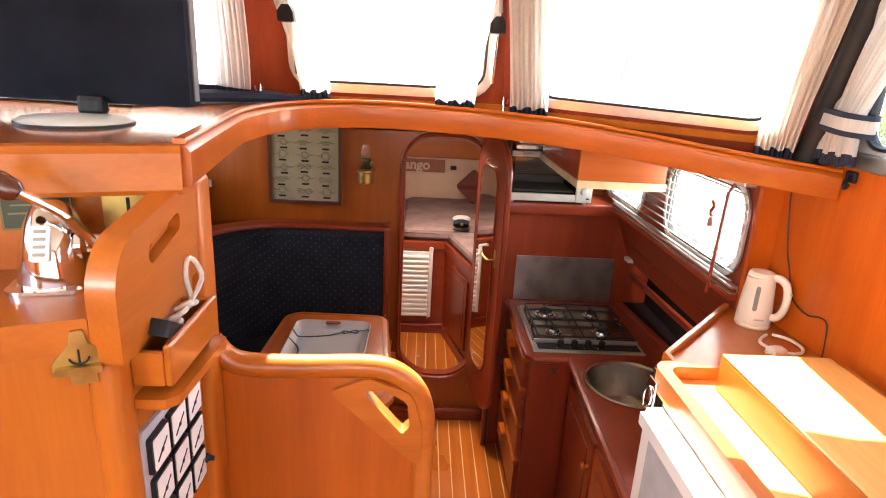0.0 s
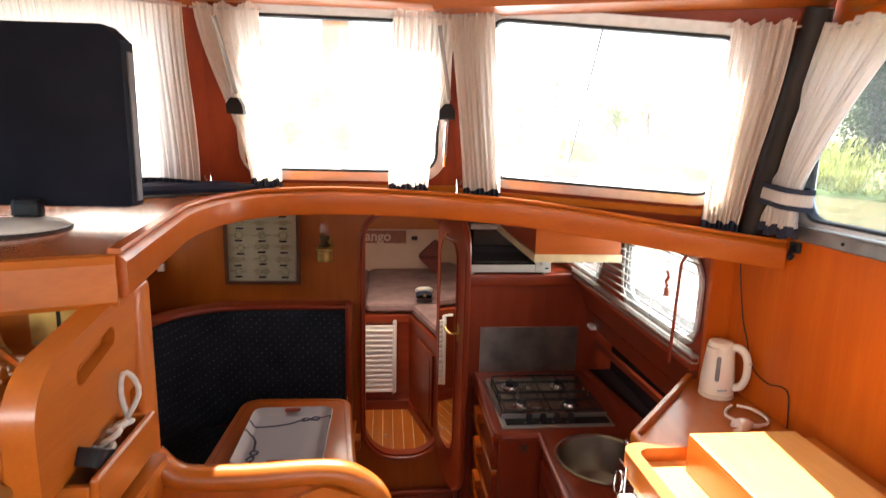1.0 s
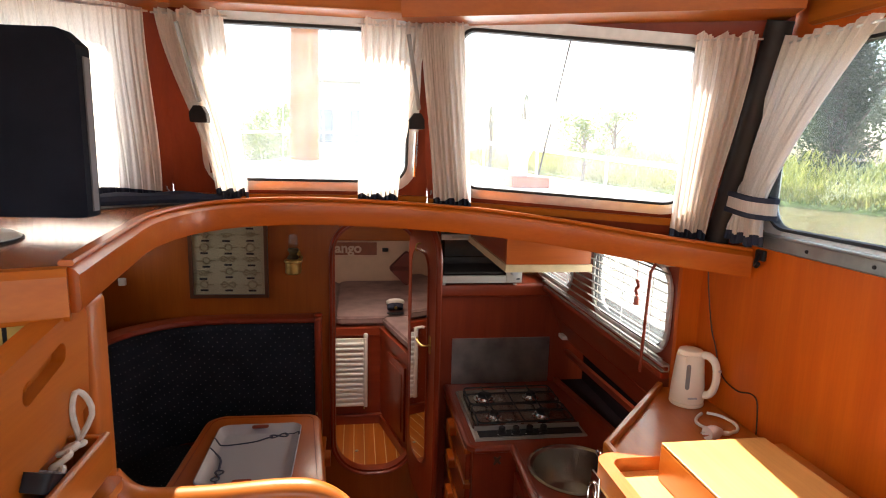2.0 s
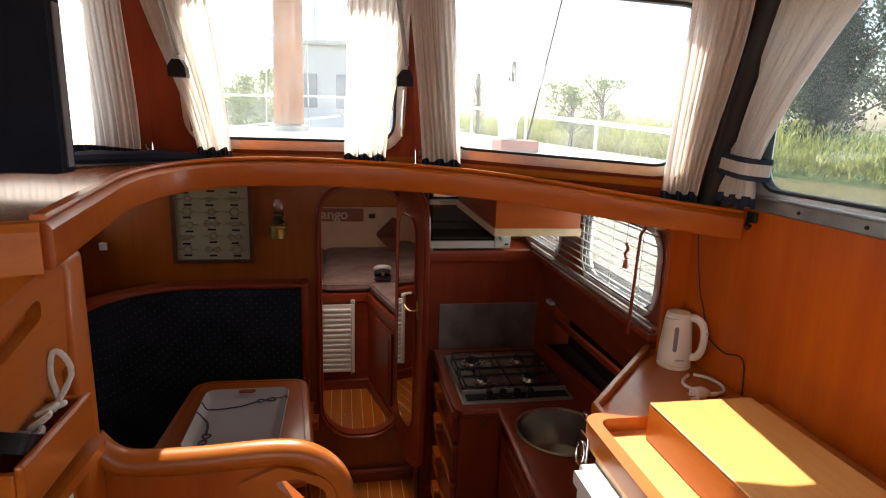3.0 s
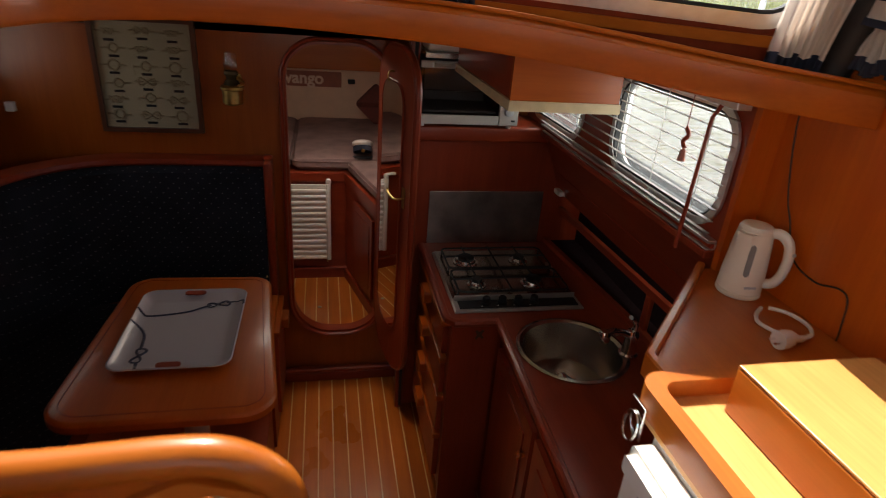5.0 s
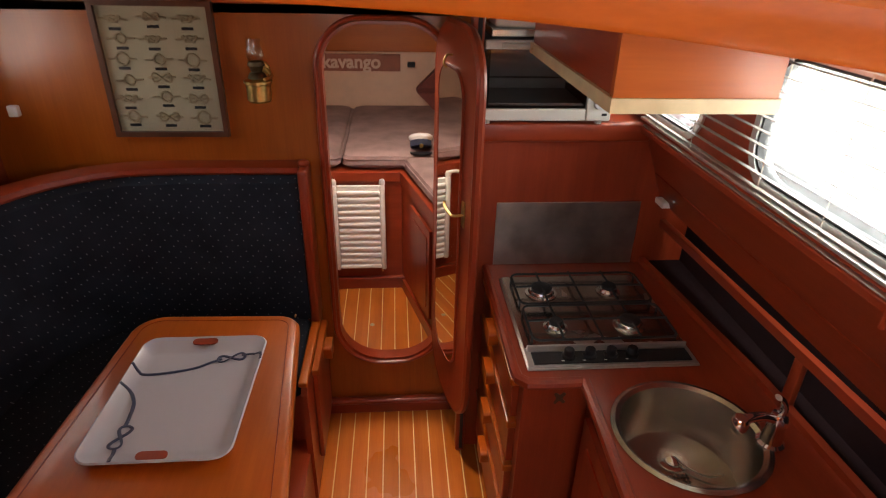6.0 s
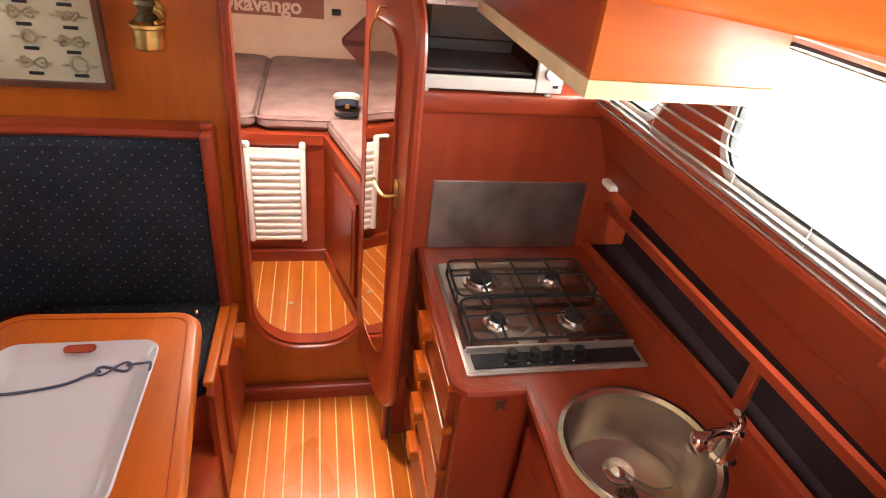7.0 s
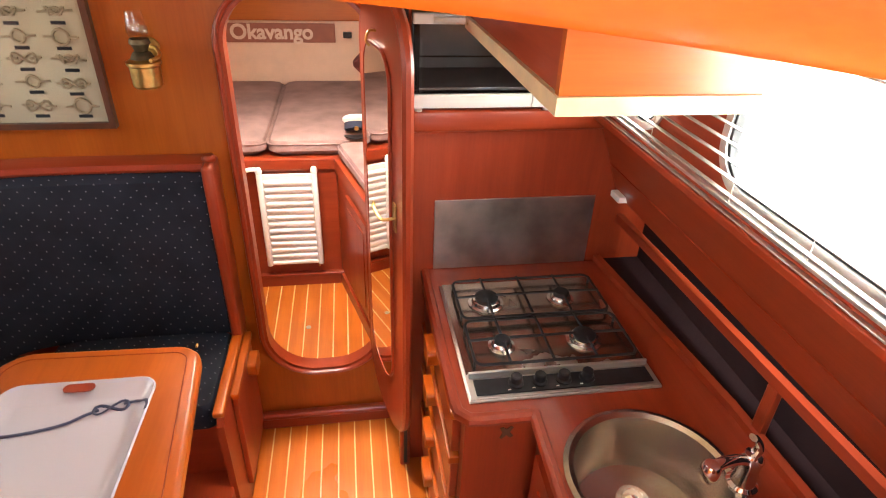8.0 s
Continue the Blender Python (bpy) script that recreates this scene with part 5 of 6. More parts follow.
part("burner", turned([(0.034, 1.584), (0.026, 1.60), (0.018, 1.605), (0.024, 1.622), (0.03, 1.627), (0.026, 1.64), (0, 1.64)], lc, 20), plain("dark_brass", (0.12, 0.09, 0.05), 0.5, 0.9), oil, smooth=True)
pg = part("chimney", turned([(0.022, 1.64), (0.03, 1.66), (0.025, 1.69), (0.023, 1.715), (0.0215, 1.715), (0.0235, 1.69), (0.0285, 1.66), (0.0205, 1.64)], lc, 20), CLEAR, oil, "clear glass chimney", True)
pg.visible_shadow = False
part("bracket", bar(smooth_path([(-0.512, 3.248, 1.65), (-0.485, 3.22, 1.65), (-0.465, 3.165, 1.64), (-0.48, 3.125, 1.635)], 5), 0.006, 8), BRASS, oil, smooth=True)
part("wall_plate", turned([(0, 0), (0.03, 0.0), (0.028, 0.006), (0, 0.008)], (-0.512, 3.25, 1.65), 20, ROT_X), BRASS, oil, smooth=True)
solid("wall_switch", blk((-1.43, 3.225, 1.475), (-1.395, 3.25, 1.515), 0.004), WHITE, "small white switch on the mahogany bulkhead", "switch")

# ---- helm console ----
HELM = panel_matrix((-1.60, 0.62, 0), (-0.645, 0.978, 0), 0.0)
HL = math.hypot(0.955, 0.358)
con = thing("helm_console", (-1.0, 0.85, 0.65), "varnished teak helm console with a level control ledge", "console")
part("back_panel", plate(rect(0.0, 1.76, HL, 1.96), HELM, 0.0, 0.02), TEAK["x"], con)
part("ledge", plate([(-1.60, 0.30), (-0.67, 0.70), (-0.645, 0.978), (-1.60, 0.62)], XY, 1.80, 1.822), TEAK["x"], con)
FRONT = panel_matrix((-1.60, 0.30, 0), (-0.655, 0.705, 0), 0.0)
FL = math.hypot(0.945, 0.405)
part("front_rail", plate(rect(0.0, 1.776, FL - 0.01, 1.828), FRONT, -0.012, 0.0), TEAK["x"], con)
part("front_panel", plate(rect(0.0, 0.65, FL, 1.776), FRONT, 0.0, 0.02), TEAK["z"], con)
part("side_panel", plate([(0.73, 0.65), (1.10, 0.65), (1.10, 1.97), (0.96, 1.97), (0.73, 1.80)], YZ, -0.66, -0.635), TEAK["z"], con)
part("corner_post", blk((-0.685, 1.0, 0.65), (-0.615, 1.075, 1.968), 0.012, 3), TEAK["z"], con, smooth=True)
part("front_corner", blk((-0.675, 0.69, 0.65), (-0.63, 0.745, 1.82), 0.014, 3), TEAK["z"], con, smooth=True)
part("ledge_pad", plate([(-1.5, 0.42), (-0.99, 0.64), (-0.98, 0.74), (-1.5, 0.55)], XY, 1.823, 1.829), GREYDESK, con, "grey chart pad")

grab = thing("grab_board", (-0.64, 0.85, 1.78), "thick rounded teak grab board with a slotted handhold", "handrail")
gout = rounded([(0.688, 1.755), (0.735, 1.755), (0.98, 1.80), (0.998, 1.958), (0.945, 1.968), (0.688, 1.925)], [0.004, 0.01, 0.004, 0.012, 0.03, 0.085], 8)
gslot = rounded([(0.792, 1.868), (0.915, 1.898), (0.922, 1.932), (0.798, 1.902)], 0.0125, 5)
bm = bmesh.new()
slab(bm, gout, YZ, -0.657, -0.615, [gslot])
bmesh.ops.bevel(bm, geom=[e for e in bm.edges if len(e.link_faces) == 2 and e.calc_face_angle(0) > 1.2], offset=0.009, segments=3, affect="EDGES")
part("board", bm, TEAK["y"], grab, smooth=True)

OLIVE = plain("worn_gilt", (0.22, 0.18, 0.08), 0.5, 0.3)
plaque = thing("builder_plaque", (-0.88, 0.94, 1.90), "dark plate with unreadable lines and a brass rim", "plaque")
part("plate", plate(rrect(HL - 0.263, 1.892, HL - 0.160, 1.95, 0.004), HELM, -0.006, -0.001), plain("dark_plate", (0.05, 0.05, 0.03), 0.35, 0.5), plaque)
bm = bmesh.new()
ring(bm, rrect(HL - 0.260, 1.895, HL - 0.163, 1.947, 0.003), HELM, 0.002, -0.0075, -0.001)
part("rim", bm, OLIVE, plaque)
for z, a, b in ((1.934, 0.26, 0.19), (1.920, 0.265, 0.182), (1.908, 0.235, 0.20)):
    part("line_bar", plate(rect(HL + 0.012 - a, z - 0.0014, HL + 0.012 - b, z + 0.0014), HELM, -0.0068, -0.0055), OLIVE, plaque)
brp = thing("switch_plate", (-0.74, 0.94, 1.89), "square brass plate with a small key switch", "switch plate")
part("plate", plate(rrect(HL - 0.116, 1.886, HL - 0.040, 1.955, 0.006), HELM, -0.005, -0.001), BRASS, brp)
part("keyhole", plate(rect(HL - 0.079, 1.905, HL - 0.073, 1.942), HELM, -0.0065, -0.0045), BLACK, brp)
part("key", plate(rrect(HL - 0.084, 1.90, HL - 0.068, 1.914, 0.006), HELM, -0.02, -0.006), BRASS, brp)
for dx in (0.122, 0.058):
    for z in (1.892, 1.949):
        part("screw", plate(rrect(HL + 0.012 - dx - 0.003, z - 0.003, HL + 0.012 - dx + 0.003, z + 0.003, 0.0029, 3), HELM, -0.0065, -0.0045), DULLSTEEL, brp)

thr = thing("throttle_control", (-0.785, 0.84, 1.823), "chrome engine throttle with a dark wooden knob", "throttle")
MT = Matrix.Translation((-0.785, 0.845, 1.829)) @ Matrix.Rotation(radians(14), 4, "Z")
bm = bmesh.new()
hoops = []
for v in [-0.97 + 1.94 * i / 14 for i in range(15)]:
    k = (1 - abs(v) ** 2.6) ** 0.42
    hoops.append([bm.verts.new(MT @ Vector(((0.048 + 0.008 * (1 - math.sin(a)) ** 2) * v, -0.066 * k * math.cos(a), 0.128 * k * math.sin(a) ** 0.9))) for a in [math.pi * j / 18 for j in range(19)]])
for h0, h1 in zip(hoops, hoops[1:]):
    for i in range(len(h0) - 1):
        bm.faces.new((h0[i], h0[i + 1], h1[i + 1], h1[i]))
bm.faces.new(hoops[0])
bm.faces.new(list(reversed(hoops[-1])))
part("housing", bm, CHROME, thr, smooth=True)
bm = bmesh.new()
slab(bm, rrect(-0.06, -0.074, 0.06, 0.074, 0.025), Matrix.Translation((0, 0, -0.006)) @ MT, 0, 0.007)
part("flange", bm, CHROME, thr)
part("pivot", turned([(0, 0), (0.03, 0), (0.028, 0.008), (0.018, 0.014), (0.016, 0.034), (0, 0.036)], (-0.745, 0.842, 1.888), 20, Matrix.Rotation(radians(14), 4, "Z") @ ROT_Y), CHROME, thr, smooth=True)
part("lever", bar(smooth_path([(-0.716, 0.842, 1.882), (-0.727, 0.828, 1.905), (-0.745, 0.802, 1.946), (-0.776, 0.765, 1.984)], 5), lambda s: 0.010 - 0.003 * s, 10), CHROME, thr, smooth=True)
part("knob", turned([(0, 0), (0.009, 0.0), (0.017, 0.010), (0.0195, 0.032), (0.015, 0.05), (0, 0.056)], (-0.774, 0.767, 1.982), 18, Matrix.Rotation(radians(-62), 4, "Y")), KNOB, thr, "dark wooden knob", True)
scale_m = MT @ Matrix.Translation((0, -0.0585, 0.072)) @ Matrix.Rotation(radians(-28), 4, "X") @ XZ
part("scale_plate", plate(rrect(-0.013, -0.027, 0.013, 0.027, 0.003), scale_m, -0.006, 0.004), DIAL, thr, "small scale plate with unreadable marks")
for k in range(4):
    part("mark_bar", plate(rect(-0.008, -0.02 + 0.012 * k, 0.008, -0.015 + 0.012 * k), scale_m, -0.0075, -0.0055), DULLSTEEL, thr)

opener = thing("bottle_opener", (-0.70, 0.66, 1.738), "brass wall bottle opener with an anchor motif", "bottle opener")
OPENER = FRONT @ Matrix.Translation((0.006, -0.013, 0.004))
bm = bmesh.new()
c0 = FL - 0.030
slab(bm, rounded([(c0 - 0.014, 1.743), (c0 + 0.02, 1.743), (c0 + 0.018, 1.768), (c0 + 0.03, 1.773), (c0 + 0.03, 1.793), (c0 + 0.012, 1.806), (c0 + 0.008, 1.826), (c0 - 0.008, 1.826), (c0 - 0.012, 1.806), (c0 - 0.034, 1.778), (c0 - 0.034, 1.766), (c0 - 0.014, 1.768)], 0.004, 3), OPENER, -0.022, -0.0125)
part("back", bm, BRASS, opener)
part("jaw", plate(rrect(c0 - 0.032, 1.764, c0 + 0.028, 1.775, 0.004), OPENER, -0.034, -0.022), BRASS, opener)
bm = bmesh.new()
tube(bm, [OPENER @ Vector((c0, 1.778 + 0.02 * i, -0.0235)) for i in (0, 1)], 0.0013, 6)
tube(bm, [OPENER @ Vector((c0 + 0.012 * math.cos(a), 1.786 + 0.010 * math.sin(a), -0.0235)) for a in [math.pi + math.pi * i / 8 for i in range(9)]], 0.0013, 6)
part("anchor", bm, IRON, opener)

pbx = thing("phone_box", (-0.59, 0.86, 1.69), "open teak box holding a handset and a coiled cord", "box")
BX0, BX1, BY0, BY1, BZ0, BZ1 = -0.635, -0.572, 0.74, 0.95, 1.692, 1.75
part("front", blk((BX1 - 0.012, BY0, BZ0), (BX1, BY1, BZ1 + 0.012), 0.004), TEAK["y"], pbx)
part("back", blk((BX0, BY0 + 0.012, BZ0), (BX0 + 0.008, BY1 - 0.012, BZ1)), TEAK["y"], pbx)
part("end", blk((BX0, BY0, BZ0), (BX1 - 0.012, BY0 + 0.012, BZ1), 0.003), TEAK["x"], pbx)
part("end", blk((BX0, BY1 - 0.012, BZ0), (BX1 - 0.012, BY1, BZ1 + 0.008), 0.003), TEAK["x"], pbx)
part("bottom", blk((BX0 + 0.008, BY0 + 0.012, BZ0), (BX1 - 0.012, BY1 - 0.012, BZ0 + 0.01)), TEAK["y"], pbx)
ledge_ = solid("side_ledge", plate(rounded([(-0.635, 0.735), (-0.585, 0.735), (-0.568, 0.755), (-0.562, 0.965), (-0.635, 0.965)], [0, 0.01, 0.01, 0.01, 0], 3), XY, 1.655, 1.672), TEAK["y"], "narrow teak ledge under the phone box", "ledge")
ph = thing("handset", (-0.59, 0.76, 1.705), "black radio handset with grey keys lying in the box", "handset")
MH = Matrix.Translation((-0.607, 0.815, 1.752)) @ Matrix.Rotation(radians(8), 4, "Z") @ Matrix.Rotation(radians(-30), 4, "X") @ Matrix.Rotation(radians(12), 4, "Y")
bm = bmesh.new()
slab(bm, rrect(-0.020, -0.05, 0.020, 0.05, 0.010), MH, -0.012, 0.014)
bmesh.ops.bevel(bm, geom=[e for e in bm.edges if len(e.link_faces) == 2 and e.calc_face_angle(0) > 1.2], offset=0.005, segments=2, affect="EDGES")
part("body", bm, BLACK, ph, smooth=True)
for i in range(3):
    for j in range(4):
        part("key", slab(bmesh.new(), rrect(-0.017 + i * 0.012, -0.005 + j * 0.012, -0.008 + i * 0.012, 0.003 + j * 0.012, 0.002, 2), MH, 0.014, 0.0165), GREYPL, ph)
cord = [(-0.60, 0.83, 1.752)]
for i in range(40):
    t = i / 39
    cord.append((-0.601 + 0.010 * math.cos(t * 22), 0.83 + 0.08 * t + 0.006 * math.sin(t * 22), 1.757 + 0.016 * math.sin(t * 3.1) + 0.004 * math.cos(t * 22)))
cord += [(-0.59, 0.93, 1.80), (-0.60, 0.935, 1.83), (-0.61, 0.925, 1.84), (-0.612, 0.915, 1.81), (-0.605, 0.92, 1.76)]
solid("coiled_cord", bar(smooth_path(cord, 3), 0.0048, 7), ROPE, "cream coiled cord hanging out of the box", "cord", "", True)

gau = thing("gauge_panel", (-0.63, 0.85, 1.42), "grey panel of square white engine gauges on the console side", "gauge panel")
part("panel", plate(rounded([(0.735, 1.36), (0.965, 1.36), (0.965, 1.60), (0.90, 1.60), (0.735, 1.61)], 0.008, 3), YZ, -0.634, -0.627), GREYPL, gau)
for r in range(3):
    for c in range(3):
        y, z = 0.745 + c * 0.072, 1.522 - r * 0.078
        g = part("gauge", plate(rrect(y, z, y + 0.066, z + 0.068, 0.004, 3), YZ, -0.627, -0.618), BLACK, gau)
        part("dial", plate(rrect(y + 0.005, z + 0.005, y + 0.061, z + 0.063, 0.003, 3), YZ, -0.618, -0.6165), DIAL, g)
        part("needle", plate([(y + 0.012, z + 0.02), (y + 0.014, z + 0.017), (y + 0.052, z + 0.042), (y + 0.051, z + 0.044)], YZ, -0.6165, -0.6155), BLACK, g)
        part("hub", plate(rrect(y + 0.028, z + 0.026, y + 0.036, z + 0.034, 0.0038, 3), YZ, -0.6165, -0.6150), BLACK, g)
part("key_switch", turned([(0, 0), (0.011, 0), (0.010, 0.012), (0.006, 0.016), (0.005, 0.026), (0, 0.026)], (-0.627, 0.955, 1.40), 14, ROT_Y), BLACK, gau, smooth=True)

# screen panel beside the companionway
scr = thing("companionway_screen", (-0.42, 1.08, 0.65), "teak companionway screen with a moulded rail and grab hole", "screen")
sout = rounded([(-0.66, 0.0), (-0.172, 0.0), (-0.172, 1.40), (-0.20, 1.51), (-0.30, 1.545), (-0.55, 1.535), (-0.60, 1.55), (-0.66, 1.60)], [0, 0, 0.02, 0.05, 0.04, 0.05, 0.05, 0], 6)
ghole = rounded([(-0.312, 1.503), (-0.262, 1.508), (-0.212, 1.478), (-0.205, 1.418), (-0.222, 1.398)], [0.006, 0.03, 0.025, 0.015, 0.006], 6)
part("panel", plate(sout, XZ, 1.07, 1.095, [ghole]), DIMTEAK["z"], scr)
gplate = rounded([(-0.385, 1.50), (-0.30, 1.535), (-0.20, 1.50), (-0.178, 1.41), (-0.178, 1.31), (-0.215, 1.34)], [0.01, 0.03, 0.05, 0.03, 0.01, 0.01], 6)
part("grip_plate", plate(gplate, XZ, 1.056, 1.0695, [ghole]), TEAK["x"], scr)
cap_path = smooth_path([(-0.64, 1.0825, 1.60), (-0.61, 1.0825, 1.565), (-0.565, 1.0825, 1.548), (-0.45, 1.0825, 1.546), (-0.31, 1.0825, 1.552), (-0.245, 1.0825, 1.54), (-0.197, 1.0825, 1.50), (-0.176, 1.0825, 1.44), (-0.172, 1.0825, 1.36)], 6)
part("rail", bar(cap_path, 0.026, 12), TEAK["x"], scr, smooth=True)
part("end_post", blk((-0.196, 1.058, 0.0), (-0.150, 1.106, 1.37), 0.012, 3), TEAK["z"], scr, smooth=True)

# television under its cover
tv = thing("television", (-0.98, 1.25, 2.04), "flat television under a dark cloth cover on the dash", "television")
MTV = Matrix.Translation((-0.725, 1.30, 0)) @ Matrix.Rotation(radians(-4), 4, "Z")
tvo = rounded([(0, 2.072), (0, 2.42), (-0.035, 2.452), (-0.50, 2.452), (-0.535, 2.42), (-0.535, 2.072)], [0.008, 0.01, 0.01, 0.02, 0.02, 0.008], 4)
bm = bmesh.new()
slab(bm, tvo, MTV @ XZ, -0.012, 0.04)
part("cover", bm, TVCLOTH, tv)
part("edge_piping", plate(rect(-0.002, 2.085, 0.003, 2.40), MTV @ XZ, 0.010, 0.031), plain("grey_piping", (0.16, 0.155, 0.17), 0.8), tv)
part("stem", blk((-0.97, 1.27, 2.045), (-0.91, 1.305, 2.09), 0.012, 2), BLACK, tv)
part("foot", turned([(0, 0), (0.106, 0.0), (0.109, 0.006), (0.098, 0.012), (0, 0.016)], (-0.93, 1.20, 2.038), 36), ENAMEL, tv, "glossy white oval foot", True)
part("foot_ring", turned([(0, 0), (0.112, 0.0), (0.112, 0.005), (0, 0.005)], (-0.93, 1.20, 2.036), 36), BLACK, tv)
solid("remote_control", blk((-1.16, 1.02, 2.038), (-1.02, 1.065, 2.056), 0.006, 3), BLACK, "black remote control lying on the dash", "remote control", "", True)
# lumpy dark roll added to fill the black corner of the shelf
bm = bmesh.new()
tube(bm, smooth_path([(-1.02, 1.655, 2.066), (-0.92, 1.69, 2.068), (-0.82, 1.735, 2.069), (-0.72, 1.785, 2.071), (-0.62, 1.80, 2.071), (-0.52, 1.815, 2.068)], 5), lambda s: 0.014 + 0.008 * math.sin(3.14 * s) + 0.003 * math.sin(21 * s), 10)
solid("rolled_cover", bm, NAVYTRIM, "dark navy cloth cover rolled up on the dash shelf", "cover", "", True)

# ---- starboard: fridge, box top, kettle shelf ----
fr = thing("fridge", (0.65, 0.7, 0.65), "white fridge with grey-lined door under the teak top", "fridge")
part("body", blk((0.412, 0.30, 0.65), (0.92, 1.17, 1.435), 0.004), ENAMEL, fr)
dd = part("door", plate(rrect(0.32, 0.68, 1.165, 1.425, 0.012, 4), YZ, 0.372, 0.408), ENAMEL, fr)
part("door_panel", plate(rrect(0.38, 0.74, 1.11, 1.37, 0.01, 4), YZ, 0.366, 0.372), GREYPL, dd)
part("door_rim", plate(rrect(0.33, 1.385, 1.15, 1.418, 0.006, 3), YZ, 0.352, 0.372), WHITE, dd)
bxt = thing("locker_top", (0.66, 0.75, 1.435), "sunlit teak locker top with a raised fiddle edge", "worktop")
btop = rounded([(0.405, 0.28), (0.925, 0.28), (0.925, 1.252), (0.405, 1.252)], [0, 0, 0, 0.045], 6)
binn = rounded([(0.437, 0.32), (0.895, 0.32), (0.895, 1.222), (0.437, 1.222)], [0.01, 0.01, 0.01, 0.03], 6)
part("tray_floor", plate(grow(btop, -0.004), XY, 1.436, 1.466), SUNLIT_TEAK, bxt)
bm = bmesh.new()
slab(bm, btop, XY, 1.45, 1.502, [binn])
bmesh.ops.bevel(bm, geom=[e for e in bm.edges if len(e.link_faces) == 2 and e.calc_face_angle(0) > 1.2 and min(v.co.z for v in e.verts) > 1.49], offset=0.006, segments=3, affect="EDGES")
part("fiddle", bm, TEAK["y"], bxt, smooth=True)
part("lid", blk((0.542, 0.40, 1.466), (0.812, 1.182, 1.556), 0.004, 3), TEAK["y"], bxt, smooth=True)
# thin pale board that puts the sun's brightness into the lid's colour
part("lid_top", blk((0.543, 0.401, 1.5565), (0.811, 1.181, 1.562), 0.002, 2), SUNLIT_TEAK, bxt, "lid surface coloured paler to look sunlit")
lat = thing("latch", (0.40, 1.22, 1.40), "small chrome ring latch on the locker corner", "latch")
part("plate", blk((0.398, 1.19, 1.40), (0.404, 1.235, 1.47), 0.002), CHROME, lat)
part("latch_ring", bar([(0.392 + 0.004 * math.cos(a), 1.212 + 0.02 * math.sin(a), 1.42 + 0.028 * math.cos(a)) for a in [2 * math.pi * i / 20 for i in range(20)]], 0.003, 8, True), CHROME, lat, smooth=True)

ks = thing("kettle_shelf", (0.72, 1.45, 1.44), "varnished teak corner shelf with a fiddle edge", "shelf")
kout = rounded([(0.47, 1.262), (0.929, 1.262), (0.929, 1.679), (0.822, 1.699), (0.47, 1.325)], [0, 0, 0, 0.02, 0.02], 4)
part("board", plate(kout, XY, 1.445, 1.472), TEAK["y"], ks)
part("fiddle", sweep(bmesh.new(), [(0.478, 1.264, 1.472), (0.478, 1.322, 1.472), (0.50, 1.345, 1.472), (0.826, 1.692, 1.472)], [(-0.012, -0.03), (0.008, -0.03), (0.008, 0.016), (0.004, 0.02), (-0.008, 0.02), (-0.012, 0.016)]), TEAK["y"], ks, smooth=True)

ket = thing("kettle", (0.838, 1.56, 1.472), "white plastic electric kettle with a grey water gauge", "kettle")
kc = (0.843, 1.555, 1.472)
part("base", turned([(0, 0), (0.07, 0.0), (0.074, 0.004), (0.074, 0.012), (0.07, 0.015), (0, 0.015)], kc, 32), KETTLEPL, ket, smooth=True)
body_k = turned([(0, 0.0155), (0.070, 0.0155), (0.073, 0.022), (0.070, 0.07), (0.064, 0.13), (0.058, 0.175), (0.056, 0.188), (0, 0.188)], kc, 36)
for v in body_k.verts:
    h = v.co.z - kc[2]
    if h > 0.14:
        d = Vector((v.co.x - kc[0], v.co.y - kc[1], 0))
        if d.length > 0.01 and d.normalized().dot(Vector((-0.9, -0.43, 0)).normalized()) > 0.9:
            v.co += Vector((-0.9, -0.43, 0)).normalized() * 0.02 * (h - 0.14) / 0.048
part("jug", body_k, KETTLEPL, ket, smooth=True)
part("lid", turned([(0.055, 0.188), (0.055, 0.194), (0.048, 0.203), (0.02, 0.209), (0, 0.21)], kc, 32), KETTLEPL, ket, smooth=True)
hd_ = Vector((0.66, -0.75, 0)).normalized()
hp = [Vector(kc) + hd_ * r + Vector((0, 0, h)) for r, h in ((0.045, 0.188), (0.075, 0.192), (0.105, 0.172), (0.116, 0.13), (0.112, 0.085), (0.095, 0.055), (0.068, 0.045))]
part("handle", bar(smooth_path(hp, 6), lambda s: 0.0135 + 0.003 * math.sin(s * 3.14), 12), KETTLEPL, ket, smooth=True)
part("rocker_switch", blk((kc[0] + 0.073, kc[1] - 0.102, kc[2] + 0.142), (kc[0] + 0.089, kc[1] - 0.084, kc[2] + 0.152), 0.002), GREYPL, ket)
wd_ = Vector((-0.55, -0.83, 0)).normalized()
gm = Matrix.Translation(Vector(kc) + wd_ * 0.064 + Vector((0, 0, 0.115))) @ Matrix.Rotation(math.atan2(wd_.y, wd_.x) + math.pi / 2, 4, "Z") @ Matrix.Rotation(radians(-5), 4, "X") @ XZ
part("water_gauge", plate(rrect(-0.009, -0.045, 0.009, 0.045, 0.0085, 5), gm, -0.006, 0.004), plain("gauge_grey", (0.2, 0.2, 0.19), 0.25), ket, "grey water gauge window")
wd2 = Vector((-0.1, -1.0, 0)).normalized()
gm = Matrix.Translation(Vector(kc) + wd2 * 0.0722 + Vector((0, 0, 0.04))) @ Matrix.Rotation(math.atan2(wd2.y, wd2.x) + math.pi / 2, 4, "Z") @ XZ
part("brand_bar", plate(rect(-0.03, -0.003, 0.012, 0.003), gm, -0.0015, 0.001), GREYPL, ket)
ket.scale = (0.69, 0.69, 0.86)
ket.location = (0.845, 1.578, 1.472)
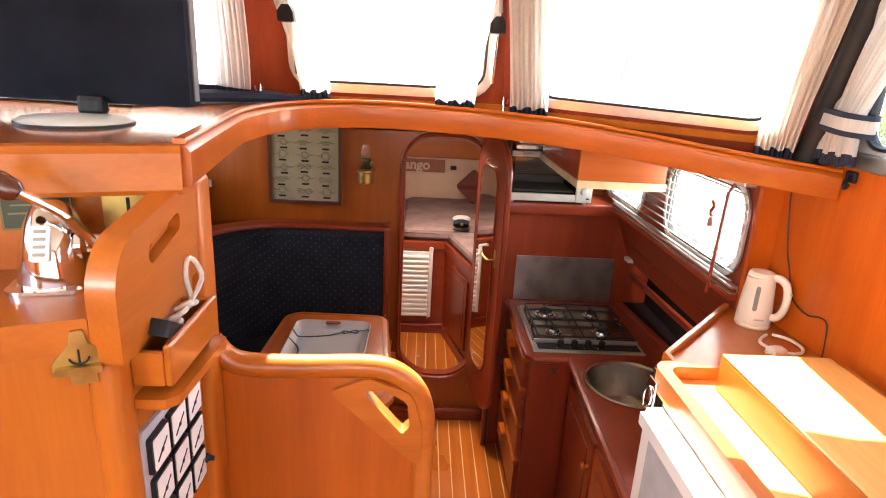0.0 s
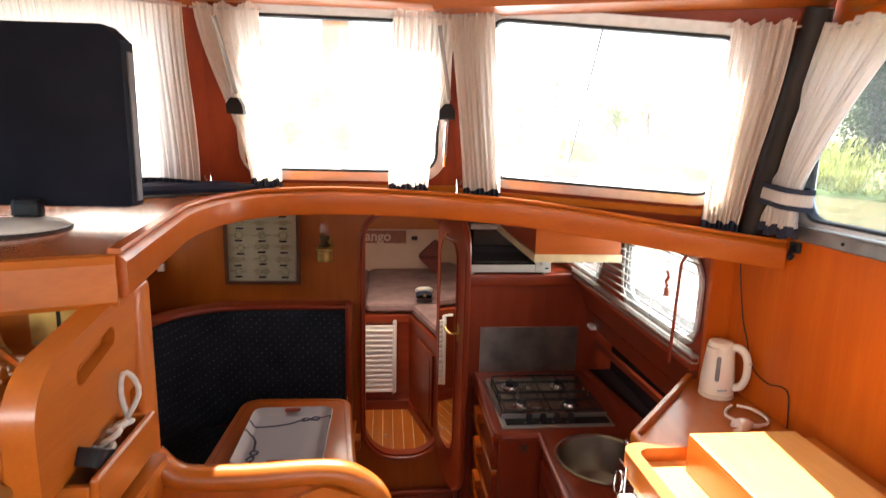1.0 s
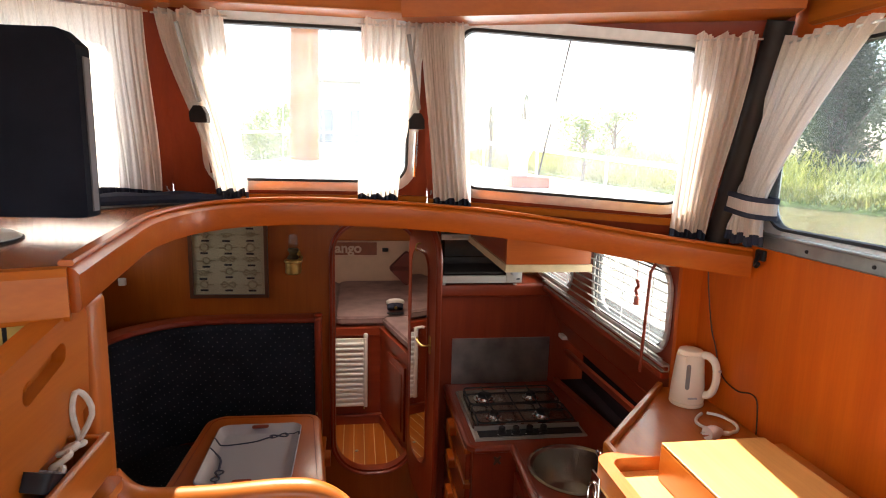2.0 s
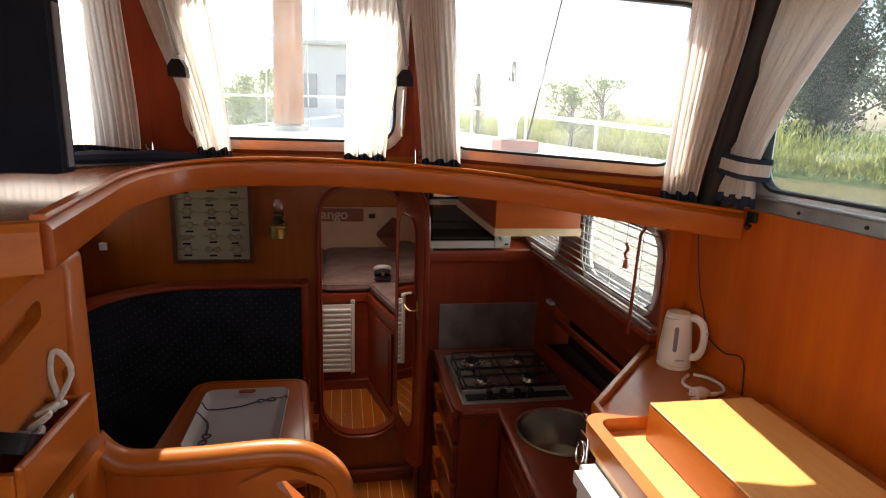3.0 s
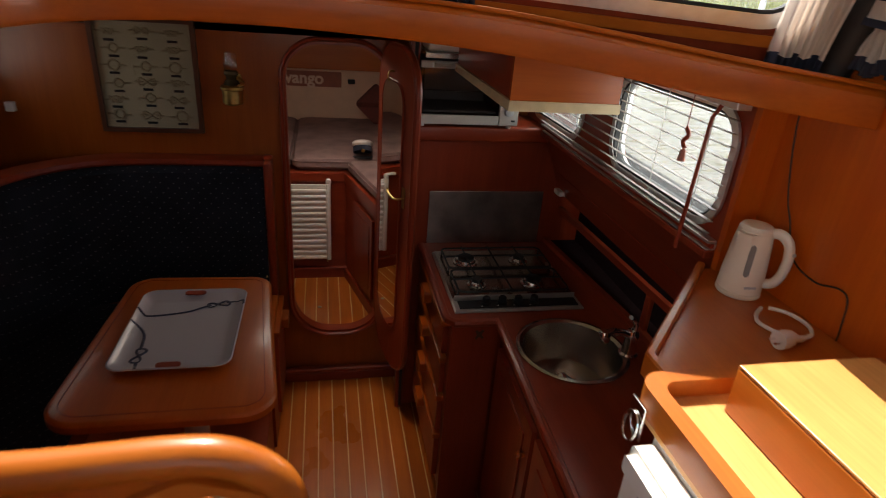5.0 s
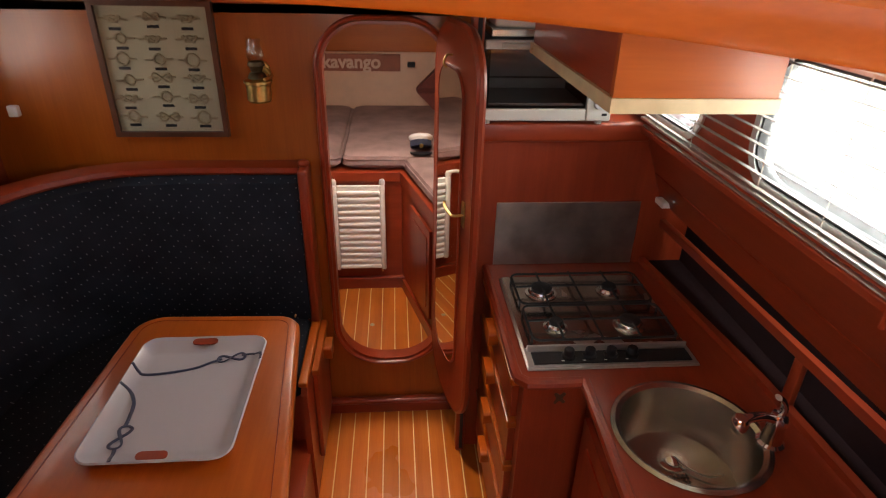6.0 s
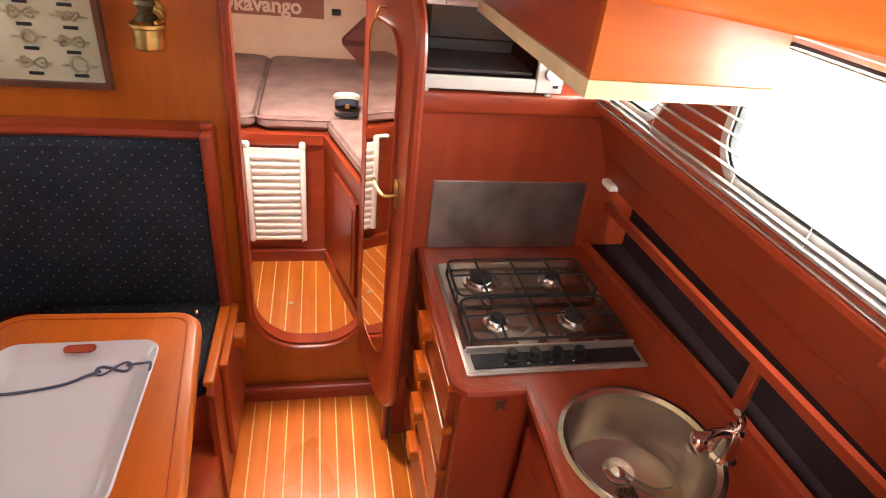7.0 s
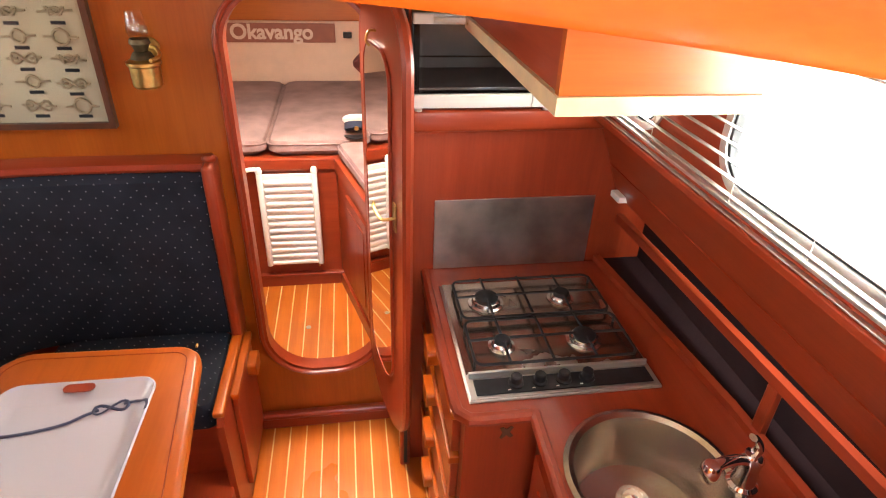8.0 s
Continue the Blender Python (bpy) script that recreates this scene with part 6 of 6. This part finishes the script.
kcord = thing("power_cord", (0.83, 1.40, 1.473), "white mains cord and plug lying looped on the shelf", "cord")
part("cable", bar(smooth_path([(0.845, 1.485, 1.478), (0.81, 1.455, 1.478), (0.795, 1.42, 1.478), (0.82, 1.375, 1.478), (0.87, 1.365, 1.478), (0.90, 1.40, 1.479), (0.885, 1.445, 1.485), (0.855, 1.475, 1.484)], 6), 0.0045, 8), WHITE, kcord, smooth=True)
part("cable", bar(smooth_path([(0.87, 1.367, 1.479), (0.84, 1.352, 1.48), (0.81, 1.345, 1.488)], 6), 0.0045, 8), WHITE, kcord, smooth=True)
part("plug", turned([(0, 0), (0.019, 0.0), (0.02, 0.02), (0.017, 0.034), (0.008, 0.05), (0, 0.051)], (0.768, 1.338, 1.492), 16, Matrix.Rotation(radians(12), 4, "Z") @ ROT_Y), WHITE, kcord, smooth=True)
for dy in (-0.0085, 0.0085):
    part("pin", bar([(0.768, 1.338 + dy, 1.492), (0.75, 1.336 + dy, 1.492)], 0.0025, 8), CHROME, kcord)
solid("wall_lead", bar(smooth_path([(0.91, 1.63, 1.96), (0.922, 1.635, 1.85), (0.924, 1.60, 1.715), (0.924, 1.57, 1.66), (0.924, 1.525, 1.582), (0.924, 1.45, 1.562), (0.924, 1.39, 1.578), (0.924, 1.361, 1.566), (0.924, 1.351, 1.50), (0.924, 1.35, 1.475)], 6), 0.002, 7), plain("brown_lead", (0.035, 0.014, 0.008), 0.5), "thin black lead running down the teak side panel", "cable", "", True)
hk = thing("coat_hook", (0.91, 1.30, 1.96), "black hook on the side panel under the curtain", "hook")
part("back", blk((0.916, 1.395, 1.955), (0.929, 1.43, 1.985), 0.004), BLACK, hk)
part("prong", bar(smooth_path([(0.92, 1.415, 1.975), (0.90, 1.40, 1.955), (0.89, 1.385, 1.945), (0.885, 1.37, 1.955)], 4), 0.006, 8), BLACK, hk, smooth=True)


# ---- curtains ----
def drape(name, m, top, bottom, v0, v1, folds, amp, label, depth=-0.056, waist=None, tie=0.0, lean=0.0):
    """A pleated curtain in the plane of m. top and bottom: its span along the wall; waist: a span gathered at the height tie."""
    c = thing(name, m @ Vector(((bottom[0] + bottom[1]) / 2, v0, depth)), label, "curtain", "curtains")
    n, k = folds * 8, 26
    even = 0.25 if folds > 30 else 1.0
    rg = random.Random(folds * 31 + int(bottom[0] * 1000))
    ph = [even * rg.uniform(-0.5, 0.5) for _ in range(folds + 2)]

    def at(s, t):
        if waist:
            if t < tie:
                f = t / tie
                a = bottom[0] + (waist[0] - bottom[0]) * f ** 0.7
                b = bottom[1] + (waist[1] - bottom[1]) * f ** 0.7
            else:
                f = ((t - tie) / (1 - tie)) ** 1.25
                a = waist[0] + (top[0] - waist[0]) * f
                b = waist[1] + (top[1] - waist[1]) * f
        else:
            f = t * t * (3 - 2 * t)
            a = bottom[0] + (top[0] - bottom[0]) * f
            b = bottom[1] + (top[1] - bottom[1]) * f
        i = s * folds
        wob = ph[int(i)] * (1 - i % 1) + ph[int(i) + 1] * (i % 1)
        w = math.sin(2 * math.pi * i + wob * 2.0) * amp * (0.75 + 0.5 * wob) * (1 - 0.35 * t)
        w += 0.35 * amp * math.sin(4 * math.pi * i + 3 * t + wob)
        return m @ Vector((a + (b - a) * (s + 0.012 * even * math.sin(2 * math.pi * i * 0.5 + 4 * t)), v0 + (v1 - v0) * t + 0.006 * math.sin(s * 17 + wob), depth + w))

    def sheet(t0, t1, kk):
        bm = bmesh.new()
        g = [[bm.verts.new(at(i / n, t0 + (t1 - t0) * j / kk)) for i in range(n + 1)] for j in range(kk + 1)]
        for j in range(kk):
            for i in range(n):
                bm.faces.new((g[j][i], g[j][i + 1], g[j + 1][i + 1], g[j + 1][i]))
        for f in bm.faces:
            f.smooth = True
        return bm

    part("drape_cloth", sheet(0.05, 1, k), CURTAIN, c)
    part("hem", sheet(0, 0.05, 3), NAVYTRIM, c, "navy hem")
    part("curtain_rod", bar([m @ Vector((min(top) - 0.01, v1 - 0.012, depth)), m @ Vector((max(top) + 0.01, v1 - 0.012, depth))], 0.003, 6), ALU, c)
    return c


PLEATED = "white pleated curtain with a navy hem beside the window"
drape("curtain", M_LEFT, (0.10, L_SIDE - 0.075), (0.10, L_SIDE - 0.045), 0.075, 0.575, 50, 0.0045, "white pleated curtain drawn fully across the window")
drape("curtain", M_MID, (0.03, 0.20), (0.135, 0.225), 0.075, 0.575, 8, 0.019, PLEATED)
drape("curtain", M_MID, (0.56, 0.735), (0.55, 0.675), 0.065, 0.575, 9, 0.019, PLEATED)
drape("curtain", M_RIGHT, (0.03, 0.155), (0.045, 0.165), 0.055, 0.58, 8, 0.018, PLEATED)
drape("curtain", M_RIGHT, (0.752, 0.895), (0.752, 0.848), -0.008, 0.535, 8, 0.021, PLEATED)
MSIDE = Matrix(((0, 0, 1, 0.93), (1, 0, 0, 0), (0, 1, 0, 0), (0, 0, 0, 1)))
side_c = drape("curtain", MSIDE, (1.08, 1.415), (1.365, 1.515), 2.0, 2.525, 11, 0.016, "white pleated side curtain gathered by a striped tie-back", -0.052, (1.375, 1.485), 0.2)
tb = smooth_path([(0.868, 1.545, 2.118), (0.850, 1.46, 2.112), (0.850, 1.375, 2.104), (0.90, 1.35, 2.10), (0.918, 1.40, 2.104), (0.915, 1.50, 2.112)], 5, True)
part("tie_back", sweep(bmesh.new(), tb[:-3], [(0.0, -0.026), (0.004, -0.026), (0.004, 0.026), (0.0, 0.026)]), CURTAIN, side_c, "white tie-back band with navy edges")
for dz in (-0.022, 0.022):
    part("tie_edge", sweep(bmesh.new(), [p + Vector((0, 0, dz)) for p in tb[:-3]], [(-0.003, -0.0065), (0.007, -0.0065), (0.007, 0.0065), (-0.003, 0.0065)]), NAVYTRIM, side_c, "navy edge stripe")
# dark corner post beside the side curtain
cp_ = bar([(0.868, 1.536, 1.985), (0.868, 1.368, 2.57)], 0.032, 14)
setting("trim_corner_post", cp_, plain("dark_post", (0.012, 0.008, 0.007), 0.6, 0, 0.3, 30, 0.05), "dark wooden corner post between front and side windows", "trim", True)

# gas struts of the opening window
for u, lab in ((0.112, 1), (0.712, -1)):
    st = thing("window_strut", M_MID @ Vector((u, 0.3, -0.02)), "steel window strut with a black clamp", "window strut", "window struts")
    part("rod", bar([M_MID @ Vector((u + 0.012, 0.345, -0.085)), M_MID @ Vector((u - 0.025, 0.54, -0.08))], 0.006, 10), DULLSTEEL, st, smooth=True)
    part("rod_end", turned([(0, -0.008), (0.009, -0.004), (0.009, 0.006), (0, 0.012)], M_MID @ Vector((u - 0.025, 0.55, -0.04)), 10), BLACK, st, smooth=True)
    bm = bmesh.new()
    slab(bm, rounded([(u - 0.016, 0.29), (u + 0.03, 0.29), (u + 0.028, 0.316), (u + 0.018, 0.334), (u - 0.002, 0.334), (u - 0.016, 0.316)], 0.004, 3), M_MID, -0.10, -0.06)
    part("clamp", bm, BLACK, st, "black clamp knob")
    part("lower_rod", bar([M_MID @ Vector((u + 0.012, 0.285, -0.045)), M_MID @ Vector((u + 0.012, 0.15, -0.03))], 0.006, 10), CHROME, st, smooth=True)
for u in (-0.03, 0.80):
    bm = bmesh.new()
    for du in (-0.018, 0.018):
        tube(bm, smooth_path([M_MID @ Vector((u + du, 0.09, -0.004)), M_MID @ Vector((u + du, 0.095, -0.02)), M_MID @ Vector((u + du, 0.105, -0.022))], 4), 0.0022, 6)
    solid("curtain_hook", bm, DULLSTEEL, "small steel curtain hooks on the teak post", "hook", "curtain hooks", True)

# ---- lamps ----
dl = thing("ceiling_lamp", (-0.05, 2.62, 1.95), "small round ceiling lamp over the walkway", "lamp")
part("rim", turned([(0.04, 0.0), (0.05, 0.0), (0.052, 0.012), (0.04, 0.016), (0.038, 0.004)], (-0.05, 2.62, 1.95), 24), CHROME, dl, smooth=True)
lamp_l = bpy.data.lights.new("ceiling_bulb", "SPOT")
lamp_l.energy, lamp_l.spot_size, lamp_l.spot_blend, lamp_l.shadow_soft_size = 13.0, radians(36), 1.0, 0.03
lamp_l.color = (1.0, 0.76, 0.5)
lo_ = new("ceiling_bulb", lamp_l)
lo_.matrix_basis = look((-0.05, 2.62, 1.945), (0.02, 2.72, 0.0))

# ---- outside ----
WATER = 0.35
m_w, nt_w, b_w = nodes_of("river_water")
nw = noise_of(nt_w, 1.2, 5, (1, 2.5, 1))
bw = nt_w.nodes.new("ShaderNodeBump")
bw.inputs["Strength"].default_value, bw.inputs["Distance"].default_value = 0.5, 0.2
nt_w.links.new(nw.outputs["Fac"], bw.inputs["Height"])
nt_w.links.new(bw.outputs["Normal"], b_w.inputs["Normal"])
b_w.inputs["Base Color"].default_value = (0.16, 0.13, 0.075, 1)
b_w.inputs["Roughness"].default_value = 0.12
hull_line = [(-2.05, -4.5), (1.4, -4.5), (1.4, 5.0), (0.4, 8.2), (-0.33, 9.0), (-1.1, 8.2), (-2.05, 5.0)]
setting("water", plate(rect(-600, -400, 900, 900), XY, WATER - 0.05, WATER, [hull_line]), m_w, "brownish green river water round the moored boat", "water")


def leafy(name, lo, hi, through_=0.45):
    """Leaf colours that vary blade by blade; thin leaves let part of the sun through."""
    m, nt, b = nodes_of(name)
    geo = nt.nodes.new("ShaderNodeNewGeometry")
    r = ramp(nt, [(0.0, lo), (1.0, hi)])
    nt.links.new(geo.outputs["Random Per Island"], r.inputs["Fac"])
    nt.links.new(r.outputs["Color"], b.inputs["Base Color"])
    b.inputs["Roughness"].default_value = 0.6
    tl = nt.nodes.new("ShaderNodeBsdfTranslucent")
    nt.links.new(r.outputs["Color"], tl.inputs["Color"])
    mx = nt.nodes.new("ShaderNodeMixShader")
    mx.inputs[0].default_value = through_
    nt.links.new(b.outputs[0], mx.inputs[1])
    nt.links.new(tl.outputs[0], mx.inputs[2])
    nt.links.new(mx.outputs[0], nt.nodes["Material Output"].inputs["Surface"])
    return m


REED = leafy("reed_green", (0.22, 0.25, 0.055), (0.50, 0.50, 0.17))
LEAF = leafy("tree_leaf", (0.07, 0.12, 0.025), (0.20, 0.27, 0.07))
PALELEAF = leafy("pale_leaf", (0.15, 0.21, 0.05), (0.36, 0.42, 0.15))
DARKLEAF = leafy("cypress_leaf", (0.03, 0.05, 0.02), (0.07, 0.10, 0.035))
BARK = plain("bark", (0.10, 0.075, 0.05), 0.9, 0, 0.3, 30, 0.4)
GRASS = plain("bank_grass", (0.09, 0.14, 0.03), 0.9, 0, 0.4, 1.5, 0.4)


def bank_line(t):
    """The shore to starboard, curving away ahead."""
    return Vector((17.0 + 1.5 * math.sin(t * 0.15) - 0.028 * max(0, t - 20) ** 1.25, t, 0))


bm = bmesh.new()
far = [bank_line(t) for t in range(-40, 121, 4)]
a = [bm.verts.new((p.x, p.y, WATER - 0.2)) for p in far]
b_ = [bm.verts.new((p.x + 1.2, p.y, WATER + 0.35)) for p in far]
c_ = [bm.verts.new((p.x + 300, p.y + 40, WATER + 0.6)) for p in far]
for r0, r1 in ((a, b_), (b_, c_)):
    for i in range(len(far) - 1):
        bm.faces.new((r0[i], r0[i + 1], r1[i + 1], r1[i]))
setting("ground", bm, GRASS, "grassy river bank", "ground")


rg = random.Random(3)
vv, ff = [], []
for i in range(52000):
    t = rg.uniform(-2, 75)
    inland = rg.uniform(0, 1) ** 1.6 * 5.0
    top = (1.35 + 0.25 * math.sin(t * 0.9) * math.sin(t * 0.37 + 1) + 0.22 * math.sin(t * 2.3 + inland)) * min(1.25, 0.55 + 0.5 * inland)
    z = rg.uniform(0.0, 1.0) ** 0.75 * top
    p = bank_line(t) + Vector((inland, 0, WATER + 0.1 + z))
    up = Vector((rg.gauss(0, 0.35), rg.gauss(0, 0.35), 1)).normalized() * rg.uniform(0.16, 0.42)
    an = rg.uniform(0, 6.28)
    s = Vector((math.cos(an), math.sin(an), 0)) * rg.uniform(0.018, 0.045)
    k = len(vv)
    vv += [p - s * 0.5, p + s * 0.5, p + up * 0.55 + s, p + up * 0.55 - s, p + up]
    ff += [(k, k + 1, k + 2, k + 3), (k + 3, k + 2, k + 4)]
me = bpy.data.meshes.new("reeds")
me.from_pydata(vv, [], ff)
me.materials.append(REED)
tagged(new("reeds", me), "tall green reeds along the river bank", "reeds", "", "stuff")


def tree(at, h, w, mat, label, cat="tree", narrow=False, count=2600, seed=1):
    """A tapered trunk with limbs and a ragged crown of many small leaves."""
    rg = random.Random(seed)
    t = thing("tree", at, label, cat, "bank trees")
    base = Vector(at)
    bm = bmesh.new()
    tube(bm, [base, base + Vector((0.1, 0, h * 0.4)), base + Vector((0, 0.1, h * 0.85))], lambda s: 0.035 * h * (1 - 0.8 * s), 8)
    tips = []
    for i in range(14):
        z = rg.uniform(0.25, 0.85) * h
        an = rg.uniform(0, 6.28)
        r = w * (0.5 if not narrow else 0.4) * rg.uniform(0.5, 1.0)
        tip = base + Vector((math.cos(an) * r, math.sin(an) * r, z + 0.12 * h))
        tube(bm, [base + Vector((0, 0, z * 0.8)), tip], lambda s: 0.012 * h * (1 - 0.7 * s), 5)
        tips.append(tip)
    part("trunk", bm, BARK, t)
    vs, fs = [], []
    for i in range(count):
        if narrow:
            z = rg.random() ** 0.8
            rr = w * 0.5 * (1 - z) ** 0.55 * (0.35 + 0.65 * min(1, z * 6)) * rg.uniform(0.3, 1.1)
            an = rg.uniform(0, 6.28)
            c = base + Vector((math.cos(an) * rr, math.sin(an) * rr, 0.06 * h + z * h * 0.94))
        else:
            c = rg.choice(tips) + Vector((rg.gauss(0, 1), rg.gauss(0, 1), rg.gauss(0, 0.8))) * w * 0.10
        s = rg.uniform(0.5, 1.0) * (0.026 * w + 0.03)
        u = Vector((rg.gauss(0, 1), rg.gauss(0, 1), rg.gauss(0, 1))).normalized() * s
        v = Vector((rg.gauss(0, 1), rg.gauss(0, 1), rg.gauss(0, 1))).normalized() * s * 0.7
        k = len(vs)
        vs += [c - base - u, c - base + v, c - base + u, c - base - v]
        fs.append((k, k + 1, k + 2, k + 3))
    me = bpy.data.meshes.new("crown")
    me.from_pydata(vs, [], fs)
    me.materials.append(mat)
    o = new("crown", me)
    o.parent = t
    return t


for at, h, w, nar, n, mat, lab, sd in (
        ((20.5, 23.0, WATER), 9.5, 3.4, True, 14000, DARKLEAF, "tall dark cypress on the river bank", 11),
        ((21.0, 17.5, WATER), 7.0, 3.0, False, 6500, PALELEAF, "light green poplar on the river bank", 12),
        ((25.0, 27.0, WATER), 8.0, 5.0, False, 9000, DARKLEAF, "dark green tree behind the reeds", 13),
        ((14.6, 37.0, WATER), 4.3, 3.0, False, 3000, LEAF, "broad bushy tree behind the reeds", 14),
        ((17.6, 39.0, WATER), 4.8, 2.6, False, 2600, LEAF, "broad bushy tree behind the reeds", 15),
        ((12.4, 43.5, WATER), 6.2, 1.7, True, 1800, DARKLEAF, "slim dark cypress far along the bank", 16),
        ((10.3, 46.0, WATER), 5.4, 1.5, True, 1800, DARKLEAF, "slim dark cypress far along the bank", 17),
        ((-5.5, 42.0, WATER), 4.6, 3.6, False, 2600, LEAF, "round-headed tree far ahead across the water", 18),
        ((-7.6, 38.0, WATER), 3.0, 4.6, False, 3000, LEAF, "low dense shrub on the far shore", 20),
        ((-4.0, 39.5, WATER), 2.7, 4.2, False, 3000, LEAF, "low dense shrub on the far shore", 21),
        ((-11.5, 40.0, WATER), 3.4, 4.8, False, 3000, LEAF, "low dense shrub on the far shore", 22),
        ((-1.0, 48.0, WATER), 4.4, 3.4, False, 2200, LEAF, "round-headed tree far ahead across the water", 19)):
    tree(at, h, w, mat, lab, "tree", nar, n, sd)

# far shore ahead
bm = bmesh.new()
far_s = [(-160, 55), (-40, 50), (-12, 47), (2, 52), (12.5, 62), (40, 90), (200, 160)]
a = [bm.verts.new((x, y, WATER - 0.1)) for x, y in far_s]
b_ = [bm.verts.new((x, y + 3, WATER + 0.9)) for x, y in far_s]
c_ = [bm.verts.new((x * 2, y + 500, WATER + 1.4)) for x, y in far_s]
for r0, r1 in ((a, b_), (b_, c_)):
    for i in range(len(far_s) - 1):
        bm.faces.new((r0[i], r0[i + 1], r1[i + 1], r1[i]))
setting("ground_far_shore", bm, GRASS, "low green far shore ahead", "ground")

# own foredeck: mast, ventilator, guard rail
MASTW = wood("mast_timber", "z", (0.24, 0.07, 0.014), (0.44, 0.14, 0.028), (0.66, 0.27, 0.08), rough=0.45)
ms = thing("mast", (-0.69, 6.0, 2.045), "orange varnished wooden mast on the foredeck", "mast")
part("spar", bar([(-0.69, 6.0, 2.045), (-0.66, 5.95, 4.0), (-0.64, 5.9, 6.5)], lambda s: 0.145 - 0.03 * s, 20), MASTW, ms, smooth=True)
part("mast_collar", turned([(0.15, 0), (0.19, 0.0), (0.19, 0.05), (0.15, 0.06)], (-0.69, 6.0, 2.045), 24), DULLSTEEL, ms, smooth=True)
for dx in (-0.2, 0.2):
    part("halyard", bar([(-0.69 + dx, 5.9, 2.06), (-0.66 + dx * 0.5, 5.9, 6.4)], 0.007, 6), ROPE, ms)
vt = thing("deck_ventilator", (0.72, 3.1, 2.045), "white mushroom ventilator on a red base box", "ventilator")
part("base_box", blk((0.64, 3.0, 2.045), (0.85, 3.2, 2.105), 0.006), REDPAINT, vt, "red painted base")
part("cowl", turned([(0.05, 0.06), (0.05, 0.15), (0.07, 0.19), (0.085, 0.25), (0.08, 0.31), (0.055, 0.35), (0, 0.365)], (0.70, 3.1, 2.045), 24), GELCOAT, vt, smooth=True)
gr = thing("guard_rail", (1.0, 4.0, 2.045), "white guard rail round the foredeck", "railing")
rail_pts = smooth_path([(1.30, 1.9, 2.16), (1.28, 3.0, 2.20), (1.15, 4.6, 2.27), (0.75, 6.2, 2.36), (-0.33, 7.4, 2.42), (-1.42, 6.2, 2.36), (-1.82, 4.6, 2.27), (-1.95, 3.0, 2.2)], 6)
part("top_rail", bar(rail_pts, 0.013, 10), GELCOAT, gr, smooth=True)
for i in range(3, len(rail_pts) - 1, 4):
    p = rail_pts[i]
    part("stanchion", bar([(p.x, p.y, 2.045), p], 0.01, 8), GELCOAT, gr, smooth=True)
rg_ = thing("rigging_wire", (1.2, 3.8, 2.05), "thin dark rigging wire with a turnbuckle", "rigging")
part("wire", bar([(1.05, 3.86, 2.05), (1.19, 3.72, 3.0), (1.6, 3.3, 6.0)], 0.006, 6), BLACK, rg_)
part("turnbuckle", bar([(1.105, 3.80, 2.42), (1.13, 3.78, 2.56)], 0.009, 8), DULLSTEEL, rg_)
solid("mooring_line", bar(smooth_path([(-0.2, 6.6, 2.2), (-3, 9, 1.9), (-6, 12, 2.1)], 8), 0.012, 6), ROPE, "pale mooring line running from the bow", "rope")

# moored neighbour ahead
nb = thing("moored_boat", (0.3, 15.0, WATER), "white moored motor boat with a blue-glazed wheelhouse", "boat")
part("hull", plate(rounded([(-2.2, 12.5), (2.5, 12.5), (2.8, 17.5), (0.4, 21.5), (-2.0, 17.5)], 0.3), XY, WATER - 0.2, WATER + 1.3), GELCOAT, nb)
part("rubbing_strake", plate(grow(rounded([(-2.2, 12.5), (2.5, 12.5), (2.8, 17.5), (0.4, 21.5), (-2.0, 17.5)], 0.3), 0.04), XY, WATER + 1.1, WATER + 1.18), NAVYTRIM, nb)
part("deckhouse", blk((-1.5, 13.2, WATER + 1.3), (1.9, 16.5, WATER + 3.3), 0.12, 3), GELCOAT, nb)
part("wheelhouse_roof", blk((-1.65, 13.0, WATER + 3.3), (2.05, 16.7, WATER + 3.4), 0.04), GELCOAT, nb)
BLUEGL = plain("blue_glass", (0.26, 0.31, 0.36), 0.12, 0.2)
for x in (-1.2, -0.3, 0.6, 1.3):
    w = part("deckhouse_window", blk((x, 13.17, WATER + 2.0), (x + 0.5, 13.21, WATER + 2.7), 0.02), BLUEGL, nb)
bars = [part("name_bar", blk((1.25 + i * 0.14, 12.47, WATER + 0.7), (1.34 + i * 0.14, 12.499, WATER + 0.85)), NAVYTRIM, nb) for i in range(6)]
for x in (-0.8, 1.5):
    part("boat_mast", bar([(x, 15.0, WATER + 3.4), (x, 15.0, WATER + 6.4)], 0.05, 8), ALU, nb)


# ---- floor planks, the last pieces ----
def planks(parent, x0, x1, y0, y1, z, pitch, seam):
    shared = {}
    x = x0
    while x + pitch * 0.5 < x1:
        w = min(pitch - seam, x1 - x)
        key = round(w, 4)
        if key not in shared:
            bm = blk((0, 0, -0.012), (w, y1 - y0, 0), 0.0012, 1)
            me = bpy.data.meshes.new("plank")
            bm.to_mesh(me)
            bm.free()
            me.materials.append(PLANK)
            shared[key] = me
        o = new("plank", shared[key])
        o.parent = parent
        o.location = Vector((x, y0, z)) - parent.location
        x += pitch


planks(bpy.data.objects["floor_galley_base"], -0.385, 0.60, 0.955, 3.248, 0.0, 0.0705, 0.0055)
planks(bpy.data.objects["floor_fore_base"], -0.54, 0.24, 3.292, 4.045, 0.23, 0.0705, 0.0055)
